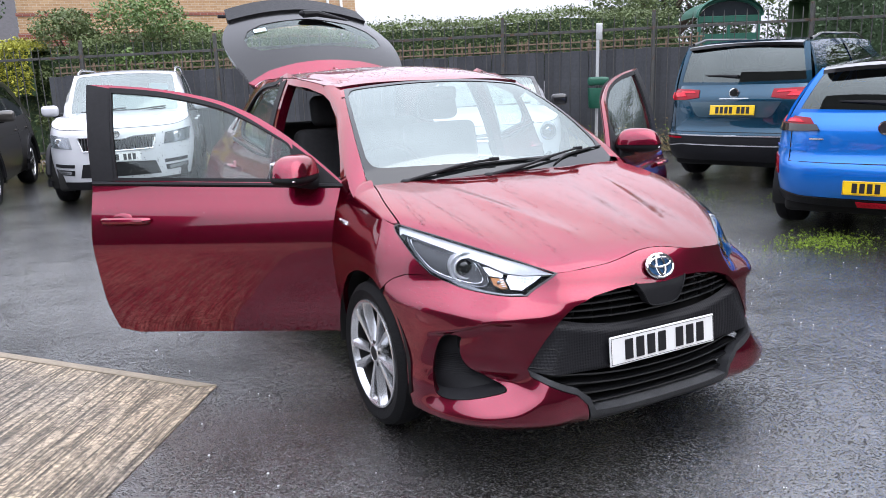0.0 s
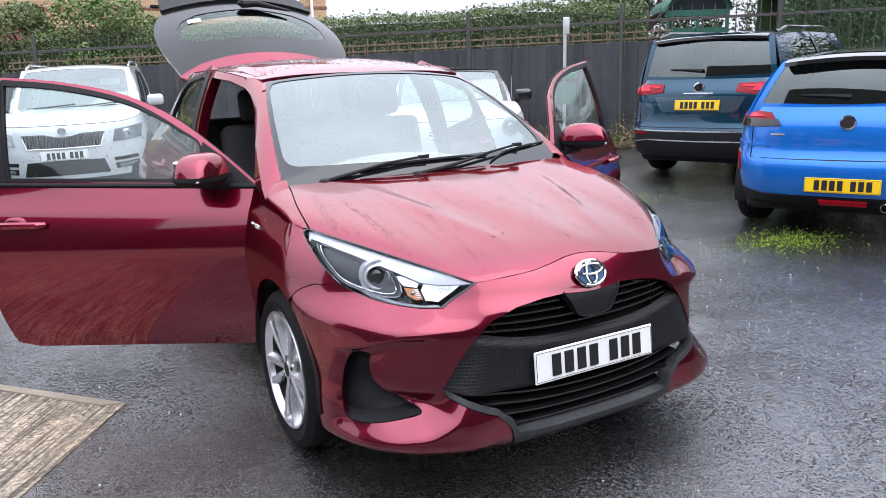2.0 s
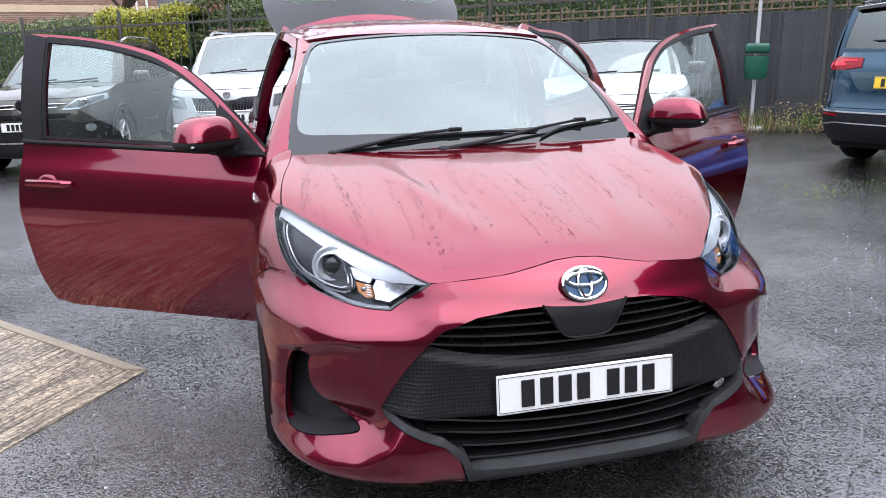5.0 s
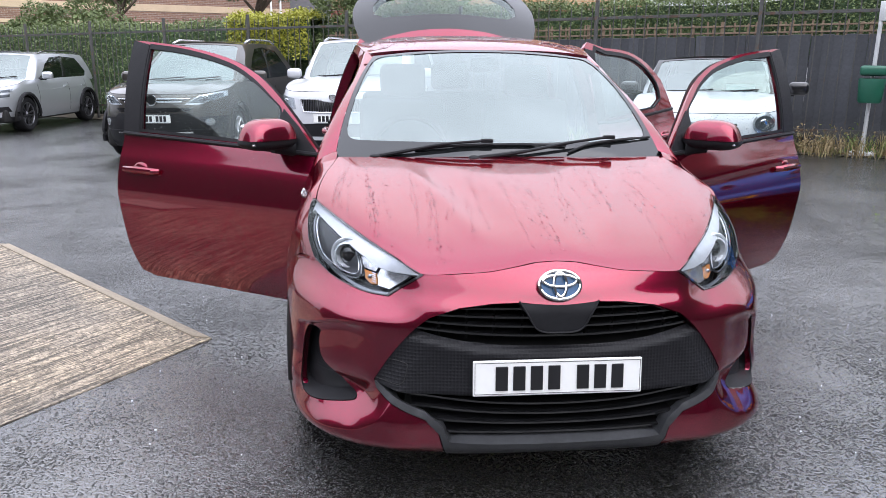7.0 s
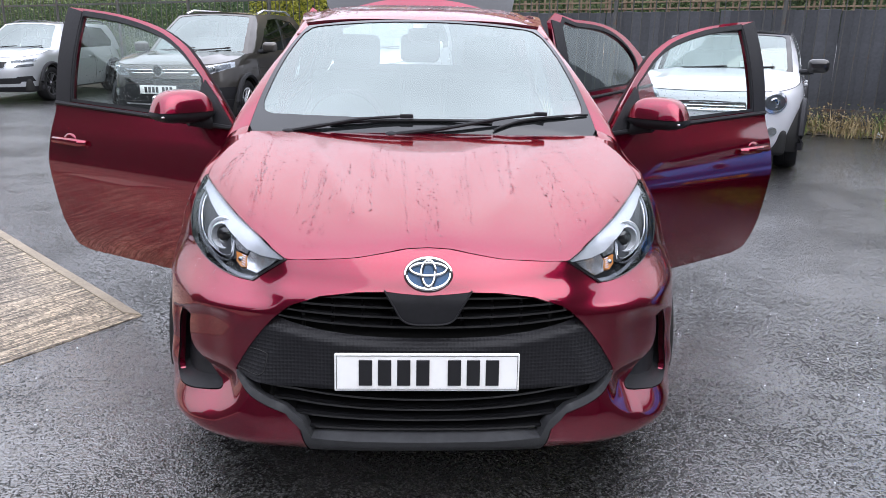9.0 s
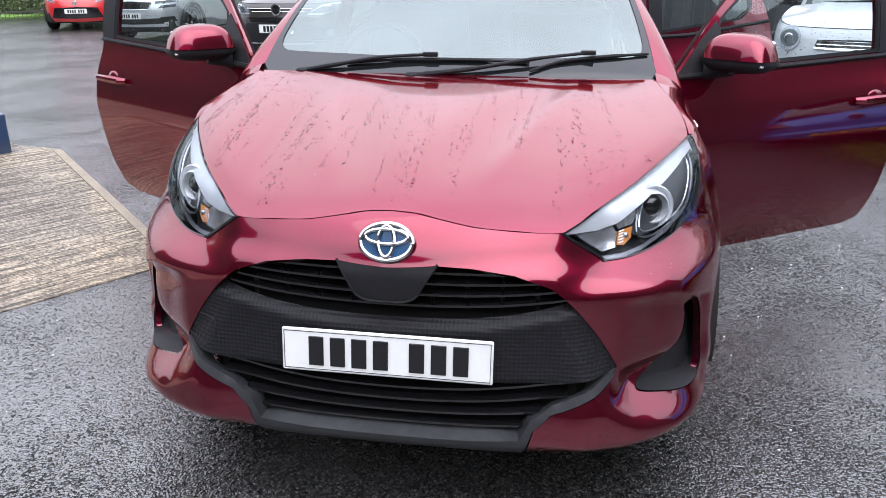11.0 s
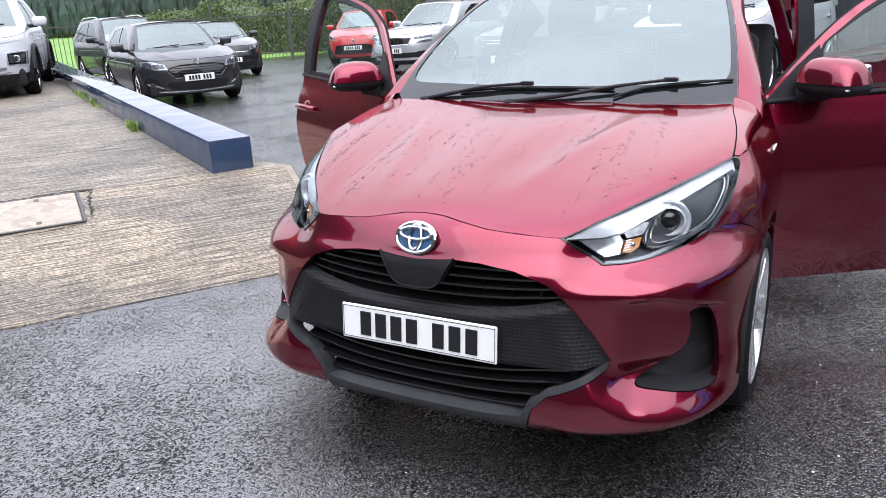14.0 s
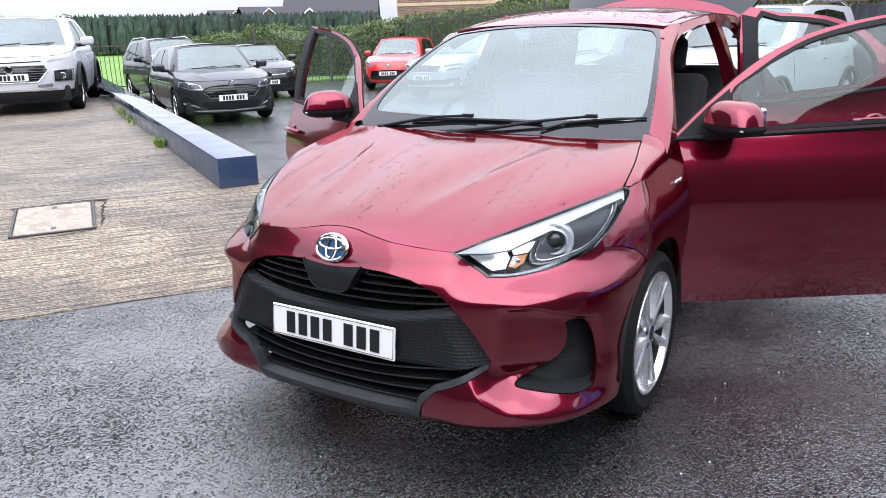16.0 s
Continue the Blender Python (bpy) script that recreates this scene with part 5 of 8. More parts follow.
arch_r = [(AX_R + 0.352 * math.cos(t), WR + 0.005 + 0.345 * math.sin(t)) for t in np.linspace(0, math.pi, 41)]
# the scoop beside it, as (a, z) on the skin
SCOOP = [on_front(*p) for p in ((0.730, 0.514), (0.752, 0.521), (0.773, 0.510), (0.790, 0.46), (0.801, 0.38), (0.807, 0.32), (0.802, 0.288), (0.780, 0.281), (0.74, 0.289), (0.69, 0.302), (0.645, 0.315), (0.622, 0.326), (0.626, 0.342), (0.665, 0.368), (0.712, 0.402), (0.733, 0.440), (0.735, 0.49))]
scoop = smooth_line(SCOOP, 4, True)

front_arch = [p for p in arch_f if p[0] < 0.607 and p[1] > 0.26]
bumper_outline = ([on_front(*p) for p in SHUT] + [on_front(*p) for p in smooth_line(LAMP_LOW, 4)[::-1][1:]]
                  + [on_side(0.46, 0.700), on_side(0.52, 0.674), on_side(0.57, 0.645)]
                  + [on_side(*p) for p in front_arch] + [on_side(0.428, 0.216), on_side(0.415, 0.210), on_front(0.80, 0.209), on_front(0.62, 0.202)]
                  + [on_front(*p) for p in MOUTH])
part("front_bumper", *trimmed(bumper_outline[::-1], [scoop], hull, 0.0072, SC, 0.022, True, lines=[[on_front(x, brow_z(x) - d) for x in np.linspace(0.50 + d, 0.77 - d, 40)] for d in (0.0, 0.011, 0.022)]), "red", hatch, sharp=40)

# side scoops of the bumper: a black lining that runs in to a ribbed back
mid_s = np.mean(np.array(scoop), axis=0)
tight = lambda loop, k: [tuple(mid_s + (np.array(p) - mid_s) * k) for p in loop]
IN_S = np.array((-0.022, 0.058, 0.014))
deep = lambda a, z: tuple(np.array(hull(a, z)) + IN_S)
rim_s = dense(tight(scoop, 0.975), 0.012)
lining = ruled([hull(*p) for p in rim_s + rim_s[:1]], [deep(*p) for p in tight(rim_s, 0.96) + tight(rim_s, 0.96)[:1]])
cave = trimmed(tight(scoop, 0.97), [], deep, 0.02, SC)
ribs = []
for z in np.arange(0.345, 0.425, 0.0075):
    xs = [p[0] for p in rim_s if abs(p[1] - z) < 0.012]
    if len(xs) > 1 and max(xs) - min(xs) > 0.03:
        ribs.append(tube([tuple(np.array(deep(a, z)) + np.array((0, -0.002, 0))) for a in np.linspace(min(xs) + 0.02, max(xs) - 0.006, 6)], 0.0014, 4))
for fx in (lambda v: v, flip):
    sc_ob = part("bumper_scoop", *fx(cave), "plastic", hatch, "black ribbed bumper scoop")
    part("scoop_lining", *fx(lining), "plastic", sc_ob)
    part("scoop_ribs", *fx(joined(*ribs)), "plastic", sc_ob)

# grille: dark cavity, slats, textured centre panel, lower frame
part("grille_cavity", *trimmed([on_front(*p) for p in [(0, 0.19), (0.40, 0.19), (0.60, 0.40), (0.46, 0.62), (0.30, 0.70), (0, 0.70)]], [], hull, 0.04, SC, 0.0, True, -0.10), "dark", hatch)
MID_TOP = [(0, 0.527), (0.12, 0.529), (0.24, 0.538), (0.34, 0.553), (0.41, 0.570), (0.440, 0.576)]
MID_LOW = [(0.556, 0.412), (0.535, 0.402), (0.45, 0.390), (0.30, 0.378), (0.15, 0.373), (0, 0.372)]
M["honeycomb"] = material("black_honeycomb_plastic", (0.011, 0.011, 0.013), rough=0.5, vary=0.15, spec=0.2)
hn = M["honeycomb"].node_tree
hv = hn.nodes.new("ShaderNodeTexVoronoi")
hv.inputs["Scale"].default_value, hv.inputs["Randomness"].default_value = 95.0, 0.0
ht = hn.nodes.new("ShaderNodeTexCoord")
hb = hn.nodes.new("ShaderNodeBump")
hb.inputs["Strength"].default_value, hb.inputs["Distance"].default_value = 0.8, 0.003
hn.links.new(ht.outputs["Object"], hv.inputs["Vector"])
hn.links.new(hv.outputs["Distance"], hb.inputs["Height"])
hn.links.new(hb.outputs["Normal"], hn.nodes["Principled BSDF"].inputs["Normal"])


def mid_bar(a, z):
    x, y, zz = hull(a, z)
    top = float(np.interp(x, [p[0] for p in MID_TOP], [p[1] for p in MID_TOP]))
    roll = max(0.0, 1 - (top - z) / 0.03)
    return (x, y + 0.004 + 0.03 * roll ** 2 + 0.022 * max(0, 1 - (z - 0.372) / 0.02) ** 2, zz)


part("grille_panel", *trimmed([on_front(*p) for p in smooth_line(MID_TOP, 6)[::-1] + MID_LOW[::-1]][::-1], [], mid_bar, 0.009, SC, 0.03, True), "honeycomb", hatch, "black honeycomb grille panel")


def slat(z0, sag, xe, depth, h, name="grille_slat"):
    """One bowed grille bar across the mouth."""
    xs = np.linspace(-xe, xe, 29)
    A = []
    for x in xs:
        z = z0 + sag * (x / xe) ** 2
        y = hull(on_front(abs(x), z)[0], z)[1] + depth
        A.append((x, y, z))
    rows = [[(x, y + dy, z + dz) for x, y, z in A] for dy, dz in ((0, -h * 0.3), (0, h * 0.3), (0.05, h * 0.55), (0.05, -h * 0.1))]
    n = len(xs)
    vs = [p for r in rows for p in r]
    fs = [(r * n + i, r * n + i + 1, ((r + 1) % 4) * n + i + 1, ((r + 1) % 4) * n + i) for r in range(4) for i in range(n - 1)]
    part(name, vs, [tuple(reversed(f)) for f in fs], "gloss_black", hatch)


for z0, sag, xe in ((0.645, -0.004, 0.33), (0.617, 0.004, 0.385), (0.588, 0.012, 0.41), (0.559, 0.020, 0.425)):
    slat(z0, sag, xe, 0.035, 0.010)
for z0, sag, xe in ((0.345, 0.046, 0.52), (0.316, 0.030, 0.44), (0.287, 0.016, 0.38), (0.258, 0.006, 0.345)):
    slat(z0, sag, xe, 0.028, 0.010)
for sx in (-1, 1):
    for k in range(4):
        x = sx * (0.10 + 0.085 * k)
        pts = [(x, y_front(z) + 0.075 + 0.10 * x * x, z) for z in np.linspace(0.54, 0.66, 5)]
        part("grille_rib", *tube(pts, 0.006, 5), "dark", hatch)
LIP_O = [(0, 0.186), (0.20, 0.187), (0.335, 0.192), (0.358, 0.266), (0.400, 0.313), (0.546, 0.388), (0.553, 0.408)]
LIP_I = [(0.535, 0.401), (0.40, 0.336), (0.352, 0.296), (0.328, 0.243), (0.20, 0.236), (0, 0.234)]
part("lower_lip", *trimmed([on_front(*p) for p in LIP_O + LIP_I], [], hull, 0.015, SC, 0.05, True, 0.003), "lip_grey", hatch, "matt dark grey lower lip")
part("badge_plinth", *trimmed([on_front(*p) for p in [(0, 0.580), (0.040, 0.581), (0.062, 0.587), (0.078, 0.600), (0.096, 0.635), (0.122, 0.676), (0, 0.690)]], [], hull, 0.015, SC, 0.03, True, -0.002), "plastic", hatch, "smooth black plinth below the badge")
rim_p = [(0.121, 0.676), (0.095, 0.635), (0.077, 0.602), (0.061, 0.589), (0.040, 0.583), (0.018, 0.582), (0.0, 0.582)]
rim_l = [hull(*on_front(*p)) for p in smooth_line(rim_p, 3)]
part("plinth_rim", *tube([(x, y - 0.003, z) for x, y, z in rim_l] + [(-x, y - 0.003, z) for x, y, z in rim_l[-2::-1]], 0.0026, 6), "plastic", hatch)
tow = smooth_line([(0.478, 0.412), (0.478, 0.412), (0.548, 0.418), (0.560, 0.428), (0.545, 0.468), (0.525, 0.482), (0.462, 0.478), (0.452, 0.466), (0.462, 0.425)], 3, True)
part("tow_cover", *flip(tube([tuple(np.array(mid_bar(*on_front(*p))) + np.array((0, -0.0005, 0))) for p in tow], 0.0016, 4, True)), "dark", hatch, "fine round-cornered gap of the towing eye cover")
bpos = Matrix.Translation((0, 0.004, 0.722)) @ pose(0, 0, 0, 66)
oval = lambda ra, rb, n=40: [(ra * math.cos(2 * math.pi * i / n), rb * math.sin(2 * math.pi * i / n), 0) for i in range(n)]
badge = part("badge", *turned(joined(tube(oval(0.062, 0.043), 0.0065, 8, True)), bpos), "chrome", hatch, "oval chrome badge with a blue field")
part("badge_field", *turned(([(0, 0, 0.0)] + oval(0.060, 0.041), [(0, 1 + i, 1 + (i + 1) % 40) for i in range(40)]), bpos), "badge_blue", badge)
part("badge_ring", *turned(joined(tube([(x, y + 0.012, 0.004) for x, y, z in oval(0.050, 0.0175)], 0.0054, 8, True), tube([(x, y + 0.001, 0.004) for x, y, z in oval(0.019, 0.036)], 0.0054, 8, True)), bpos), "chrome", badge)
number_plate(hatch, Matrix.Translation((0, -0.0285, 0.4425)) @ pose(0, 0, 0, -5.5), False)

# headlights
lamp_loop = [on_front(*p) for p in smooth_line(LAMP_TOP, 3)[:-1] + smooth_line(LAMP_OUT, 3)[:-1] + smooth_line(LAMP_LOW, 3)[:-1]][::-1]


def lamp_deep(d):
    def f(a, z):
        x, y, zz = hull(a, z)
        return (x - 0.35 * d, y + d, zz)
    return f


shrink = lambda loop, k: [(p[0] * k + (1 - k) * 0.56, p[1] * k + (1 - k) * 0.745) for p in loop]
M["bowl_grey"] = material("smoked_lamp_bowl", (0.05, 0.053, 0.058), rough=0.3, metal=0.3, vary=0.15, scale=15.0)
M["lamp_ring"] = material("bright_projector_ring", (0.80, 0.82, 0.85), rough=0.28, metal=0.45, vary=0.08)
M["lamp_white"] = material("pale_lamp_strip", (0.52, 0.54, 0.57), rough=0.3, metal=0.35, vary=0.08, scale=20.0)
M["lamp_grey"] = material("satin_grey_lamp_bowl", (0.16, 0.17, 0.185), rough=0.22, metal=0.7, vary=0.15, scale=15.0)
STRIP_LOW = [(0.774, 0.832), (0.764, 0.840), (0.735, 0.830), (0.69, 0.810), (0.64, 0.786), (0.59, 0.758), (0.545, 0.732), (0.50, 0.724), (0.44, 0.729)]
strip_pts = [on_front(*p) for p in smooth_line(LAMP_TOP, 2)] + [on_front(*p) for p in STRIP_LOW]
lens_c = np.array(hull(*on_front(0.660, 0.756)))
lamp_n = np.cross(np.array(hull(*on_front(0.670, 0.756))) - lens_c, np.array(hull(*on_front(0.660, 0.766))) - lens_c)
lamp_n = lamp_n / np.linalg.norm(lamp_n) * (1 if lamp_n[1] < 0 else -1)
on_lamp = lambda *pts: [on_front(*p) for p in pts][::-1]
for fx, sx in ((lambda v: v, 1), (flip, -1)):
    hl = part("headlight", *fx(trimmed(lamp_loop, [], hull, 0.02, SC, 0.0, False, -0.075)), "cove", hatch, "clear headlight with projector lens")
    part("lamp_cover", *fx(trimmed(lamp_loop, [], hull, 0.02, SC, 0.0, False, 0.001)), "lens", hl)
    part("lamp_edge", *fx(trimmed(lamp_loop, [shrink(lamp_loop, 0.972)], hull, 0.012, SC, 0.05, False, 0.003)), "gloss_black", hl)
    part("lamp_strip", *fx(trimmed(strip_pts[::-1], [], hull, 0.012, SC, 0.035, False, -0.010)), "lamp_white", hl, "wide pale strip along the top edge")
    # the bright inner end and its fold
    tip = on_lamp((0.432, 0.729), (0.505, 0.726), (0.535, 0.721), (0.548, 0.700), (0.545, 0.672), (0.512, 0.668), (0.470, 0.696))
    part("reflector", *fx(trimmed(tip, [], lamp_deep(0.024), 0.012, SC, 0.012)), "lamp_silver", hl, "bright inner reflector")
    # indicator chamber: clear above, amber below
    part("side_reflector", *fx(trimmed(on_lamp((0.546, 0.722), (0.590, 0.742), (0.606, 0.742), (0.592, 0.712), (0.556, 0.706)), [], lamp_deep(0.034), 0.010, SC, 0.012)), "lamp_silver", hl)
    part("indicator", *fx(trimmed(on_lamp((0.556, 0.703), (0.591, 0.708), (0.588, 0.684), (0.570, 0.672), (0.551, 0.674)), [], lamp_deep(0.030), 0.010, SC, 0.012)), "lamp_amber", hl, "amber indicator")
    bulb = np.array(lamp_deep(0.026)(*on_front(0.571, 0.692)))
    part("indicator_bulb", *fx(ellipsoid(tuple(bulb), (0.008, 0.006, 0.008), 12, 8)), "lamp_silver", hl)
    for k in range(5):
        za = 0.678 + 0.006 * k
        part("indicator_rib", *fx(tube([lamp_deep(0.027)(*on_front(x, za + 0.2 * (x - 0.555))) for x in (0.554, 0.566)], 0.0016, 4)), "lamp_silver", hl)
    # the grey bowl that holds the projector
    bowl = smooth_line(on_lamp((0.596, 0.690), (0.63, 0.674), (0.69, 0.688), (0.742, 0.716), (0.764, 0.76), (0.768, 0.806), (0.752, 0.828), (0.70, 0.808), (0.64, 0.780), (0.606, 0.752)), 3, True)
    part("lamp_bowl", *fx(trimmed(bowl, [], lamp_deep(0.056), 0.014, SC)), "bowl_grey", hl, "dark bowl round the projector")
    for d, r0, mt in ((0.030, 0.004, "lamp_grey"), (0.040, 0.003, "lamp_silver")):
        k = 0.96 if d < 0.035 else 0.86
        cb = np.mean(np.array(bowl), axis=0)
        part("bowl_rim", *fx(tube([lamp_deep(d)(*tuple(cb + (np.array(p) - cb) * k)) for p in bowl], r0, 6, True)), mt, hl)
    low_l = on_lamp((0.742, 0.714), (0.69, 0.688), (0.62, 0.672), (0.56, 0.664), (0.512, 0.664), (0.515, 0.672), (0.56, 0.672), (0.62, 0.680), (0.69, 0.698), (0.738, 0.722))
    part("lamp_trim", *fx(trimmed(low_l, [], hull, 0.012, SC, 0.01, False, -0.022)), "lamp_grey", hl)
    pm = Matrix.Translation(Vector(lens_c - lamp_n * 0.040)) @ pose(0, 0, 0, 86, 0, 20)
    part("projector_ring", *fx(turned(lathe([(0.060, -0.05), (0.060, 0.000), (0.057, 0.006), (0.052, 0.004), (0.049, -0.008), (0.046, -0.008), (0.043, 0.010), (0.039, 0.012), (0.034, 0.000), (0.032, -0.014)], 40, "z"), pm)), "lamp_ring", hl, "bright double projector ring")
    part("projector_lens", *fx(turned(ellipsoid((0, 0, -0.012), (0.033, 0.033, 0.022)), pm)), "gloss_black", hl, "glossy round projector lens")

# wings
edge_line = [hull(*on_front(*p)) for p in SHUT + LAMP_TOP[1:]] + [(0.768, 0.75, 0.902), (0.752, 0.90, 0.940), (0.722, 1.04, 0.972)]
nose_y = curve(*[(p[0], p[1]) for p in edge_line[:11]])
nose_z = curve(*[(p[0], p[2]) for p in edge_line[:11]])
rise = curve((0.0, 0.0), (0.04, 0.10), (0.1, 0.205), (0.225, 0.365), (0.42, 0.55), (0.667, 0.752), (0.87, 0.90), (1.0, 1.0))


def bonnet(x, y):
    ax = min(abs(x), 0.757)
    y0, z0 = nose_y(ax), nose_z(ax)
    t = min(1.0, max(0.0, (y - y0) / (1.045 - y0)))
    z = z0 + (0.984 - 0.014 * (ax / 0.72) ** 2 - z0) * (rise(t) + (t - rise(t)) * 0.22 * step01(ax, 0.60, 0.757))
    k = step01(y - y0, 0.03, 0.30)
    rx = 0.17 + 0.27 * min(1.0, max(0, y - 0.05) / 0.95)
    d = (abs(x) - rx) / 0.036
    z += k * (0.0080 / (1 + d * d) - 0.0065 * math.exp(-((abs(x) - rx + 0.11) / 0.085) ** 2)) * (1 - step01(ax, 0.62, 0.74)) * (1 - 0.95 * step01(y, 0.55, 0.95))
    return (x, y, z)


# the shut line between bonnet and wing, and the wing's rounded shoulder outside it
shut_x = curve((0.632, 0.757), (0.72, 0.750), (0.81, 0.738), (0.89, 0.722), (0.955, 0.706), (1.03, 0.692))
tip_y = hull(*on_front(0.757, 0.865))[1]
wing_edge = [(shut_x(y), y, bonnet(shut_x(y), y)[2]) for y in np.linspace(tip_y + 0.006, 1.03, 18)]
shoulder_in = [(x + 0.002, y, z - 0.003) for x, y, z in wing_edge] + [(0.690, 1.055, 0.988), (0.694, 1.085, 0.987), (0.699, 1.108, 0.986)]
crest = lambda y: 0.868 + (bonnet(shut_x(y), min(y, 1.03))[2] - 0.868) * step01(y, 0.60, 0.75) - 0.052 * step01(y, 0.64, 0.84)
shoulder = []
for x, y, z in shoulder_in:
    zt_ = min(crest(y), z - 0.001)
    low_ = np.array(hull(*on_side(y, zt_)))
    up_ = np.array(hull(*on_side(y, min(zt_ + 0.01, 0.99))))
    lean_in = (up_[0] - low_[0]) / 0.01
    h_ = max(0.0, (z - zt_) * 0.72)
    mid_ = np.array((low_[0] + lean_in * h_, y, zt_ + h_))
    shoulder.append([tuple((1 - q) ** 2 * np.array((x, y, z)) + 2 * q * (1 - q) * mid_ + q * q * low_) for q in np.linspace(0, 1, 8)])
shoulder_vf = [p for r in shoulder for p in r], [(r * 8 + c, r * 8 + c + 1, (r + 1) * 8 + c + 1, (r + 1) * 8 + c) for r in range(len(shoulder) - 1) for c in range(7)]
edge_line = edge_line[:11] + wing_edge
top_y = np.linspace(hull(*on_front(0.757, 0.865))[1], 1.04, 12)
wing_outline = ([on_side(max(y, 0.5), crest(y) if y > tip_y + 0.02 else 0.865) for y in top_y] + [on_side(1.10, crest(1.10)), on_side(1.128, crest(1.128)), on_side(1.128, 0.80), on_side(1.132, 0.55), on_side(1.118, 0.30), on_side(1.10, 0.235)]
                + [on_side(*p) for p in arch_f if p[0] > 0.61] + [on_side(0.572, 0.648), on_side(0.522, 0.677), on_side(0.463, 0.703)]
                + [on_front(*p) for p in smooth_line(LAMP_OUT, 4)[::-1]])
back_to = lambda vf: (vf[0], [tuple(reversed(f)) for f in vf[1]])
wing = trimmed(wing_outline[::-1], [], hull, 0.022, SC, 0.02)
for fx in (lambda v: v, flip):
    wg = part("front_wing", *fx(joined(wing, back_to(shoulder_vf))), "red", hatch, sharp=50)
    arch = lathe([(0.355, 0.01), (0.352, -0.20), (0.06, -0.21)], 30, arc=(-0.15, math.pi + 0.15))
    part("arch_liner", *fx(turned(arch, Matrix.Translation((0.845, AX_F, WR + 0.005)))), "dark", wg)
    txt = bpy.data.curves.new("wing_script", "FONT")
    txt.body, txt.size, txt.extrude, txt.align_x, txt.offset = "HYBRID", 0.028, 0.0012, "CENTER", 0.0006
    txt.materials.append(M["chrome"])
    side = 1 if fx(([(1, 0, 0)], []))[0][0][0] > 0 else -1
    tob = new("wing_script", txt)
    tob.parent = wg
    tob["label"] = "small chrome hybrid lettering"
    tob.matrix_basis = pose(side * (width_at(1.045, 0.815) + 0.001), 1.045, 0.812, 90, 0, 90 * side)

# bonnet
bo = [(x, nose_y(x) + 0.003) for x in 0.752 * (1 - (1 - np.linspace(0, 1, 150)) ** 2.0)] + [(p[0] - 0.0025, p[1] + 0.002) for p in wing_edge[1:-1]] + [(x, 0.992 + 0.05 * (x / 0.72) ** 2) for x in (0.688, 0.64, 0.55, 0.4, 0.2, 0)]
part("bonnet", *trimmed(bo, [], bonnet, 0.02, (1, 1), 0.018, True), "red", hatch, "red bonnet beaded with rain", sharp=60)

# dark gutters under the bonnet's edges
gut = ruled([(p[0] + 0.001, p[1], p[2] - 0.012) for p in wing_edge], [(p[0] - 0.10, p[1], p[2] - 0.034) for p in wing_edge])
for fx in (lambda v: v, flip):
    part("bonnet_gutter", *fx(gut), "dark", hatch)

# windscreen, cowl and pillars
def strips(*rows):
    """A smooth sheet over several lines of equally many points."""
    n = len(rows[0])
    return [tuple(p) for r in rows for p in r], [(k * n + i, k * n + i + 1, (k + 1) * n + i + 1, (k + 1) * n + i) for k in range(len(rows) - 1) for i in range(n - 1)]


scr_b = lambda s: (0.718 * s, 1.01 + 0.10 * s * s, 0.980 + 0.004 * s)
scr_t = lambda s: (0.545 * s, 1.70 + 0.06 * s * s, 1.408 - 0.035 * s * s)


def screen(s, t):
    A, B = scr_b(s), scr_t(s)
    k = 0.035 * 4 * t * (1 - t)
    return (A[0] + (B[0] - A[0]) * t + 0.55 * k * s ** 3, A[1] + (B[1] - A[1]) * t - k * 0.55, A[2] + (B[2] - A[2]) * t + k * 0.8)


part("windscreen", *trimmed([(0, -0.05), (0.97, -0.05), (0.97, 0.88), (0.955, 0.94), (0.91, 0.975), (0.84, 0.988), (0, 0.99)], [], screen, 0.03, (0.62, 0.8), 0.0, True), "screen_glass", hatch)
corner_v = trimmed([(0.972, 0.86), (1.0, 0.86), (1.0, 1.0), (0.82, 1.0), (0.84, 0.987), (0.91, 0.973), (0.955, 0.938)], [], screen, 0.015, (0.62, 0.8), 0.01, False, 0.002)
for fx in (lambda v: v, flip):
    part("screen_corner", *fx(corner_v), "red", hatch)
part("screen_border", *trimmed([(0, -0.048), (0.968, -0.048), (0.968, 0.985), (0, 0.985)] + ([(0, 0.080), (0.3, 0.081)] + smooth_line([(0.80, 0.086), (0.87, 0.090), (0.912, 0.112), (0.932, 0.16), (0.938, 0.25), (0.942, 0.80), (0.930, 0.89), (0.905, 0.935), (0.85, 0.950)], 4) + [(0.3, 0.957), (0, 0.957)])[::-1], [], screen, 0.02, (0.62, 0.8), 0.0, True, 0.003), "frit", hatch, "black glazed border of the windscreen")
part("mirror_pod", *rounded_box((0, 1.665, 1.335), (0.07, 0.05, 0.035), 0.02), "plastic", hatch)
part("cowl", *grid(lambda u, v: (u * 0.72, 0.95 + 0.055 * u * u + 0.10 * v, 0.960 + 0.006 * v - 0.01 * u * u), np.linspace(-1, 1, 25), np.linspace(0, 1, 3)), "plastic", hatch)
ts = np.linspace(0, 1, 24)
door_front = [(1.10 + 0.80 * t ** 1.08, 0.958 + (1.388 - 0.958) * t) for t in ts]
foot_t = [-0.08, -0.04]
pillar_in = [screen(0.972, t) for t in foot_t + list(ts)]
pillar_out = [flank(1.10 + 0.80 * t, 0.958 + 0.43 * t) for t in foot_t] + [flank(y, z) for y, z in door_front]
between = lambda k, lift: [tuple(np.array(a) + (np.array(b) - np.array(a)) * k + np.array((0.004, -0.004, lift))) for a, b in zip(pillar_in, pillar_out)]
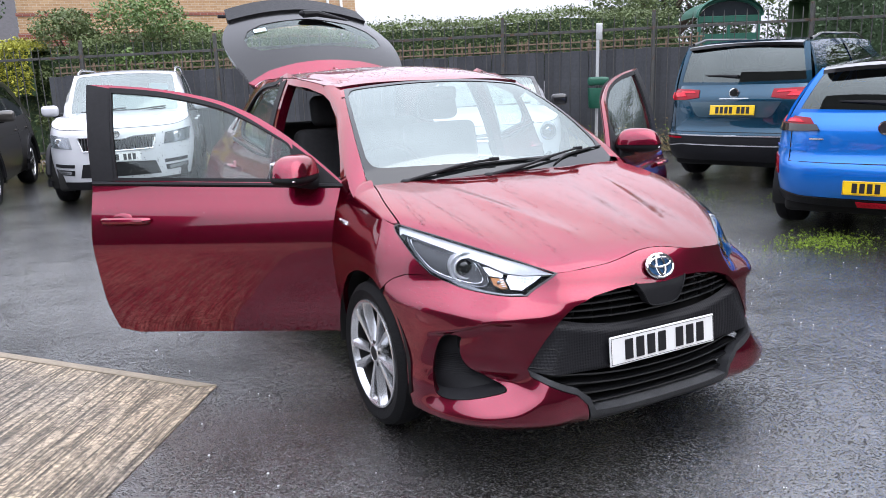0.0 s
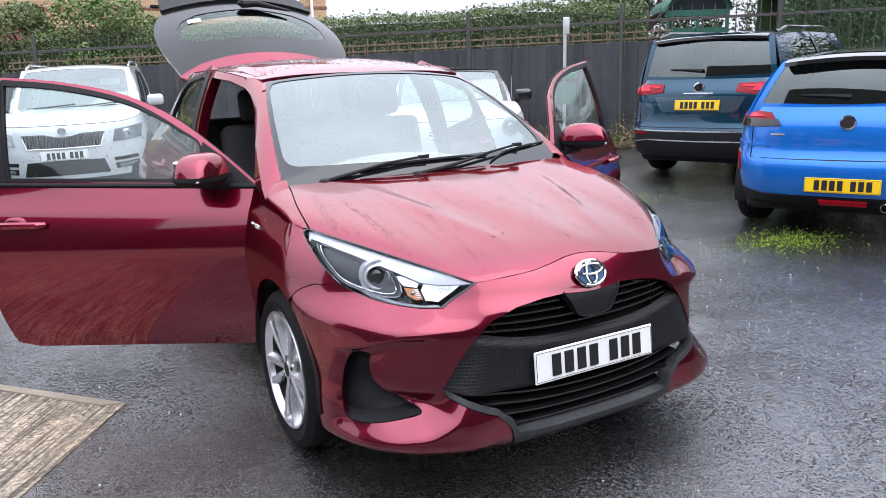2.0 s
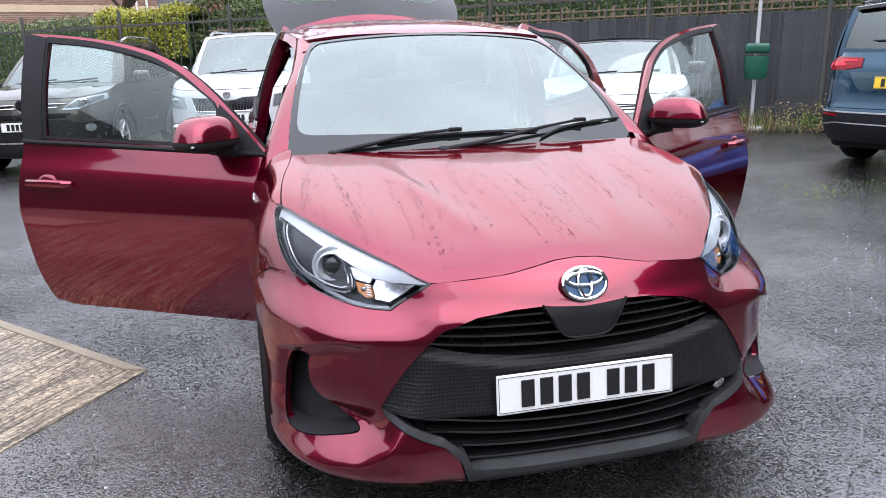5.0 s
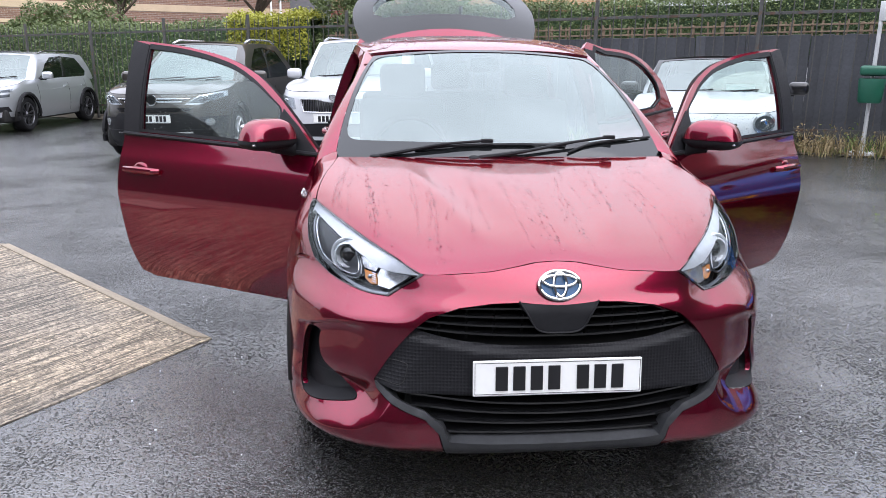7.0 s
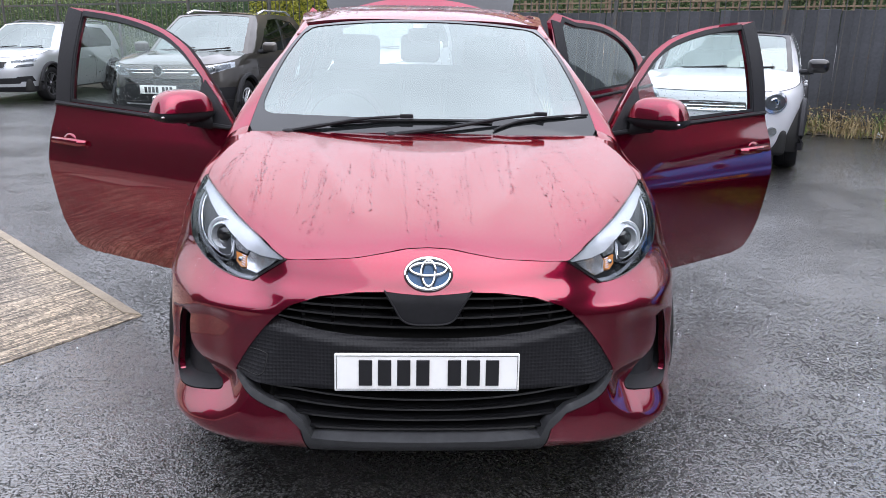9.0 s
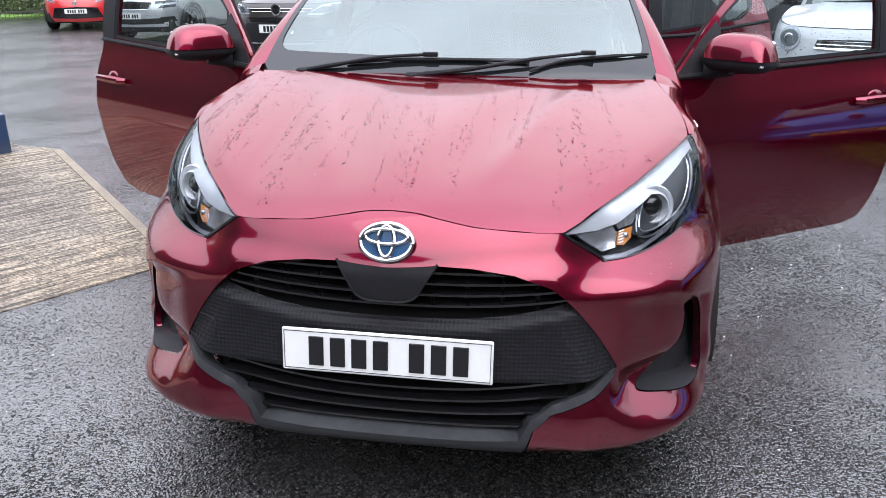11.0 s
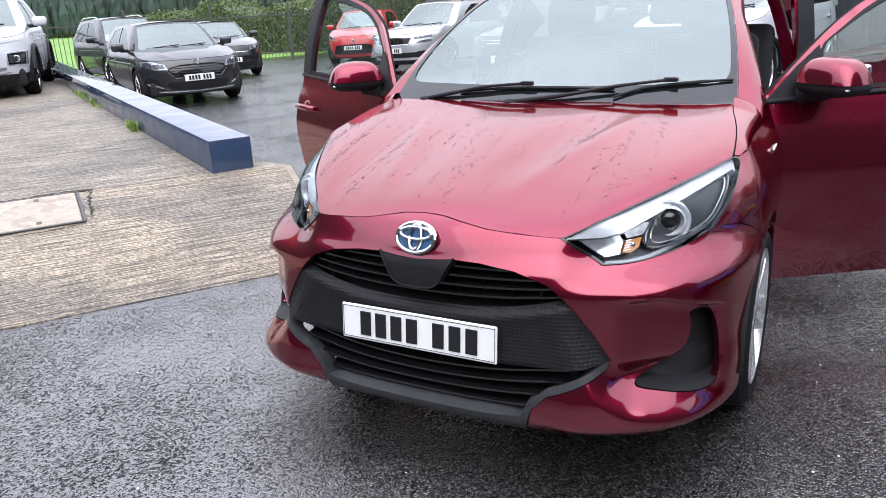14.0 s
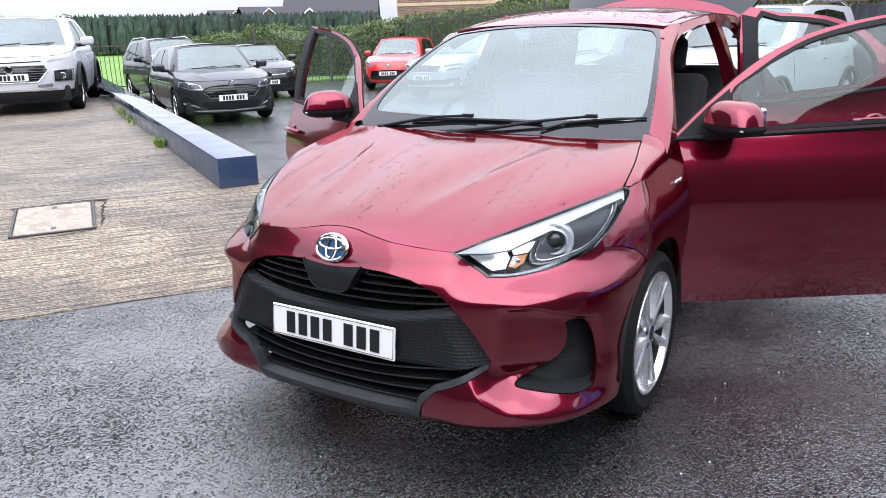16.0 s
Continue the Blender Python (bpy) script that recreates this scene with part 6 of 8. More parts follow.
pillar_mid, pillar_rim = between(0.45, 0.012), between(0.78, 0.009)
for fx in (lambda v: v, flip):
    part("pillar", *fx(strips(pillar_in, pillar_mid, pillar_rim, pillar_out)), "red", hatch, sharp=60)

# body side with door openings
DOOR_F = [(1.142, 0.955), (1.138, 0.80), (1.142, 0.55), (1.128, 0.33), (1.15, 0.292), (1.24, 0.272), (2.19, 0.272), (2.275, 0.296), (2.300, 0.45), (2.320, 0.75), (2.326, 0.990)]
FRAME_F = [(1.142, 0.955), (1.30, 1.084), (1.5, 1.221), (1.7, 1.318), (1.85, 1.366), (2.05, 1.405), (2.25, 1.426), (2.378, 1.433), (2.326, 0.990)]
GLASS_F = [(1.40, 0.987), (1.405, 1.120), (1.5, 1.188), (1.7, 1.291), (1.85, 1.340), (2.05, 1.381), (2.262, 1.403), (2.218, 1.010)]
DOOR_R = [(2.336, 0.990), (2.330, 0.75), (2.310, 0.45), (2.300, 0.29), (2.37, 0.262), (2.80, 0.262), (2.89, 0.30), (2.95, 0.40), (3.01, 0.53), (3.11, 0.635), (3.20, 0.73), (3.245, 0.87), (3.235, 1.04)]
FRAME_R = [(2.336, 0.990), (2.390, 1.432), (2.6, 1.432), (2.85, 1.412), (3.05, 1.345), (3.18, 1.235), (3.235, 1.04)]
GLASS_R = [(2.432, 1.018), (2.470, 1.400), (2.6, 1.402), (2.84, 1.380), (3.01, 1.312), (3.105, 1.21), (3.10, 1.115), (3.0, 1.065)]
hole_f = [(1.20, 0.29), (2.23, 0.29), (2.265, 0.45), (2.285, 0.95), (2.335, 1.400), (2.05, 1.380), (1.85, 1.345), (1.7, 1.298), (1.5, 1.200), (1.30, 1.060), (1.19, 0.955)]
hole_r = [(2.36, 0.29), (2.78, 0.29), (2.92, 0.44), (3.08, 0.66), (3.18, 0.76), (3.205, 1.03), (3.15, 1.22), (3.03, 1.318), (2.84, 1.382), (2.6, 1.402), (2.43, 1.402), (2.37, 0.96)]
side_outline = ([(1.11, 0.20), (1.20, 0.185), (2.90, 0.185)] + [p for p in arch_r[::-1] if p[1] > 0.32] + [(3.75, 0.30), (3.80, 0.60), (3.78, 0.95), (3.62, 1.12), (3.42, 1.33), (3.35, 1.368), (3.2, 1.394), (2.8, 1.429), (2.35, 1.437), (2.1, 1.419), (1.93, 1.398)]
                + [p for p in door_front[::-1][1:]] + [(1.125, 0.80), (1.125, 0.5)])
qwin = [(3.29, 1.10), (3.27, 1.18), (3.20, 1.28), (3.27, 1.27), (3.43, 1.14), (3.45, 1.09)]
side_vf = trimmed(side_outline, [hole_f, hole_r, qwin[::-1]], flank, 0.05, (1, 1), 0.05)
for fx in (lambda v: v, flip):
    bs_ob = part("body_side", *fx(side_vf), "red", hatch, sharp=45)
    part("quarter_window", *fx(trimmed(qwin[::-1], [], flank, 0.05, (1, 1), 0.0, False, -0.006)), "tint_glass", bs_ob)
    sl = trimmed([(1.12, 0.262), (2.88, 0.262), (2.86, 0.20), (1.12, 0.195)][::-1], [], flank, 0.05, (1, 1), 0.03, False, 0.004)
    part("sill", *fx(sl), "red", bs_ob)
    arch = lathe([(0.356, 0.01), (0.352, -0.22), (0.06, -0.23)], 30, arc=(-0.15, math.pi + 0.15))
    part("arch_liner", *fx(turned(arch, Matrix.Translation((0.85, AX_R, WR + 0.005)))), "dark", bs_ob)
part("tail_panel", *trimmed([(2.2, 0.28), (3, 0.28), (3, 0.66), (2.2, 0.66)], [], hull, 0.05, SC, 0.02, True), "red", hatch)


# roof
rc = curve((1.70, 1.406), (1.78, 1.428), (1.9, 1.449), (2.1, 1.470), (2.4, 1.486), (2.9, 1.482), (3.37, 1.438))


def roof_skin(x, y):
    e = rail_x(y)
    j = min(1.0, abs(x) / e)
    return (x, y, rail_z(y) + (rc(y) - rail_z(y)) * (1 - j ** 2.6) - 0.012 * math.exp(-((j - 0.88) / 0.035) ** 2) * (1 if y > 1.86 else 0))


ro = [(scr_t(s)[0], scr_t(s)[1]) for s in np.linspace(0, 1, 10)] + [(rail_x(y) * 1.0, y) for y in np.linspace(1.86, 3.36, 16)] + [(0.3, 3.385), (0, 3.39)]
part("roof", *trimmed(ro, [], roof_skin, 0.03, (1, 1), 0.02, True), "red", hatch, sharp=60)
part("antenna", [(-0.02, 3.10, 1.45), (0.02, 3.10, 1.45), (0.02, 3.30, 1.43), (-0.02, 3.30, 1.43), (0.004, 3.27, 1.505), (-0.004, 3.27, 1.505)], [(0, 1, 4, 5), (1, 2, 4), (2, 3, 5, 4), (3, 0, 5)], "red", hatch)


# doors
def hinge_turn(px, py, ang):
    return Matrix.Translation((px, py, 0)) @ pose(0, 0, 0, 0, 0, -ang) @ Matrix.Translation((-px, -py, 0))


def inner_flank(y, z):
    x, yy, zz = flank(y, z)
    return (x - 0.075 + 0.025 * math.exp(-((z - 0.62) / 0.09) ** 2), yy, zz)


def back_faces(vf):
    return vf[0], [tuple(reversed(f)) for f in vf[1]]


def car_door(which, fx, ang):
    """One open door with frame, glass, handle and trim; the front ones carry the mirror."""
    lower, framep, glassp = (DOOR_F, FRAME_F, GLASS_F) if which == "front" else (DOOR_R, FRAME_R, GLASS_R)
    m = hinge_turn(0.80, 1.18, ang) if which == "front" else hinge_turn(0.80, 2.34, ang)
    out = lambda vf: fx(turned(vf, m))
    sk = trimmed(lower, [], flank, 0.03, (1, 1), 0.055)
    d = part(which + "_door", *out(sk), "red", hatch, "open dark red door" if ang else "closed dark red door", sharp=45)
    inn = [(y * 0.97 + 0.03 * (1.71 if which == "front" else 2.72), z * 0.96 + 0.04 * 0.6) for y, z in lower]
    part("door_trim", *out(back_faces(trimmed(inn, [], inner_flank, 0.05, (1, 1), 0.0))), "trim_grey", d, "dark inner door trim")
    part("door_inner", *out(back_faces(trimmed(lower, [], lambda y, z: (flank(y, z)[0] - 0.052, y, z), 0.08))), "red", d)
    cy_ = 1.85 if which == "front" else 2.75
    fo = smooth_line(framep[:-1], 3) + [framep[-1]]
    hole = smooth_line(glassp[:-1], 3) + [glassp[-1]]
    if which == "front":
        bp = [(2.221, 1.000), (2.324, 0.994), (2.376, 1.433), (2.266, 1.412)]
        sail = [(1.165, 0.962), (1.397, 0.978), (1.402, 1.140), (1.30, 1.072)]
        extra = [("pillar_trim", bp), ("mirror_sail", sail)]
    else:
        extra = [("pillar_trim", [(2.340, 0.996), (2.430, 1.004), (2.468, 1.410), (2.392, 1.427)])]
    part("window_frame", *out(trimmed(fo[::-1], [hole], flank, 0.03, (1, 1), 0.03)), "red", d)
    part("window_frame_inside", *out(back_faces(trimmed([(cy_ + (y - cy_) * 0.985, 1.15 + (z - 1.15) * 0.97) for y, z in fo][::-1], [hole], lambda y, z: (flank(y, z)[0] - 0.029, y, z), 0.04))), "plastic", d, "black inner frame")
    seal = trimmed([(cy_ + (y - cy_) * 1.010, 1.15 + (z - 1.15) * 1.058) for y, z in hole][::-1], [[(y * 0.982 + 0.018 * (1.85 if which == "front" else 2.7), z * 0.962 + 0.038 * 1.15) for y, z in hole]], flank, 0.02, (1, 1), 0.012, False, 0.0015)
    part("window_seal", *out(seal), "plastic", d, "black rubber seal")
    part("door_glass", *out(trimmed(hole[::-1], [], lambda y, z: (flank(y, z)[0] - 0.012, y, z), 0.05)), "glass", d)
    for nm, pts in extra:
        part(nm, *out(trimmed(pts, [], flank, 0.03, (1, 1), 0.01, False, 0.004)), "plastic", d, "matt black trim")
    y0, y1 = (1.15, 2.32) if which == "front" else (2.345, 3.22)
    belt = [tuple(np.array(flank(y, (0.960 + 0.032 * (y - 1.15) / 1.17) if which == "front" else (0.996 + 0.05 * max(0, y - 2.6) / 0.6))) + np.array((0.005, 0, 0))) for y in np.linspace(y0, y1, 14)]
    part("belt_seal", *out(tube(belt, 0.010, 6)), "plastic", d)
    # handle with its recess
    hy, hz = (2.165, 0.825) if which == "front" else (3.06, 0.88)
    hx = flank(hy, hz)[0]
    cup = ellipsoid((hx - 0.012, hy + 0.01, hz - 0.006), (0.016, 0.062, 0.042), 20, 10)
    part("handle_cup", *out(cup), "red", d)
    bar = tube([(hx + 0.006, hy - 0.12, hz + 0.002), (hx + 0.026, hy - 0.095, hz + 0.003), (hx + 0.030, hy, hz + 0.004), (hx + 0.026, hy + 0.085, hz + 0.003), (hx + 0.004, hy + 0.105, hz + 0.002)], [0.012, 0.016, 0.017, 0.016, 0.011], 10)
    part("door_handle", *out(bar), "red", d)
    if which == "front":
        cx, cy, cz = 0.880, 1.352, 1.046
        tilt = Matrix.Translation((cx, cy, cz)) @ pose(0, 0, 0, 0, 0, 14) @ Matrix.Translation((-cx, -cy, -cz))
        def tapered(vf):
            """Wide and flat below, drawn in towards the top."""
            k = lambda v: max(0.0, v[2] - cz + 0.035) / 0.1
            return [(cx + (v[0] - cx) * (1.03 - 0.30 * k(v)), cy + (v[1] - cy) * (1.0 - 0.22 * k(v)), v[2]) for v in vf[0]], vf[1]
        shell_m = turned(tapered(ellipsoid((cx, cy, cz), (0.130, 0.086, 0.066), 32, 20, 0.64)), tilt)
        cap = ([v for v in shell_m[0]], [f for f in shell_m[1] if sum(shell_m[0][i][2] for i in f) / len(f) > cz - 0.024])
        base = turned(tapered(ellipsoid((cx, cy + 0.004, cz - 0.008), (0.129, 0.084, 0.060), 32, 20, 0.66)), tilt)
        part("mirror_cap", *out(cap), "red", d, "red mirror cap")
        part("mirror_housing", *out(base), "plastic", d)
        part("mirror_lamp", *out(turned(rounded_box((cx + 0.075, cy - 0.030, cz - 0.036), (0.042, 0.026, 0.004), 0.003), tilt)), "satin", d)
        part("mirror_arm", *out(joined(tube([(0.775, 1.30, 0.985), (0.80, 1.32, 0.985), (0.86, 1.345, 0.992)], [0.045, 0.036, 0.03], 10))), "plastic", d)
        part("mirror_glass", *out(turned(rounded_box((cx + 0.012, cy + 0.062, cz - 0.004), (0.080, 0.012, 0.044), 0.01), tilt)), "chrome", d)
    return d


for fx, a_front, a_rear in ((lambda v: v, 55.5, 52), (flip, 58, 0)):
    car_door("front", fx, a_front)
    car_door("rear", fx, a_rear)

# wheels
hw_m = (*wheel_parts(WR, 0.19, 0.226, 10, None, "fan"), WR)
for sx in (1, -1):
    add_wheel(hatch, hw_m, sx * 0.762, AX_F, "alloy", 0)
    add_wheel(hatch, hw_m, sx * 0.765, AX_R, "alloy", 0)
part("underbody", *rounded_box((0, 1.95, 0.235), (0.70, 1.55, 0.06), 0.03), "dark", hatch)
part("engine_bay", *rounded_box((0, 0.66, 0.52), (0.48, 0.40, 0.22), 0.05), "dark", hatch)

# cabin
part("cabin_floor", *rounded_box((0, 2.3, 0.30), (0.76, 1.15, 0.03), 0.01), "cloth", hatch)
part("dashboard", *joined(rounded_box((0, 1.36, 0.86), (0.70, 0.22, 0.10), 0.06), rounded_box((0, 1.25, 0.70), (0.72, 0.10, 0.30), 0.03)), "trim_grey", hatch)
part("centre_console", *rounded_box((0, 1.75, 0.50), (0.11, 0.45, 0.16), 0.04), "trim_grey", hatch)
for sx in (-1, 1):
    part("front_seat", *seat_mesh((sx * 0.36, 2.02, 0.52)), "cloth", hatch, "dark cloth front seat")
part("rear_seat", *seat_mesh((0, 2.85, 0.52), 0.60), "cloth", hatch, "dark cloth rear bench")
wheel_m = Matrix.Translation((-0.36, 1.56, 0.92)) @ pose(0, 0, 0, 68)
ringp = [(0.18 * math.cos(t), 0.18 * math.sin(t), 0) for t in np.linspace(0, 2 * math.pi, 36, endpoint=False)]
part("steering_wheel", *turned(joined(tube(ringp, 0.015, 8, True), rounded_box((0, 0, 0), (0.16, 0.025, 0.012), 0.01), rounded_box((0, -0.06, 0), (0.03, 0.09, 0.012), 0.01)), wheel_m), "plastic", hatch)

# wipers
def over_screen(s, t, h):
    p = screen(abs(s), t)
    return (math.copysign(p[0], s), p[1] - 0.6 * h, p[2] + 0.8 * h)


for arm, blade in ((((-0.74, -0.035, 0.008), (-0.56, 0.0, 0.018), (-0.34, 0.04, 0.027), (-0.10, 0.064, 0.028)), ((-0.52, 0.018, 0.010), (-0.28, 0.046, 0.012), (-0.06, 0.056, 0.012), (0.16, 0.057, 0.012), (0.38, 0.048, 0.010))),
                   (((-0.18, -0.032, 0.008), (0.10, 0.0, 0.018), (0.40, 0.048, 0.027), (0.66, 0.082, 0.028)), ((0.38, -0.002, 0.012), (0.52, 0.050, 0.012), (0.68, 0.074, 0.012), (0.82, 0.088, 0.012), (0.95, 0.099, 0.010)))):
    w = part("wiper", *joined(tube(smooth_line([over_screen(*p) for p in arm], 6), [0.0085] * 7 + [0.007] * 6 + [0.0055] * 6, 8), ellipsoid(over_screen(*arm[0]), (0.024, 0.02, 0.012)), rounded_box(over_screen(*arm[-1]), (0.026, 0.009, 0.008), 0.004)), "plastic", hatch, "black wiper")
    part("wiper_blade", *tube(smooth_line([over_screen(*p) for p in blade], 6), [0.004] + [0.005] * 5 + [0.0068] * 13 + [0.005] * 5 + [0.004], 6), "plastic", w)

# raised tailgate: out along r from its hinge above the rear edge of the roof
gw = curve((0.0, 0.575), (0.15, 0.61), (0.35, 0.655), (0.5, 0.665), (0.65, 0.635), (0.76, 0.58), (0.80, 0.55))


def gate(x, r):
    k = (abs(x) / 0.62) ** 2
    b = 0.035 * math.sin(min(1, r / 0.8) * math.pi)
    return (x, 3.24 + 0.86 * r - b * 0.5 + 0.05 * k, 1.450 + 0.59 * r + b - 0.095 * k - 0.03 * max(0, r - 0.80) / 0.2)


go = [(0, 0.0), (gw(0) * 0.97, 0.02)] + [(gw(r), r) for r in np.linspace(0.06, 0.80, 16)] + [(0.545, 0.81), (0, 0.83)]
gl = [(0, 0.30), (0.28, 0.305), (0.44, 0.33), (0.515, 0.40), (0.520, 0.50), (0.47, 0.60), (0.35, 0.66), (0, 0.69)]
tg = part("tailgate", *trimmed(go + gl[::-1], [], gate, 0.035, (1, 1), 0.05, True), "gate_black", hatch, "raised tailgate with black surround", sharp=50)
part("tailgate_foot", *trimmed([(0, 0.825), (0.55, 0.805), (0.555, 0.86), (0.535, 1.0), (0.3, 1.025), (0, 1.035)], [], gate, 0.035, (1, 1), 0.06, True, 0.02), "plastic", tg, "dark lower panel of the tailgate")
part("tailgate_strip", *trimmed([(0, 0.004), (0.56, 0.01), (0.605, 0.06), (0.45, 0.115), (0.25, 0.135), (0, 0.14)], [], gate, 0.03, (1, 1), 0.02, True, 0.006), "red", tg, "red roof spoiler")
part("tailgate_glass", *trimmed([(0, 0.30)] + gl[1:-1] + [(0, 0.69)], [], gate, 0.05, (1, 1), 0.0, True, -0.004), "gate_glass", tg)
part("sticker", *grid(lambda x, r: tuple(np.array(gate(x, r)) + np.array((0, -0.004, 0.004))), list(np.linspace(-0.43, -0.34, 4)), list(np.linspace(0.55, 0.60, 3))), "card", tg, "small pale window sticker")
up = np.array((0, -0.02, 0.03))
part("rear_wiper", *joined(tube([tuple(np.array(gate(-0.02, 0.70)) + up), tuple(np.array(gate(0.10, 0.72)) + up), tuple(np.array(gate(0.33, 0.66)) + up)], [0.030, 0.024, 0.007], 8), ellipsoid(tuple(np.array(gate(0.0, 0.71)) + up), (0.05, 0.025, 0.025))), "plastic", tg)
for sx in (-1, 1):
    lo_, hi_ = Vector((sx * 0.53, 3.36, 1.30)), Vector((sx * 0.56, *gate(0.56, 0.42)[1:])) - Vector((0, -0.02, 0.05))
    part("gas_strut", *joined(tube([tuple(lo_), tuple(lo_.lerp(hi_, 0.55))], 0.012, 8), tube([tuple(lo_.lerp(hi_, 0.5)), tuple(hi_)], 0.006, 8)), "plastic", tg, "slim black gas strut")
part("gate_latch", *rounded_box((-0.58, 4.05, 1.90), (0.03, 0.02, 0.012), 0.006), "plastic", tg)


# ---- the parked cars, each from its sizes and lamps ----
suv = dict(L=4.22, W=1.79, H=1.66, hood_front=0.92, cowl=1.06, belt=1.06, R=0.335, axle=0.86, base=2.58, cowl_y=1.12, header_y=1.78, roof_end=3.95, paint="white")
parked_car("small_suv", "white compact suv parked nose out by the fence", stand(-1.02, 8.15, -13), dict(suv, hood_front=0.95, cowl=1.10, belt=1.09, H=1.69, cladding=0.09, rails="satin", roof_w=0.76, plate_front=0.605, lamp_in="lamp_clear", bars=("v", 13, "dark_alloy"), grille_frame="satin", card=(0.45, 0.8, 0.55, 0.72), front=(
    ("grille", [(0, 0.685), (0.40, 0.69), (0.455, 0.855), (0.20, 0.850), (0.10, 0.825), (0, 0.815)], "gloss_black", 0.004, "black barred grille"),
    ("headlight", [(0.53, 0.725), (0.82, 0.745), (0.84, 0.905), (0.56, 0.865)], "lamp_clear", 0.008, "squarish clear headlight"),
    ("lower_grille", [(0, 0.37), (0.47, 0.37), (0.42, 0.535), (0, 0.545)], "plastic", 0.004, "black lower grille"),
    ("bumper_vent", [(0.53, 0.495), (0.78, 0.505), (0.78, 0.545), (0.52, 0.535)], "plastic", 0.006, "black bumper vent"),
    ("fog_lamp_recess", [(0.54, 0.40), (0.78, 0.415), (0.78, 0.478), (0.53, 0.465)], "plastic", 0.006, "black lamp recess"),
    ("fog_lamp", [(0.57, 0.415), (0.76, 0.428), (0.76, 0.468), (0.57, 0.455)], "lamp_clear", 0.012, "fog lamp")),
    badges=(("round", 0.885, 0.045, "satin", False),)))
parked_car("large_suv", "bronze grey suv parked nose out", stand(-3.45, 8.6, -10), dict(suv, L=4.57, W=1.845, H=1.67, base=2.66, R=0.345, paint="bronze", cladding=0.22, rails="satin", plate_front=0.60, header_y=1.95, bars=("h", 2, "chrome"), front=(
    ("dark_bumper", [(0, 0.28), (0.80, 0.30), (0.88, 0.38), (0.88, 0.62), (0.56, 0.62), (0.50, 0.67), (0, 0.67)], "plastic", 0.003, "black lower bumper"),
    ("chrome_lip", [(0, 0.395), (0.52, 0.405), (0.52, 0.425), (0, 0.415)], "chrome", 0.012, "chrome lip"),
    ("grille", [(0, 0.80), (0.40, 0.82), (0.55, 0.88), (0, 0.86)], "gloss_black", 0.004, "slim black grille"),
    ("headlight", [(0.43, 0.78), (0.62, 0.78), (0.86, 0.88), (0.85, 0.95), (0.60, 0.90)], "lamp_clear", 0.008, "swept headlight"),
    ("lower_grille", [(0, 0.68), (0.48, 0.69), (0.54, 0.74), (0, 0.75)], "gloss_black", 0.006, "slim black lower grille"),
    ("fog_lamp", [(0.71 + 0.05 * math.cos(t), 0.55 + 0.05 * math.sin(t)) for t in np.linspace(0, 6.283, 15)[:-1]], "lamp_clear", 0.014, "round fog lamp")),
    badges=(("round", 0.845, 0.075, "black_paint", False),)))
parked_car("crossover", "silver crossover with dark alloy wheels and roof rails", stand(-8.25, 13.25, -6), dict(suv, L=4.24, W=1.79, H=1.56, paint="silver", hood_front=0.86, cowl=1.0, belt=1.0, rim="dark_alloy", rails="black_paint", cladding=0.08, plate_front=0.52, bars=("v", 12, "gloss_black"), grille_frame="satin", front=(
    ("lower_lamp", [(0.56, 0.665), (0.80, 0.69), (0.80, 0.74), (0.62, 0.72)], "bezel_dark", 0.010, "lower lamp"),
    ("bumper_vent", [(0.50, 0.40), (0.80, 0.41), (0.78, 0.51), (0.60, 0.50)], "plastic", 0.006, "black vent"),
    ("grille", [(0, 0.64), (0.40, 0.65), (0.46, 0.78), (0, 0.80)], "gloss_black", 0.004, "black grille"),
    ("headlight", [(0.50, 0.74), (0.82, 0.78), (0.82, 0.84), (0.50, 0.80)], "lamp_clear", 0.008, "slim headlight"),
    ("lower_grille", [(0, 0.36), (0.62, 0.37), (0.70, 0.48), (0, 0.47)], "plastic", 0.004, "black lower grille"))))
parked_car("compact_hatchback", "white compact hatchback with round headlights and dark roof", stand(2.9, 5.6, -27), dict(suv, L=3.82, W=1.727, H=1.41, paint="white", roof_paint="black_paint", mirror="black_paint", hood_front=0.80, cowl=0.96, belt=0.94, R=0.31, axle=0.72, base=2.495, cowl_y=1.05, header_y=1.50, roof_end=3.6, roof_w=0.74, black_pillars=True, card=(0.25, 0.7, 0.10, 0.30), bars=("h", 3, "chrome"), grille_frame="chrome", cladding=0.05, front=(
    ("headlight", [(0.60 + 0.105 * math.cos(t), 0.70 + 0.105 * math.sin(t)) for t in np.linspace(0, 6.283, 21)[:-1]], "lamp_clear", 0.012, "round chrome headlight"),
    ("grille", [(0, 0.62), (0.36, 0.63), (0.34, 0.70), (0, 0.71)], "gloss_black", 0.004, "slim grille"),
    ("lower_grille", [(0, 0.30), (0.40, 0.32), (0.42, 0.45), (0, 0.46)], "plastic", 0.004, "black lower grille"),
    ("fog_lamp", [(0.60 + 0.045 * math.cos(t), 0.42 + 0.045 * math.sin(t)) for t in np.linspace(0, 6.283, 15)[:-1]], "lamp_clear", 0.01, "round fog lamp"))))


def rear_at(x, y, rz, L):
    """The pose of a car whose tail stands at (x, y)."""
    d = Vector((-math.sin(radians(rz)), math.cos(radians(rz))))
    return stand(x - d.x * L, y - d.y * L, rz)


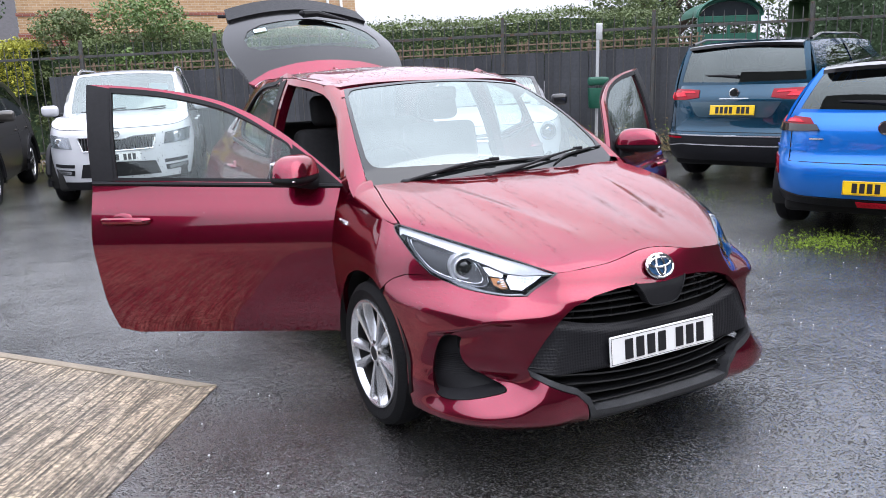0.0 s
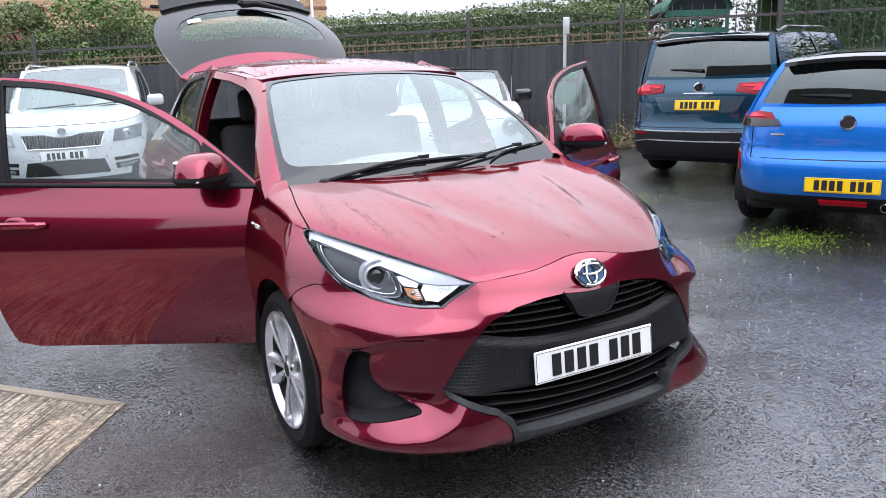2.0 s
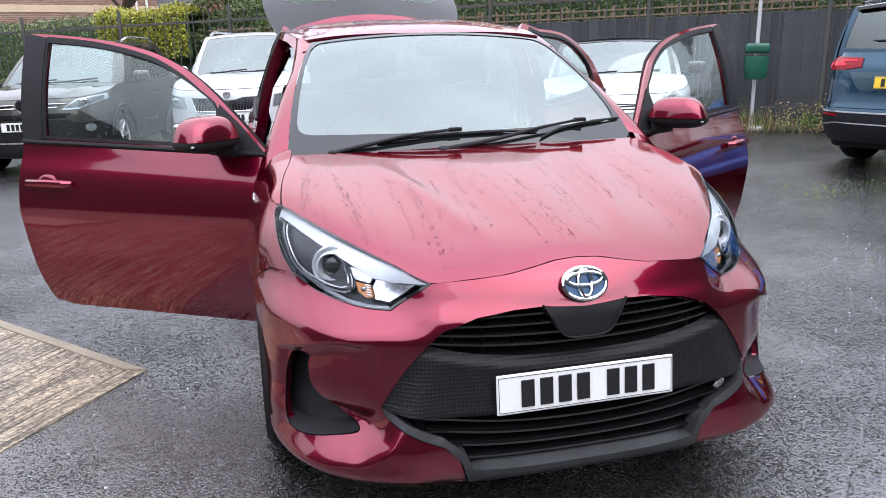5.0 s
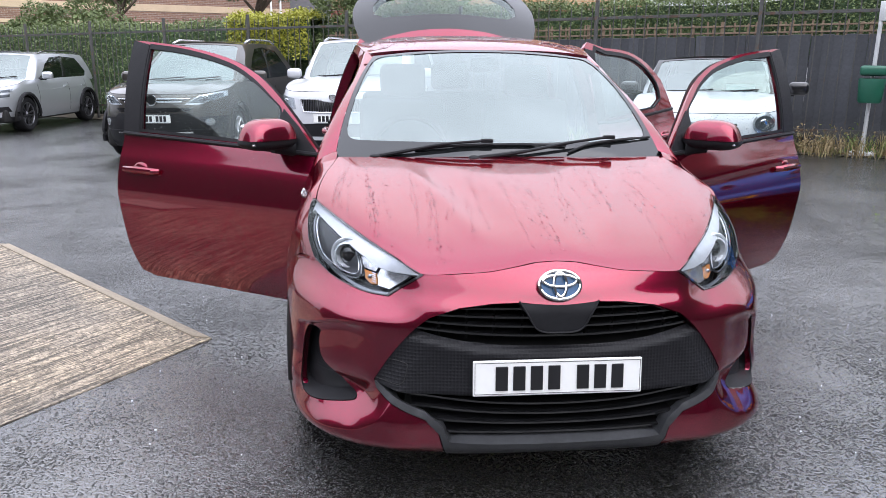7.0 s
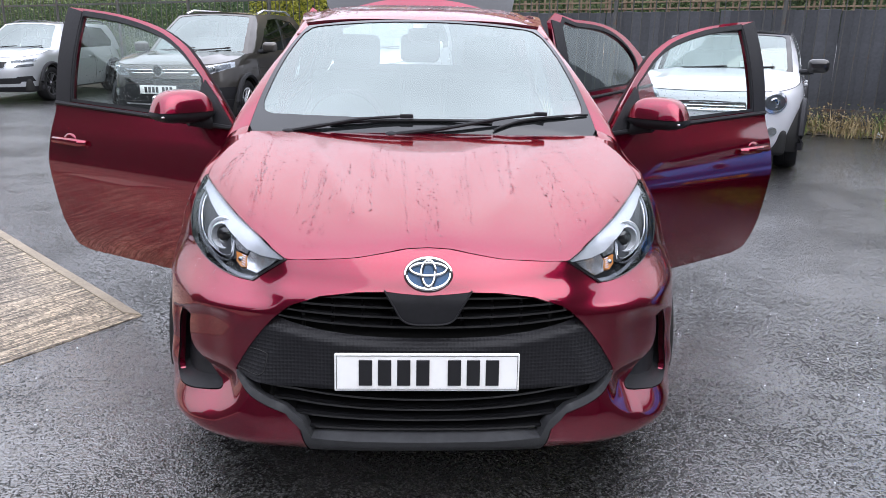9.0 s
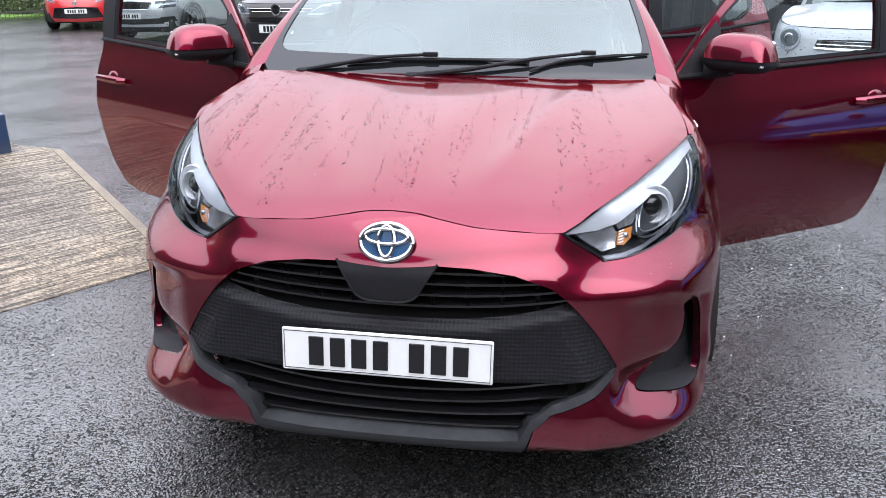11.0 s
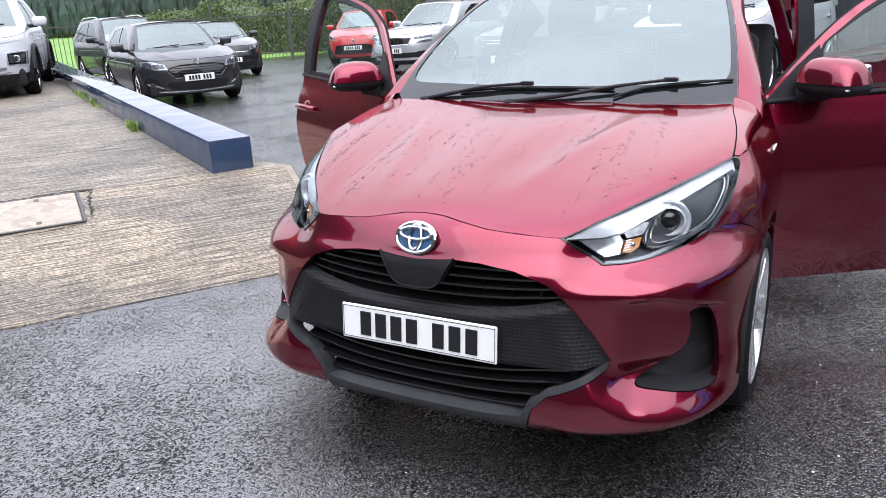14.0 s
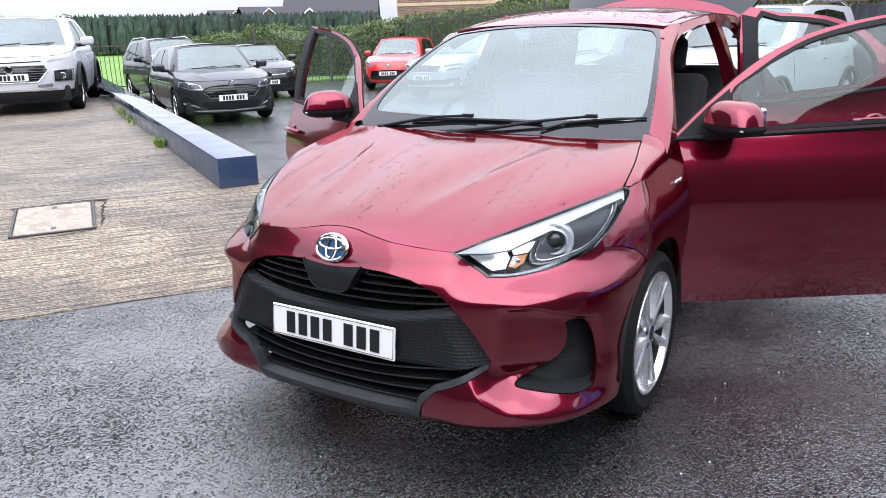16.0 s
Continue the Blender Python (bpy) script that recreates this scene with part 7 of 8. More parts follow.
parked_car("family_suv", "dark steel blue suv seen from its tail", rear_at(5.10, 4.16, 108, 4.5), dict(suv, L=4.5, W=1.84, H=1.67, paint="steel_blue", base=2.68, axle=0.92, R=0.35, cladding=0.20, rails="black_paint", yb=((0.25, 0.12), (0.38, 0.03), (0.50, 0.0), (0.60, 0.004), (0.65, 0.036), (0.75, 0.05), (0.90, 0.055), (1.00, 0.065), (1.12, 0.13), (1.22, 0.17)), plate_rear=0.87, header_y=1.9, roof_end=4.2, belt=1.12, roof_w=0.76, nr=4.4, rear=(
    ("tail_light_segment", [(0.58, 1.02), (0.72, 1.015), (0.76, 1.06), (0.62, 1.065)], "lamp_red_bright", 0.020, "bright red lamp segment"),
    ("tail_light_segment", [(0.80, 1.00), (0.90, 1.01), (1.08, 1.05), (0.95, 1.085), (0.84, 1.065)], "lamp_red_bright", 0.020, "bright red lamp segment"),
    ("silver_strip", [(0, 0.465), (0.60, 0.47), (0.80, 0.44), (0.80, 0.455), (0.61, 0.484), (0, 0.478)], "satin", 0.014, "thin silver strip"),
    ("tail_light", [(0.42, 1.01), (0.60, 0.985), (0.84, 0.98), (1.02, 1.015), (1.22, 1.06), (1.18, 1.10), (0.95, 1.115), (0.43, 1.095)], "lamp_red", 0.012, "red tail light"),
    ("plate_recess", [(0, 0.79), (0.40, 0.79), (0.45, 0.82), (0.53, 0.965), (0, 0.965)], "steel_light", 0.006, "pale plate recess"),
    ("recess_lower", [(0, 0.785), (0.78, 0.775), (0.82, 0.98), (0.56, 0.975), (0.47, 0.81), (0.40, 0.783)], "steel_blue", 0.003, "body coloured tailgate facet"),
    ("script_bars", [(0, 0.992), (0.17, 0.992), (0.17, 1.005), (0, 1.005)], "satin", 0.006, "small satin script bar"),
    ("tail_light_segment", [(0.47, 1.055), (0.66, 1.062), (0.66, 1.080), (0.48, 1.074)], "lamp_red_bright", 0.018, "bright red lamp segment"),
    ("bumper_strip", [(0, 0.572), (0.88, 0.577), (0.88, 0.592), (0, 0.587)], "satin", 0.014, "chrome strip"),
    ("reflector", [(0.60, 0.538), (0.84, 0.543), (0.84, 0.564), (0.60, 0.560)], "lamp_red", 0.012, "red reflector"),
    ("rear_valance", [(0, 0.33), (0.76, 0.36), (0.88, 0.57), (0, 0.57)], "plastic", 0.006, "black lower bumper")),
    badges=(("round", 1.06, 0.058, "black_paint", True),)))
parked_car("supermini", "bright blue supermini with black roof seen from its tail", rear_at(3.77, 1.52, 114, 4.06), dict(suv, L=4.06, W=1.765, H=1.435, paint="blue", roof_paint="black_paint", hood_front=0.80, cowl=0.95, belt=0.98, base=2.54, axle=0.82, R=0.32, cowl_y=1.05, header_y=1.55, roof_end=3.78, plate_rear=0.435, exhausts=2, exhaust_x=0.29, overhang=0.22, belt_w=0.88, yb=((0.25, 0.12), (0.36, 0.03), (0.50, 0.0), (0.595, 0.006), (0.635, 0.045), (0.69, 0.066), (0.80, 0.075), (0.90, 0.095), (0.98, 0.14), (1.08, 0.18)), roof_w=0.60, nr=3.8, rear=(
    ("tail_light_segment", [(0.60, 0.928), (0.80, 0.922), (0.98, 0.910), (0.92, 0.945), (0.84, 0.962), (0.64, 0.950)], "lamp_red_bright", 0.020, "bright red lamp segment"),
    ("tail_light_base", [(0.47, 0.870), (0.80, 0.852), (0.96, 0.868), (0.88, 0.900), (0.78, 0.914), (0.50, 0.916)], "gloss_black", 0.019, "black lower lamp"),
    ("script_bars", [(0.44, 0.798), (0.55, 0.798), (0.55, 0.811), (0.44, 0.811)], "satin", 0.004, "small chrome script bar"),
    ("tail_light", [(0.48, 0.872), (0.80, 0.855), (0.95, 0.87), (1.10, 0.91), (1.02, 0.96), (0.84, 0.985), (0.56, 0.965)], "lamp_red", 0.012, "red tail light"),
    ("rear_valance", [(0, 0.26), (0.74, 0.27), (0.84, 0.31), (0.80, 0.37), (0.60, 0.335), (0, 0.335)], "plastic", 0.008, "black lower bumper"),
    ("plate_recess", [(0, 0.34), (0.44, 0.342), (0.50, 0.36), (0.56, 0.52), (0, 0.53)], "blue", 0.005, "blue plate recess"),
    ("bumper_crease", [(0.56, 0.70), (0.86, 0.72), (0.86, 0.735), (0.56, 0.718)], "blue", 0.008, "raised crease"),
    ("reflector", [(0.80, 0.50), (0.86, 0.51), (0.86, 0.66), (0.81, 0.64)], "lamp_red", 0.010, "red reflector"),
    ("fog_lamp", [(0, 0.275), (0.16, 0.275), (0.17, 0.318), (0, 0.318)], "lamp_red_bright", 0.018, "red fog lamp")),
    badges=(("round", 0.90, 0.055, "dark_alloy", True),)))
parked_car("white_suv", "white suv facing the forecourt on the concrete", pose(-11.35, 5.45, APRON, 0, 0, 50) @ Matrix.Scale(1.09, 4), dict(suv, L=4.17, W=1.80, H=1.55, hood_front=0.88, cowl=1.02, belt=1.02, cladding=0.16, paint="white", plate_front=0.575, rails="black_paint", bars=("h", 7, "dark_alloy"), grille_frame="satin", front=(
    ("bonnet_slot", [(0, 0.79), (0.44, 0.80), (0.46, 0.815), (0, 0.805)], "dark", 0.004, "thin dark slot"),
    ("skid_trim", [(0, 0.37), (0.55, 0.38), (0.62, 0.40), (0, 0.395)], "satin", 0.016, "silver skid trim"),
    ("lamp_frame", [(0.58, 0.485), (0.83, 0.485), (0.85, 0.68), (0.58, 0.68)], "satin", 0.006, "silver lamp frame"),
    ("grille", [(0, 0.50), (0.38, 0.50), (0.52, 0.66), (0.48, 0.745), (0, 0.75)], "gloss_black", 0.004, "black mesh grille"),
    ("headlight", [(0.60, 0.50), (0.80, 0.50), (0.82, 0.66), (0.60, 0.66)], "gloss_black", 0.010, "black lamp pod"),
    ("daylight_lamp", [(0.52, 0.80), (0.80, 0.84), (0.80, 0.88), (0.56, 0.84)], "lamp_clear", 0.010, "slim daytime lamp"),
    ("fog_lamp", [(0.36, 0.42), (0.56, 0.43), (0.56, 0.47), (0.36, 0.46)], "lamp_clear", 0.016, "fog lamp")),
    badges=(("oval", 0.695, 0.06, "gloss_black", False),)))
low = dict(suv, H=1.47, hood_front=0.78, cowl=0.96, belt=0.96, R=0.325, axle=0.88, base=2.70, cowl_y=1.15, header_y=1.78, paint="grey")
parked_car("grey_hatchback", "dark grey hatchback beyond the blue barrier", stand(-9.2, 8.3, 60), dict(low, L=4.38, W=1.825, plate_front=0.47, bars=("h", 6, "dark"), grille_frame="gloss_black", badges=(("oval", 0.735, 0.05, "satin", False),), front=(
    ("scoop_trim", [(0.58, 0.31), (0.80, 0.37), (0.82, 0.41), (0.66, 0.365)], "satin", 0.012, "silver scoop trim"),
    ("splitter", [(0, 0.235), (0.70, 0.25), (0.70, 0.262), (0, 0.247)], "satin", 0.012, "thin silver splitter line"),
    ("grille", [(0, 0.465), (0.40, 0.475), (0.52, 0.585), (0.47, 0.655), (0.30, 0.690), (0, 0.70)], "gloss_black", 0.004, "black grille"),
    ("headlight", [(0.50, 0.625), (0.70, 0.630), (0.86, 0.695), (0.85, 0.785), (0.70, 0.765), (0.54, 0.715)], "lamp_clear", 0.010, "headlight"),
    ("lower_grille", [(0, 0.265), (0.46, 0.275), (0.55, 0.36), (0.50, 0.415), (0, 0.42)], "plastic", 0.006, "black lower grille"),
    ("bumper_scoop", [(0.60, 0.30), (0.80, 0.33), (0.85, 0.42), (0.80, 0.52), (0.68, 0.475)], "plastic", 0.004, "black scoop"))))
parked_car("black_hatchback", "black hatchback with a bright grille bar", stand(-13.0, 13.2, 55), dict(low, L=4.42, W=1.80, H=1.44, paint="black_paint", plate_front=0.44, front=(
    ("grille", [(0, 0.52), (0.46, 0.54), (0.42, 0.70), (0, 0.72)], "gloss_black", 0.004, "black grille"),
    ("headlight", [(0.50, 0.66), (0.80, 0.72), (0.80, 0.78), (0.54, 0.73)], "lamp_clear", 0.010, "headlight"),
    ("lower_grille", [(0, 0.26), (0.78, 0.28), (0.78, 0.38), (0, 0.37)], "plastic", 0.006, "black lower grille")),
    badges=(("round", 0.63, 0.08, "black_paint", False),), front_slats=(0.63,), slat_w=0.44))
parked_car("black_suv", "black suv with roof rails beyond the barrier", stand(-15.2, 12.6, 66), dict(suv, L=4.6, W=1.84, H=1.70, paint="black_paint", rails="satin"))
parked_car("red_hatchback", "bright red hatchback parked by the hedge", stand(-11.7, 16.7, 22), dict(low, L=3.94, W=1.70, H=1.50, paint="pure_red", plate_front=0.46, axle=0.80, base=2.51, cowl_y=1.0, header_y=1.6, front=(
    ("grille", [(0, 0.28), (0.60, 0.30), (0.50, 0.54), (0, 0.56)], "gloss_black", 0.004, "black grille"),
    ("headlight", [(0.46, 0.66), (0.80, 0.76), (0.80, 0.84), (0.54, 0.74)], "lamp_clear", 0.010, "headlight")),
    badges=(("round", 0.66, 0.05, "satin", False),)))


# ---- what stands round the car park ----
M["shelter_green"] = material("green_painted_steel", (0.02, 0.11, 0.075), rough=0.4, vary=0.2, scale=4.0, fine=40.0)
M["bin_green"] = material("green_bin_plastic", (0.012, 0.09, 0.055), rough=0.4, vary=0.15)
M["galv"] = material("pale_galvanised_post", (0.55, 0.56, 0.57), rough=0.45, metal=0.3, vary=0.12)


def brick_material(name, c1, c2, mortar):
    """Brick courses at their true size, with a stained tone over them."""
    m = material(name, c1, rough=0.85, vary=0.22, scale=0.8, fine=14.0)
    nt = m.node_tree
    p = nt.nodes["Principled BSDF"]
    tc = nt.nodes.new("ShaderNodeTexCoord")
    sep = nt.nodes.new("ShaderNodeSeparateXYZ")
    add = nt.nodes.new("ShaderNodeMath")
    com = nt.nodes.new("ShaderNodeCombineXYZ")
    nt.links.new(tc.outputs["Object"], sep.inputs["Vector"])
    nt.links.new(sep.outputs["X"], add.inputs[0])
    nt.links.new(sep.outputs["Y"], add.inputs[1])
    nt.links.new(add.outputs[0], com.inputs["X"])
    nt.links.new(sep.outputs["Z"], com.inputs["Y"])
    br = nt.nodes.new("ShaderNodeTexBrick")
    br.inputs["Color1"].default_value, br.inputs["Color2"].default_value, br.inputs["Mortar"].default_value = (*c1, 1), (*c2, 1), (*mortar, 1)
    br.inputs["Scale"].default_value, br.inputs["Brick Width"].default_value, br.inputs["Row Height"].default_value, br.inputs["Mortar Size"].default_value = 1.0, 0.225, 0.075, 0.006
    nt.links.new(com.outputs["Vector"], br.inputs["Vector"])
    mul = [n for n in nt.nodes if n.bl_idname == "ShaderNodeMix"][0]
    nt.links.new(br.outputs["Color"], mul.inputs["A"])
    return m


M["house_brick"] = brick_material("red_brick", (0.27, 0.115, 0.07), (0.20, 0.08, 0.05), (0.34, 0.30, 0.26))
M["tan_brick"] = brick_material("tan_brick", (0.42, 0.27, 0.15), (0.34, 0.20, 0.10), (0.44, 0.38, 0.30))
M["brown_brick"] = brick_material("brown_brick", (0.22, 0.12, 0.085), (0.15, 0.08, 0.06), (0.32, 0.28, 0.25))
M["band_brick"] = brick_material("dark_red_brick_band", (0.24, 0.075, 0.05), (0.18, 0.055, 0.04), (0.30, 0.25, 0.22))
M["roof_tile"] = material("dark_roof_tiles", (0.045, 0.042, 0.045), rough=0.8, vary=0.3, bump=0.5, bump_scale=12.0)
M["white_trim"] = material("white_upvc", (0.75, 0.75, 0.74), rough=0.4, vary=0.05)
M["iron"] = material("steel_drain_cover", (0.34, 0.29, 0.235), rough=0.6, metal=0.0, vary=0.3, scale=5.0, fine=60.0, bump=0.5, bump_scale=70.0, second=(0.25, 0.20, 0.155), second_amount=0.4, second_scale=6.0)
M["soil"] = material("dark_soil", (0.045, 0.035, 0.022), rough=0.95, vary=0.4, bump=0.6, bump_scale=30.0)
M["weed_green"] = material("fresh_weed", (0.17, 0.26, 0.045), rough=0.6, vary=0.35, scale=6.0, fine=30.0)
M["moss"] = material("moss", (0.17, 0.25, 0.025), rough=0.95, vary=0.45, scale=8.0, fine=60.0, bump=0.6, bump_scale=80.0)
M["trellis"] = material("brown_trellis", (0.20, 0.145, 0.10), rough=0.85, vary=0.35)

# hedges behind the railings
hedge("hedge", "clipped green hedge behind the board fence", fence_point(-25.0, 1.3), fence_point(-8.6, 1.3), 1.1, 0.1, 2.18, "leaf", 30000, 0.030, 3, 0.08, "hedges")
hedge("hedge", "clipped green hedge behind the board fence", fence_point(-8.6, 1.1), fence_point(2.4, 1.1), 0.9, 1.2, 2.28, "leaf", 42000, 0.022, 5, 0.12, "hedges")
hedge("hedge", "golden yellow hedge behind the railings", fence_point(-11.4, 0.75), fence_point(-9.2, 0.75), 0.8, 1.35, 2.26, "leaf_yellow", 9000, 0.026, 8, 0.18, "hedges")
hedge("hedge", "tall dark mixed hedge behind the railings", fence_point(4.6, 1.5), fence_point(13.0, 1.5), 1.4, 0.2, 2.5, "leaf_dark", 22000, 0.034, 11, 0.5, "hedges")
# trellis strip over the boards
tre = thing("trellis", "weathered brown trellis above the board fence", "trellis", m=Matrix.Translation(fence_point(0, 0.34)) @ Matrix.Rotation(math.atan2(FD.y, FD.x), 4, "Z"))
k = BOARD_L
sm = None
while k < BOARD_R:
    if sm is None:
        o = part("slat", *rounded_box((0, 0, 1.76), (0.014, 0.006, 0.12), 0.002, segs=1), "trellis", tre)
        sm = o.data
    else:
        o = new("slat", sm)
        o.parent = tre
    o.matrix_basis = pose(k, 0, fence_drop(k) + rnd.uniform(-0.04, 0.02), 0, rnd.uniform(-4, 4), 0)
    k += rnd.uniform(0.08, 0.15)
for z in (1.72, 1.82):
    fv, ff = rounded_box(((BOARD_L + BOARD_R) / 2, -0.012, z), ((BOARD_R - BOARD_L) / 2, 0.006, 0.012), 0.002, segs=1)
    part("trellis_rail", [(x, y, zz + fence_drop(x)) for x, y, zz in fv], ff, "trellis", tre)

# bushes and trees
tree("bush", "leafy green bush leaning over the fence", fence_point(-6.9, 1.2), 2.75, 1.1, "leaf_light", 21, 15000, 0.032, 0.25, "bushes")
tree("bush", "leafy green bush leaning over the fence", fence_point(-8.0, 1.8), 2.9, 1.0, "leaf_light", 23, 10000, 0.032, 0.25, "bushes")
tree("bush", "dark bush above the hedge", fence_point(-8.9, 1.2), 2.75, 0.9, "leaf", 24, 10000, 0.030, 0.25, "bushes")
tree("tree", "slender dark conifer beyond the hedge", fence_point(3.0, 9.0), 5.2, 1.3, "leaf_dark", 25, 9000, 0.045, 0.15)
tree("tree", "broad leafy tree beyond the hedge", fence_point(3.0, 4.0), 4.3, 1.7, "leaf", 26, 15000, 0.038, 0.2)
tree("tree", "broad leafy tree beyond the hedge", fence_point(5.6, 5.0), 5.2, 2.2, "leaf_dark", 27, 15000, 0.042, 0.2)
tree("tree", "broad leafy tree beyond the railings", fence_point(8.6, 3.8), 5.0, 2.2, "leaf_dark", 28, 15000, 0.042, 0.15)
tree("tree", "broad leafy tree beyond the railings", fence_point(12.0, 4.0), 5.6, 2.6, "leaf", 29, 15000, 0.045, 0.15)
tree("tree", "small round tree behind the hedge", fence_point(-17.5, 2.6), 4.2, 1.5, "leaf", 31, 9000, 0.045, 0.3)
tree("tree", "tall bare-stemmed tree behind the hedge", fence_point(-15.5, 6.0), 6.2, 2.0, "leaf_dark", 32, 8000, 0.05, 0.55)
tree("bush", "dark bush above the hedge", fence_point(-20.0, 1.8), 2.9, 1.0, "leaf", 33, 8000, 0.04, 0.25, "bushes")

# hedge bank and railings on the field side
L0, L1 = fence_point(-25.0, 0), Vector((-20.5, 13.0, -0.38))
L0.z = L1.z
LD = (L1 - L0).normalized()
llen = (L1 - L0).length
frail = thing("field_railing", "black steel railings along the green field", "railing", m=Matrix.Translation(L1 + Vector((-0.2, 0, 0))) @ Matrix.Rotation(math.atan2(-LD.y, -LD.x), 4, "Z"))
k, fm = -8.0, None
while k < llen:
    if fm is None:
        o = part("bar", *tube([(0, 0, 0.08), (0, 0, 1.62)], 0.010, 6), "rail_metal", frail)
        fm = o.data
    else:
        o = new("bar", fm)
        o.parent = frail
    o.matrix_basis = pose(k, 0, 0, rnd.uniform(-0.6, 0.6), rnd.uniform(-0.6, 0.6), 0)
    k += 0.13
for z in (0.25, 1.50):
    part("rail", *rounded_box(((llen - 8) / 2, 0, z), ((llen + 8) / 2, 0.006, 0.02), 0.002, segs=1), "rail_metal", frail)
k = -8.0
while k < llen + 0.2:
    o = part("post", *rounded_box((0, 0, 0.95), (0.035, 0.035, 0.95), 0.004, segs=1), "rail_metal", frail)
    o.matrix_basis = pose(k, -0.01, 0)
    k += 2.7
fld = part("field", *slab([(-20.8, 13.0), (-20.6, 3.0), (-120, -90), (-390, 60), (-250, 380), (20, 380), (-11.0, 30.0), (-16.9, 23.6)], -0.47, -0.36), "field", smooth=False)
tagged(fld, "bright green mown grass field beyond the railings", "grass", kind="structure")
hedge("hedge", "rough green hedge bank between the field and the houses", Vector((-28.0, 24.0, -0.4)), Vector((-16.0, 24.5, -0.4)), 2.6, 0.0, 1.75, "leaf", 22000, 0.05, 41, 0.6, "hedges")
hedge("hedge", "rough green hedge bank between the field and the houses", Vector((-6.0, 20.5, -0.3)), Vector((-16.5, 25.0, -0.4)), 2.0, 0.0, 2.2, "leaf", 22000, 0.045, 42, 0.5, "hedges")

# far woods on the skyline
wood = thing("far_woods", "dark conifer woods along the skyline", "woods", kind="stuff")
rw = random.Random(9)
pts, cones = [], []
for i in range(20000):
    a = radians(rw.uniform(36, 100))
    d = 80 + 220 * rw.random() ** 1.4
    x, y = -d * math.sin(a), d * math.cos(a)
    h = 1.0 + (0.9 + d * (0.0165 + 0.004 * noise.noise((a * 7, d * 0.01, 0)))) * rw.uniform(0.86, 1.06)
    n = 6
    base, r = len(pts), h * rw.uniform(0.11, 0.18)
    tiers = ((0.0, 0.55), (0.25, 1.0), (0.55, 0.86), (0.82, 0.52), (1.0, 0.08))
    for tz, tr in tiers:
        for j in range(n):
            t = 2 * math.pi * j / n
            q = r * tr * rw.uniform(0.45, 1.4)
            pts.append((x + q * math.cos(t), y + q * math.sin(t), h * tz * rw.uniform(0.92, 1.05)))
    cones += [(base + k * n + j, base + k * n + (j + 1) % n, base + (k + 1) * n + (j + 1) % n, base + (k + 1) * n + j) for k in range(len(tiers) - 1) for j in range(n)]
M["woods"] = material("far_conifers", (0.030, 0.050, 0.038), rough=0.9, vary=0.6, scale=0.25, fine=1.6)
wm_ = M["woods"].node_tree
wg_, wr_, wx_ = wm_.nodes.new("ShaderNodeNewGeometry"), wm_.nodes.new("ShaderNodeMapRange"), wm_.nodes.new("ShaderNodeMix")
wx_.data_type, wx_.blend_type = "RGBA", "MULTIPLY"
wx_.inputs["Factor"].default_value = 1.0
wr_.inputs["To Min"].default_value, wr_.inputs["To Max"].default_value = 0.75, 1.2
wb_ = wm_.nodes["Principled BSDF"].inputs["Base Color"]
wm_.links.new(wg_.outputs["Random Per Island"], wr_.inputs["Value"])
wm_.links.new(wb_.links[0].from_socket, wx_.inputs["A"])
wm_.links.new(wr_.outputs["Result"], wx_.inputs["B"])
wm_.links.new(wx_.outputs["Result"], wb_)
part("treetops", pts, cones, "woods", wood, smooth=False)


def window_unit(parent, x, y, z, w, h):
    fr = part("window", *joined(rounded_box((x, y - 0.03, z + h / 2), (w / 2, 0.04, 0.04), 0.005, segs=1), rounded_box((x, y - 0.03, z - h / 2), (w / 2, 0.05, 0.04), 0.005, segs=1), rounded_box((x - w / 2, y - 0.03, z), (0.04, 0.04, h / 2), 0.005, segs=1), rounded_box((x + w / 2, y - 0.03, z), (0.04, 0.04, h / 2), 0.005, segs=1), rounded_box((x, y - 0.03, z), (0.025, 0.035, h / 2), 0.005, segs=1)), "white_trim", parent, "white framed window")
    part("pane", [(x - w / 2, y - 0.012, z - h / 2), (x + w / 2, y - 0.012, z - h / 2), (x + w / 2, y - 0.012, z + h / 2), (x - w / 2, y - 0.012, z + h / 2)], [(0, 1, 2, 3)], "pane_dark", fr)


M["pane_dark"] = material("window_pane", (0.02, 0.025, 0.03), rough=0.2, vary=0.2)


M["pale_course"] = material("pale_stone_course", (0.50, 0.38, 0.27), rough=0.8, vary=0.15, scale=2.0, fine=30.0)


def banded_block(name, label, m, w, d, h, brick, bands, windows, band_mat="band_brick"):
    """A flat-topped brick block with darker courses, seen above the hedge."""
    b = thing(name, label, "building", "buildings", m)
    part("wall", *rounded_box((0, d / 2, h / 2), (w / 2, d / 2, h / 2), 0.02, segs=1), brick, b)
    for z, t in bands:
        part("brick_band", *rounded_box((0, d / 2, z), (w / 2 + 0.025, d / 2 + 0.025, t / 2), 0.005, segs=1), band_mat, b)
    part("roof", *rounded_box((0, d / 2, h + 0.12), (w / 2 + 0.25, d / 2 + 0.25, 0.12), 0.02, segs=1), "roof_tile", b)
    for x, z in windows:
        window_unit(b, x, 0, z, 1.5, 1.2)
    for x in (w / 2 - 0.5, w / 2 - 0.95):
        part("downpipe", *tube([(x, -0.07, 0), (x, -0.07, h)], 0.05, 8), "white_trim", b)
    return b


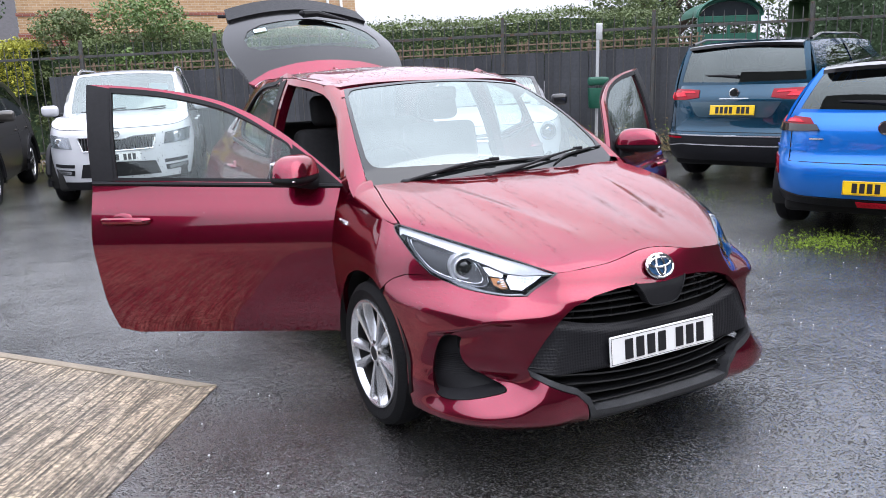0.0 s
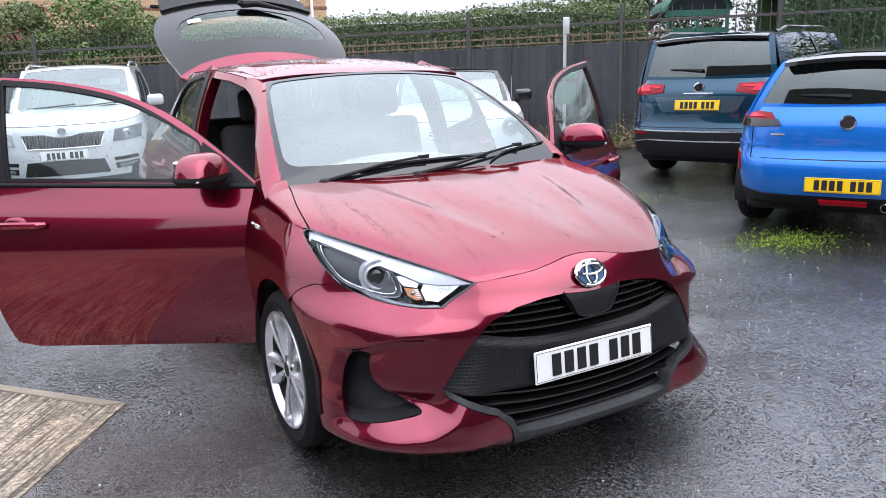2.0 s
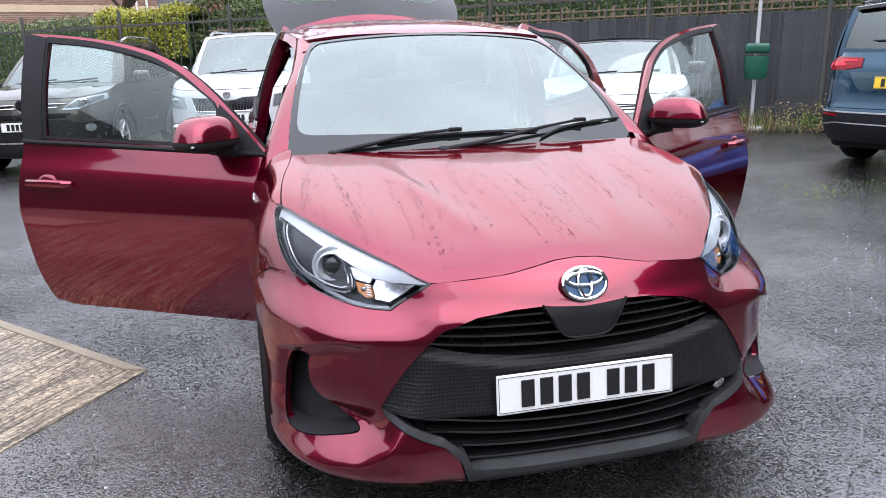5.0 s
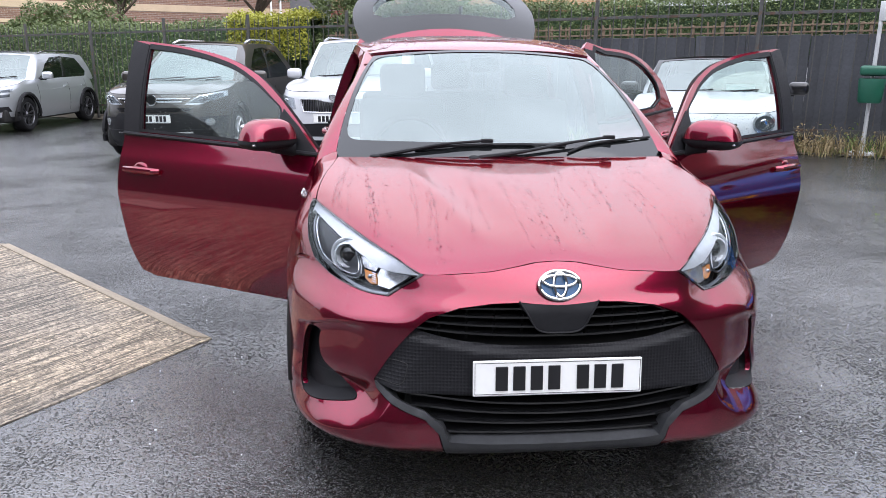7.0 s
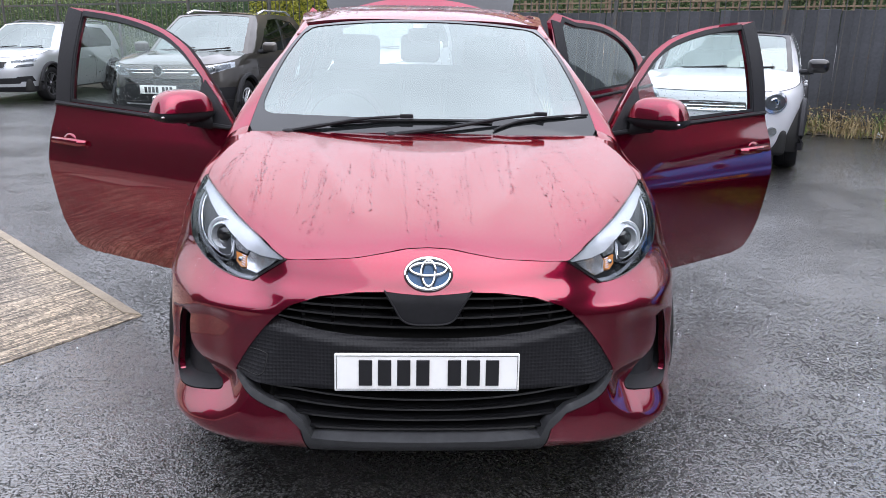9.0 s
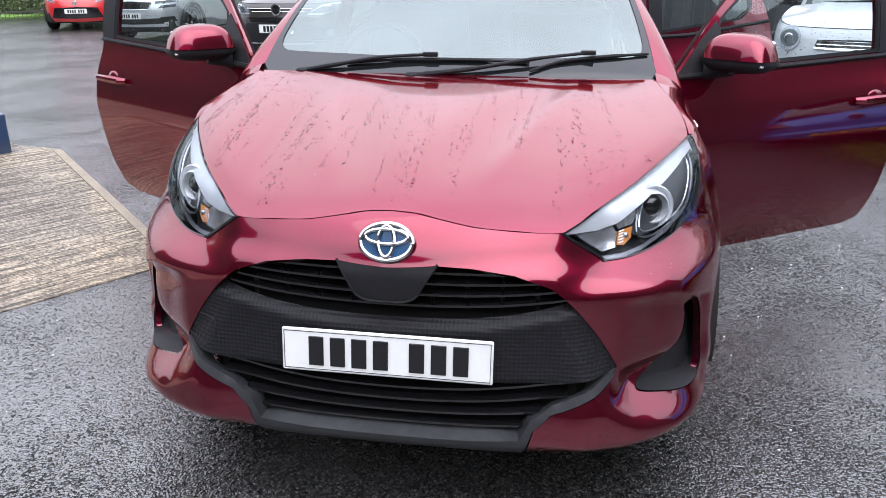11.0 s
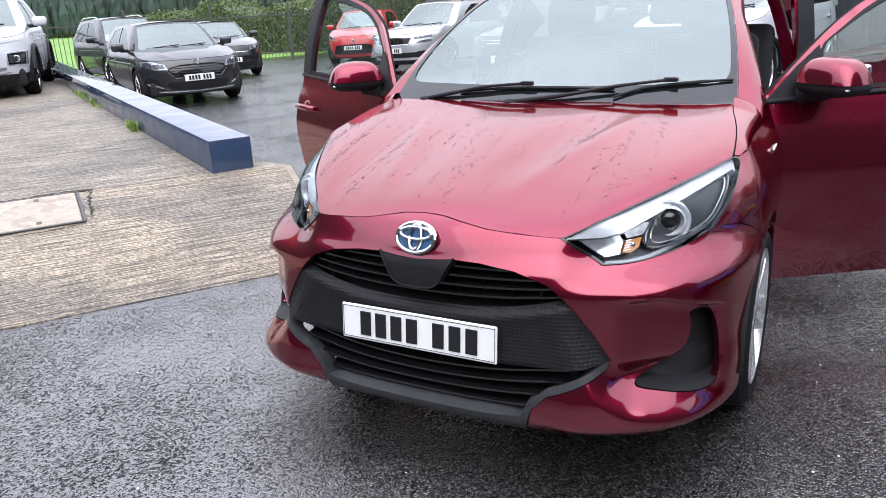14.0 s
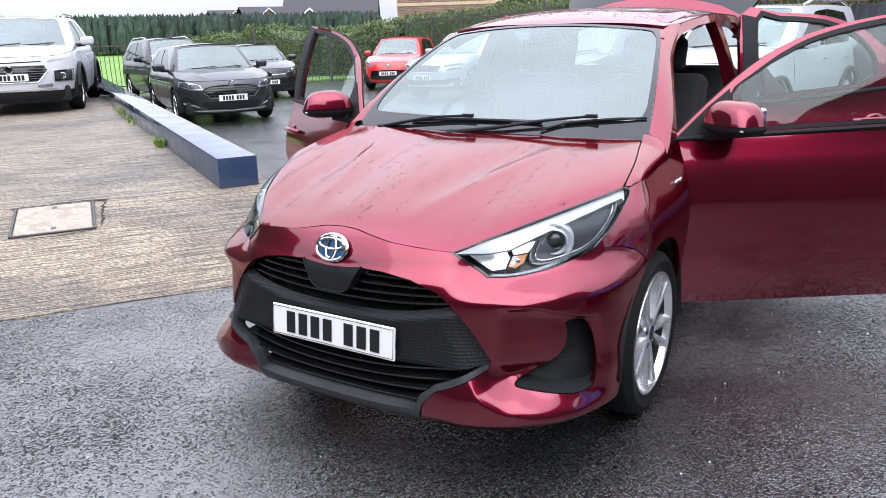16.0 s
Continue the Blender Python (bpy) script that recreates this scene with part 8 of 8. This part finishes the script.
banded_block("brick_building", "tan brick building with dark red brick courses", pose(3.33, 24.27, 0, 0, 0, -12), 10.4, 8.0, 7.0, "tan_brick", ((2.75, 0.42), (3.5, 0.10), (4.3, 0.42), (6.0, 0.42)), [(x, 5.2) for x in (-2.9, 0.1, 3.1)])
banded_block("brick_building", "brown brick building with darker courses behind the hedge", pose(-12.7, 34.0, 0, 0, 0, 20), 18.0, 8.0, 7.0, "brown_brick", ((2.55, 0.14), (3.25, 0.30), (4.9, 0.3)), [(x, 5.8) for x in (-6.5, -3.0, 0.5)], "pale_course")


def gabled_house(label, m, w, d, eaves, ridge, brick, gable_w=3.2):
    """A house with a tiled roof, a front gable with white barge boards, and windows."""
    h = thing("house", label, "house", "houses", m)
    part("wall", *rounded_box((0, d / 2, eaves / 2), (w / 2, d / 2, eaves / 2), 0.02, segs=1), brick, h)
    o = 0.35
    rv = [(-w / 2 - o, -o, eaves - 0.1), (w / 2 + o, -o, eaves - 0.1), (w / 2 + o, d / 2, ridge), (-w / 2 - o, d / 2, ridge), (-w / 2 - o, d + o, eaves - 0.1), (w / 2 + o, d + o, eaves - 0.1)]
    rv += [(x, y, z - 0.14) for x, y, z in rv]
    part("roof", rv, [(0, 1, 2, 3), (3, 2, 5, 4), (7, 6, 9, 8), (8, 9, 10, 11), (0, 3, 9, 6), (3, 4, 10, 9), (2, 1, 7, 8), (5, 2, 8, 11), (1, 0, 6, 7), (4, 5, 11, 10)], "roof_tile", h, smooth=False)
    gx, gz = -w * 0.2, eaves + gable_w * 0.42
    gv = [(gx - gable_w / 2, -0.5, 0), (gx + gable_w / 2, -0.5, 0), (gx + gable_w / 2, -0.5, eaves), (gx, -0.5, gz), (gx - gable_w / 2, -0.5, eaves), (gx - gable_w / 2, 1.5, 0), (gx + gable_w / 2, 1.5, 0), (gx + gable_w / 2, 1.5, eaves), (gx, d / 2, gz), (gx - gable_w / 2, 1.5, eaves)]
    part("gable", gv, [(0, 1, 2, 3, 4), (1, 6, 7, 2), (5, 0, 4, 9)], brick, h, smooth=False)
    part("gable_roof", *joined(*[([(gx, -0.8, gz + 0.16), (gx + s * (gable_w / 2 + 0.3), -0.8, eaves - 0.1), (gx + s * (gable_w / 2 + 0.3), d / 2 - 0.3, eaves - 0.1), (gx, d / 2 - 0.3, gz + 0.16), (gx, -0.8, gz + 0.04), (gx + s * (gable_w / 2 + 0.3), -0.8, eaves - 0.22), (gx + s * (gable_w / 2 + 0.3), d / 2 - 0.3, eaves - 0.22), (gx, d / 2 - 0.3, gz + 0.04)], [(0, 1, 2, 3), (4, 7, 6, 5), (0, 4, 5, 1), (1, 5, 6, 2), (2, 6, 7, 3)]) for s in (-1, 1)]), "roof_tile", h, smooth=False)
    for s in (-1, 1):
        part("barge_board", *joined(([(gx, -0.86, gz + 0.14), (gx + s * (gable_w / 2 + 0.3), -0.86, eaves - 0.12), (gx + s * (gable_w / 2 + 0.3), -0.86, eaves - 0.36), (gx, -0.86, gz - 0.12), (gx, -0.80, gz + 0.14), (gx + s * (gable_w / 2 + 0.3), -0.80, eaves - 0.12), (gx + s * (gable_w / 2 + 0.3), -0.80, eaves - 0.36), (gx, -0.80, gz - 0.12)], [(0, 1, 2, 3), (4, 7, 6, 5), (0, 4, 5, 1), (3, 2, 6, 7)])), "white_trim", h, smooth=False)
    window_unit(h, gx, -0.5, eaves * 0.55, 1.4, 1.1)
    window_unit(h, w * 0.25, 0, eaves * 0.55, 1.6, 1.1)
    return h


gabled_house("bungalow with dark tiled roof and white gable boards", pose(-5.6, 42, 0, 0, 0, 6), 9.0, 8.0, 3.2, 6.0, "tan_brick", 3.6)
gabled_house("bungalow with dark tiled roof and white gable boards", pose(-14.0, 50, 0, 0, 0, 8), 8.0, 8.0, 3.0, 5.6, "house_brick", 3.4)
def beyond(bearing, dist, z, turn_):
    """A spot at a bearing, counted left from straight ahead, and a distance from the forecourt."""
    return pose(1.58 - dist * math.sin(radians(bearing)), -1.84 + dist * math.cos(radians(bearing)), z, 0, 0, turn_)


gabled_house("brick house with dark roof and white gable boards", beyond(45.3, 150, -0.4, 62), 11.0, 9.0, 3.3, 6.0, "house_brick", 5.6)
gabled_house("brick house with dark roof and white gable boards", beyond(43.0, 140, -0.4, 62), 11.0, 9.0, 3.5, 6.2, "house_brick", 5.4)
gabled_house("long brick house with a dark tiled roof beyond the hedge bank", beyond(39.6, 105, -0.4, 34), 12.0, 9.0, 3.3, 6.3, "brown_brick", 3.2)
gabled_house("long brick house with a dark tiled roof beyond the hedge bank", beyond(30.5, 95, -0.5, 28), 9.0, 8.0, 3.2, 5.4, "tan_brick", 3.6)

# green shelter behind the fence
sh_m = Matrix.Translation((9.05, 7.78, 0.12)) @ Matrix.Rotation(math.atan2(FD.y, FD.x), 4, "Z") @ Matrix.Diagonal((0.74, 0.9, 0.90, 1))
shelter = thing("shelter", "green steel shelter with an arched roof", "shelter", m=sh_m)
for x in (-0.68, 0.0, 0.68):
    part("post", *rounded_box((x, 0, 1.18), (0.035, 0.035, 1.18), 0.005, segs=1), "shelter_green", shelter)
part("panel", *rounded_box((-0.34, 0.0, 1.1), (0.30, 0.015, 0.95), 0.005, segs=1), "shelter_green", shelter)
part("panel", *rounded_box((0.34, 0.0, 1.1), (0.30, 0.015, 0.95), 0.005, segs=1), "shelter_green", shelter)
part("beam", *rounded_box((0, 0, 2.32), (0.72, 0.05, 0.06), 0.01, segs=1), "shelter_green", shelter)
arc = [(0.74 * math.cos(t), 0.0, 2.36 + 0.34 * math.sin(t)) for t in np.linspace(0, math.pi, 21)]
part("arch", *tube(arc, 0.05, 8), "shelter_green", shelter)
part("canopy", *joined(*[ruled([(x, -0.15, z + 0.03) for x, y, z in arc], [(x, 1.6, z + 0.03) for x, y, z in arc])]), "shelter_green", shelter)
part("arch_window", *([(0, 0.0, 2.38)] + [(x * 0.9, 0.0, 2.36 + (z - 2.36) * 0.85) for x, y, z in arc], [(0, i + 1, i + 2) for i in range(20)]), "pane_dark", shelter)

# litter bin on its post
bp0 = fence_point(0.96, -0.1)
pm = Matrix.Translation(bp0) @ Matrix.Rotation(math.atan2(FD.y, FD.x), 4, "Z")
bpost = thing("sign_post", "pale galvanised post beside the fence", "post", m=pm)
part("pole", *tube([(0, 0, 0), (0, 0, 2.08)], 0.027, 12), "galv", bpost)
part("pole_foot", *rounded_box((0, 0, 0.03), (0.16, 0.14, 0.03), 0.01), "galv", bpost)
part("pole_cap", *rounded_box((0.02, 0, 1.96), (0.05, 0.03, 0.13), 0.01), "galv", bpost)
lb = thing("litter_bin", "dark green litter bin fixed to a post", "bin", m=pm @ Matrix.Translation((0, -0.16, 0.12)) @ Matrix.Scale(0.80, 4))
bv = [(0.15, 0.78), (0.17, 0.82), (0.19, 1.16), (0.185, 1.19)]
part("bucket", *turned(joined(lathe(bv, 28, "z"), ([(0, 0, 0.78)] + [(0.15 * math.cos(t), 0.15 * math.sin(t), 0.78) for t in np.linspace(0, 2 * math.pi, 28, endpoint=False)], [(0, 1 + (i + 1) % 28, 1 + i) for i in range(28)])), Matrix.Diagonal((1.1, 0.85, 1, 1))), "bin_green", lb)
part("lid", *rounded_box((0, 0, 1.32), (0.205, 0.16, 0.085), 0.05), "bin_green", lb, "rounded green hood")

# drain cover let into the concrete
dc = [Vector(p) for p in ((-3.549, 0.844), (-3.255, 1.289), (-3.857, 1.727), (-4.141, 1.242))]
dctr = sum(dc, Vector((0, 0))) / 4
dang = math.atan2(dc[3].y - dc[0].y, dc[3].x - dc[0].x)
slope = math.degrees(math.atan(APRON / 2.15))
nrm_dir = math.degrees(math.atan2(inward.y, inward.x))
dm = Matrix.Translation((dctr.x, dctr.y, apron(dctr.x, dctr.y)[2] + 0.008)) @ Matrix.Rotation(radians(nrm_dir), 4, "Z") @ Matrix.Rotation(-radians(slope), 4, "Y") @ Matrix.Rotation(dang - radians(nrm_dir), 4, "Z")
cover = thing("drain_cover", "square steel inspection cover set in the concrete", "drain cover", m=dm)
part("plate", *rounded_box((0, 0, 0), (0.340, 0.250, 0.006), 0.004, segs=1), "iron", cover)
part("frame", *joined(rounded_box((-0.357, 0, 0), (0.009, 0.27, 0.006), 0.003, segs=1), rounded_box((0.357, 0, 0), (0.009, 0.27, 0.006), 0.003, segs=1), rounded_box((0, 0.266, 0), (0.366, 0.009, 0.006), 0.003, segs=1), rounded_box((0, -0.266, 0), (0.366, 0.009, 0.006), 0.003, segs=1)), "rail_metal", cover)
part("lifting_key", *joined(*[rounded_box((sx * 0.27, 0, 0.0065), (0.030, 0.016, 0.001), 0.0005, segs=1) for sx in (-1, 1)]), "rail_metal", cover)


def blades(points, h, spread, rnd_, width=0.006):
    vs, fs = [], []
    for p in points:
        a = rnd_.uniform(0, 6.283)
        hh = h * rnd_.uniform(0.5, 1.2)
        lean = Vector((math.cos(a), math.sin(a), 0)) * spread * hh * rnd_.uniform(0.3, 1.2)
        side = Vector((-math.sin(a), math.cos(a), 0)) * width
        b, q = len(vs), Vector(p)
        vs += [tuple(q - side), tuple(q + side), tuple(q + lean * 0.4 + Vector((0, 0, hh * 0.6)) + side * 0.8), tuple(q + lean * 0.4 + Vector((0, 0, hh * 0.6)) - side * 0.8), tuple(q + lean + Vector((0, 0, hh)))]
        fs += [(b, b + 1, b + 2, b + 3), (b + 3, b + 2, b + 4)]
    return vs, fs


# weeds and dry grass along the foot of the fence
rg = random.Random(12)
strip = thing("verge_weeds", "dry yellow grass and weeds along the fence foot", "weeds", kind="stuff")
wp = []
for _ in range(4600):
    s = rg.uniform(-9.5, 9.0)
    if noise.noise((s * 0.7, 1.0, 0)) + 0.35 < rg.random() * 0.6:
        continue
    p = fence_point(s, rg.gauss(-0.18, 0.16))
    wp.append((p.x, p.y, p.z))
part("dry_stems", *blades(wp, 0.32, 0.7, rg), "leaf_dry", strip, smooth=False)
lw = []
for c in (1.7, 2.0, 2.6, -0.4, 0.4, 3.3, -8.2, -7.0):
    for _ in range(700):
        p = fence_point(c + rg.gauss(0, 0.30), rg.gauss(-0.15, 0.12))
        lw.append((p.x, p.y, p.z + abs(rg.gauss(0.10, 0.14))))
part("weed_leaves", *leaves(lw, 0.020, rg), "leaf_dry", strip, smooth=False)
def soil_at(s, o):
    p = fence_point(s, o)
    return (p.x, p.y, p.z + 0.014)


sb = part("soil_strip", *grid(soil_at, list(np.arange(-25, 12.5, 0.5)), (-0.35, 0.1, 0.9)), "soil")
tagged(sb, "dark soil strip along the fence", "soil", kind="structure")

# moss and weeds on the ground
for cx, cy, n, sp, label in ((3.60, 1.82, 1200, 0.15, "moss and small weeds by the blue car's wheel"), (4.3, 3.9, 110, 0.22, "thin moss on the asphalt"), (5.0, 3.3, 90, 0.15, "thin moss on the asphalt")):
    mo = thing("moss_patch", label, "moss", kind="stuff")
    mp = [(x, y, ground_z(x, y) + 0.006) for x, y in ((cx + rg.gauss(0, sp * 1.5), cy + rg.gauss(0, sp)) for _ in range(n))]
    part("moss_tufts", *leaves(mp, 0.010, rg), "moss", mo, smooth=False)
bw = thing("barrier_weeds", "green weeds growing at the foot of the barrier", "weeds", kind="stuff")
bp_ = []
for c, n, sp in ((2.95, 110, 0.05), (3.25, 30, 0.05), (6.2, 40, 0.4), (7.6, 40, 0.4)):
    for _ in range(n):
        p = b0 + bd * (c + rg.gauss(0, sp)) + bn * (0.36 + abs(rg.gauss(0, 0.03)))
        bp_.append((p.x, p.y, APRON + 0.005))
part("weed_blades", *blades(bp_, 0.10, 0.7, rg, 0.006), "weed_green", bw, smooth=False)

# loose grit on the asphalt
rp = random.Random(31)
grit_ = thing("loose_grit", "pale grit and small stones scattered on the asphalt", "grit", kind="stuff")
gvs = []
for _ in range(420):
    x, y = rp.uniform(-1.6, 3.2), rp.uniform(-1.4, 2.6)
    if abs(x) < 1.0 and y > -0.1:
        continue
    r = 0.0018 + 0.0035 * rp.random() ** 3
    gvs.append(ellipsoid((x, y, ground_z(x, y) + r * 0.5), (r * rp.uniform(0.8, 1.4), r, r * 0.7), 6, 4))
part("stones", *joined(*gvs), "galv", grit_)


# ---- plain walls added out of view behind the camera, to darken the paint's reflections ----
M["plain_wall"] = material("dark_reflected_wall", (0.055, 0.053, 0.052), rough=0.8, vary=0.15, scale=0.6, fine=12.0)
for nm, c, half in (("wall_south", (-4.5, -13.0, 3.6), (17.6, 0.15, 3.8)), ("wall_west", (-22.0, -3.0, 5.5), (0.15, 9.8, 5.7)), ("wall_east", (13.0, -4.9, 4.9), (0.15, 7.9, 5.1))):
    wob = part(nm, *rounded_box(c, half, 0.02, segs=1), "plain_wall")
    tagged(wob, "unseen dark wall added to darken reflections in the red paint", "wall", kind="structure")


# ---- rain on the red car ----
M["water"] = bpy.data.materials.new("rain_water")
M["water"].use_nodes = True
wp_ = M["water"].node_tree.nodes["Principled BSDF"]
wp_.inputs["Transmission Weight"].default_value, wp_.inputs["Roughness"].default_value, wp_.inputs["IOR"].default_value = 1.0, 0.0, 1.33
rd = random.Random(77)


def beads(points):
    """Flattened beads of water: (place, normal, radius)."""
    vs, fs = [], []
    for p, n, r in points:
        n = Vector(n).normalized()
        u = n.cross(Vector((0.3, 1, 0.1))).normalized()
        w = n.cross(u)
        b = len(vs)
        sx = rd.uniform(0.8, 1.5)
        for rr, hh in ((1.0, -0.05), (0.75, 0.42)):
            for j in range(6):
                t = 2 * math.pi * j / 6
                vs.append(tuple(Vector(p) + (u * math.cos(t) + w * math.sin(t) * sx) * r * rr + n * r * hh))
        vs.append(tuple(Vector(p) + n * r * 0.6))
        fs += [(b + j, b + (j + 1) % 6, b + 6 + (j + 1) % 6, b + 6 + j) for j in range(6)] + [(b + 6 + j, b + 6 + (j + 1) % 6, b + 12) for j in range(6)]
    return vs, fs


def slope_normal(f, u, v, e=0.004):
    P, A, B = (np.array(f(*q)) for q in ((u, v), (u + e, v), (u, v + e)))
    n = np.cross(A - P, B - P)
    return P, n / np.linalg.norm(n)


drops = []
# runs of beads down the bonnet, and a scatter between them
for _ in range(50):
    x, y = rd.uniform(-0.70, 0.70), rd.uniform(0.45, 1.0)
    drift = x * rd.uniform(-0.1, 0.25) + rd.uniform(-0.05, 0.05)
    run = rd.uniform(0.2, 0.75)
    for k in range(int(run * rd.uniform(40, 95))):
        s = rd.random() * run
        px, py = x + drift * s + rd.gauss(0, 0.0048), y - s
        if abs(px) < 0.72 and py > nose_y(min(abs(px), 0.757)) + 0.03:
            P, n = slope_normal(bonnet, px, py)
            drops.append((P, n, rd.uniform(0.0013, 0.0031)))
for _ in range(650):
    px, py = rd.uniform(-0.70, 0.70), 1.0 - abs(rd.gauss(0, 0.22))
    if py > nose_y(min(abs(px), 0.757)) + 0.03:
        P, n = slope_normal(bonnet, px, py)
        drops.append((P, n, rd.uniform(0.0008, 0.0026)))
for _ in range(900):
    px, py = rd.uniform(-0.5, 0.5), 1.84 + abs(rd.gauss(0, 0.35))
    if py < 3.2:
        P, n = slope_normal(roof_skin, px, py)
        drops.append((P, n, rd.uniform(0.0012, 0.0040)))
for _ in range(700):
    a, z = rd.uniform(0.45, 0.97), 0.66 - abs(rd.gauss(0, 0.045)) + 0.03 * rd.random()
    P, n = slope_normal(hull, a, z)
    for sx in (1, -1):
        if rd.random() < 0.6:
            drops.append(((P[0] * sx, P[1], P[2]), (n[0] * sx, n[1], n[2]), rd.uniform(0.0008, 0.0022)))
for _ in range(420):
    a, z = rd.uniform(0.84, 1.1), rd.uniform(0.66, 0.86)
    P, n = slope_normal(hull, a, z)
    if P[0] < 0.78:
        continue
    for sx in (1, -1):
        if rd.random() < 0.6:
            drops.append(((P[0] * sx, P[1], P[2]), (n[0] * sx, n[1], n[2]), rd.uniform(0.0008, 0.0022)))
# beads on the glass and skin of the open front doors and their mirrors
for side_, ang_ in ((1, 55.5), (-1, 58)):
    hm = hinge_turn(0.80, 1.18, ang_)
    for k in range(620):
        if k < 380:
            y_, z_ = rd.uniform(1.42, 2.16), 1.01 + abs(rd.gauss(0, 0.11))
            if z_ > 1.0 + 0.42 * (y_ - 1.2) or z_ > 1.36:
                continue
        else:
            y_, z_ = rd.uniform(1.2, 2.28), 0.95 - abs(rd.gauss(0, 0.07))
        p_ = Vector(flank(y_, z_)) + Vector((-0.012 if k < 380 else 0.0, 0, 0))
        q_, n_ = hm @ p_, hm.to_3x3() @ Vector((0.95, 0, 0.3))
        drops.append(((q_.x * side_, q_.y, q_.z), (n_.x * side_, n_.y, n_.z), rd.uniform(0.0010, 0.0026)))
    for k in range(90):
        a_, b_ = rd.uniform(0, 6.28), rd.uniform(0.1, 1.0)
        p_ = Vector((0.880 + 0.11 * b_ * math.cos(a_), 1.352 + 0.07 * b_ * math.sin(a_), 1.046 + 0.064 * math.sqrt(max(0, 1 - b_ * b_)) ** 0.9))
        q_ = hm @ p_
        drops.append(((q_.x * side_, q_.y, q_.z), (0, 0, 1), rd.uniform(0.0010, 0.0024)))
rain = thing("raindrops", "beads of rain water on the red bodywork", "raindrops", kind="stuff")
part("beads", *beads(drops), "water", rain)
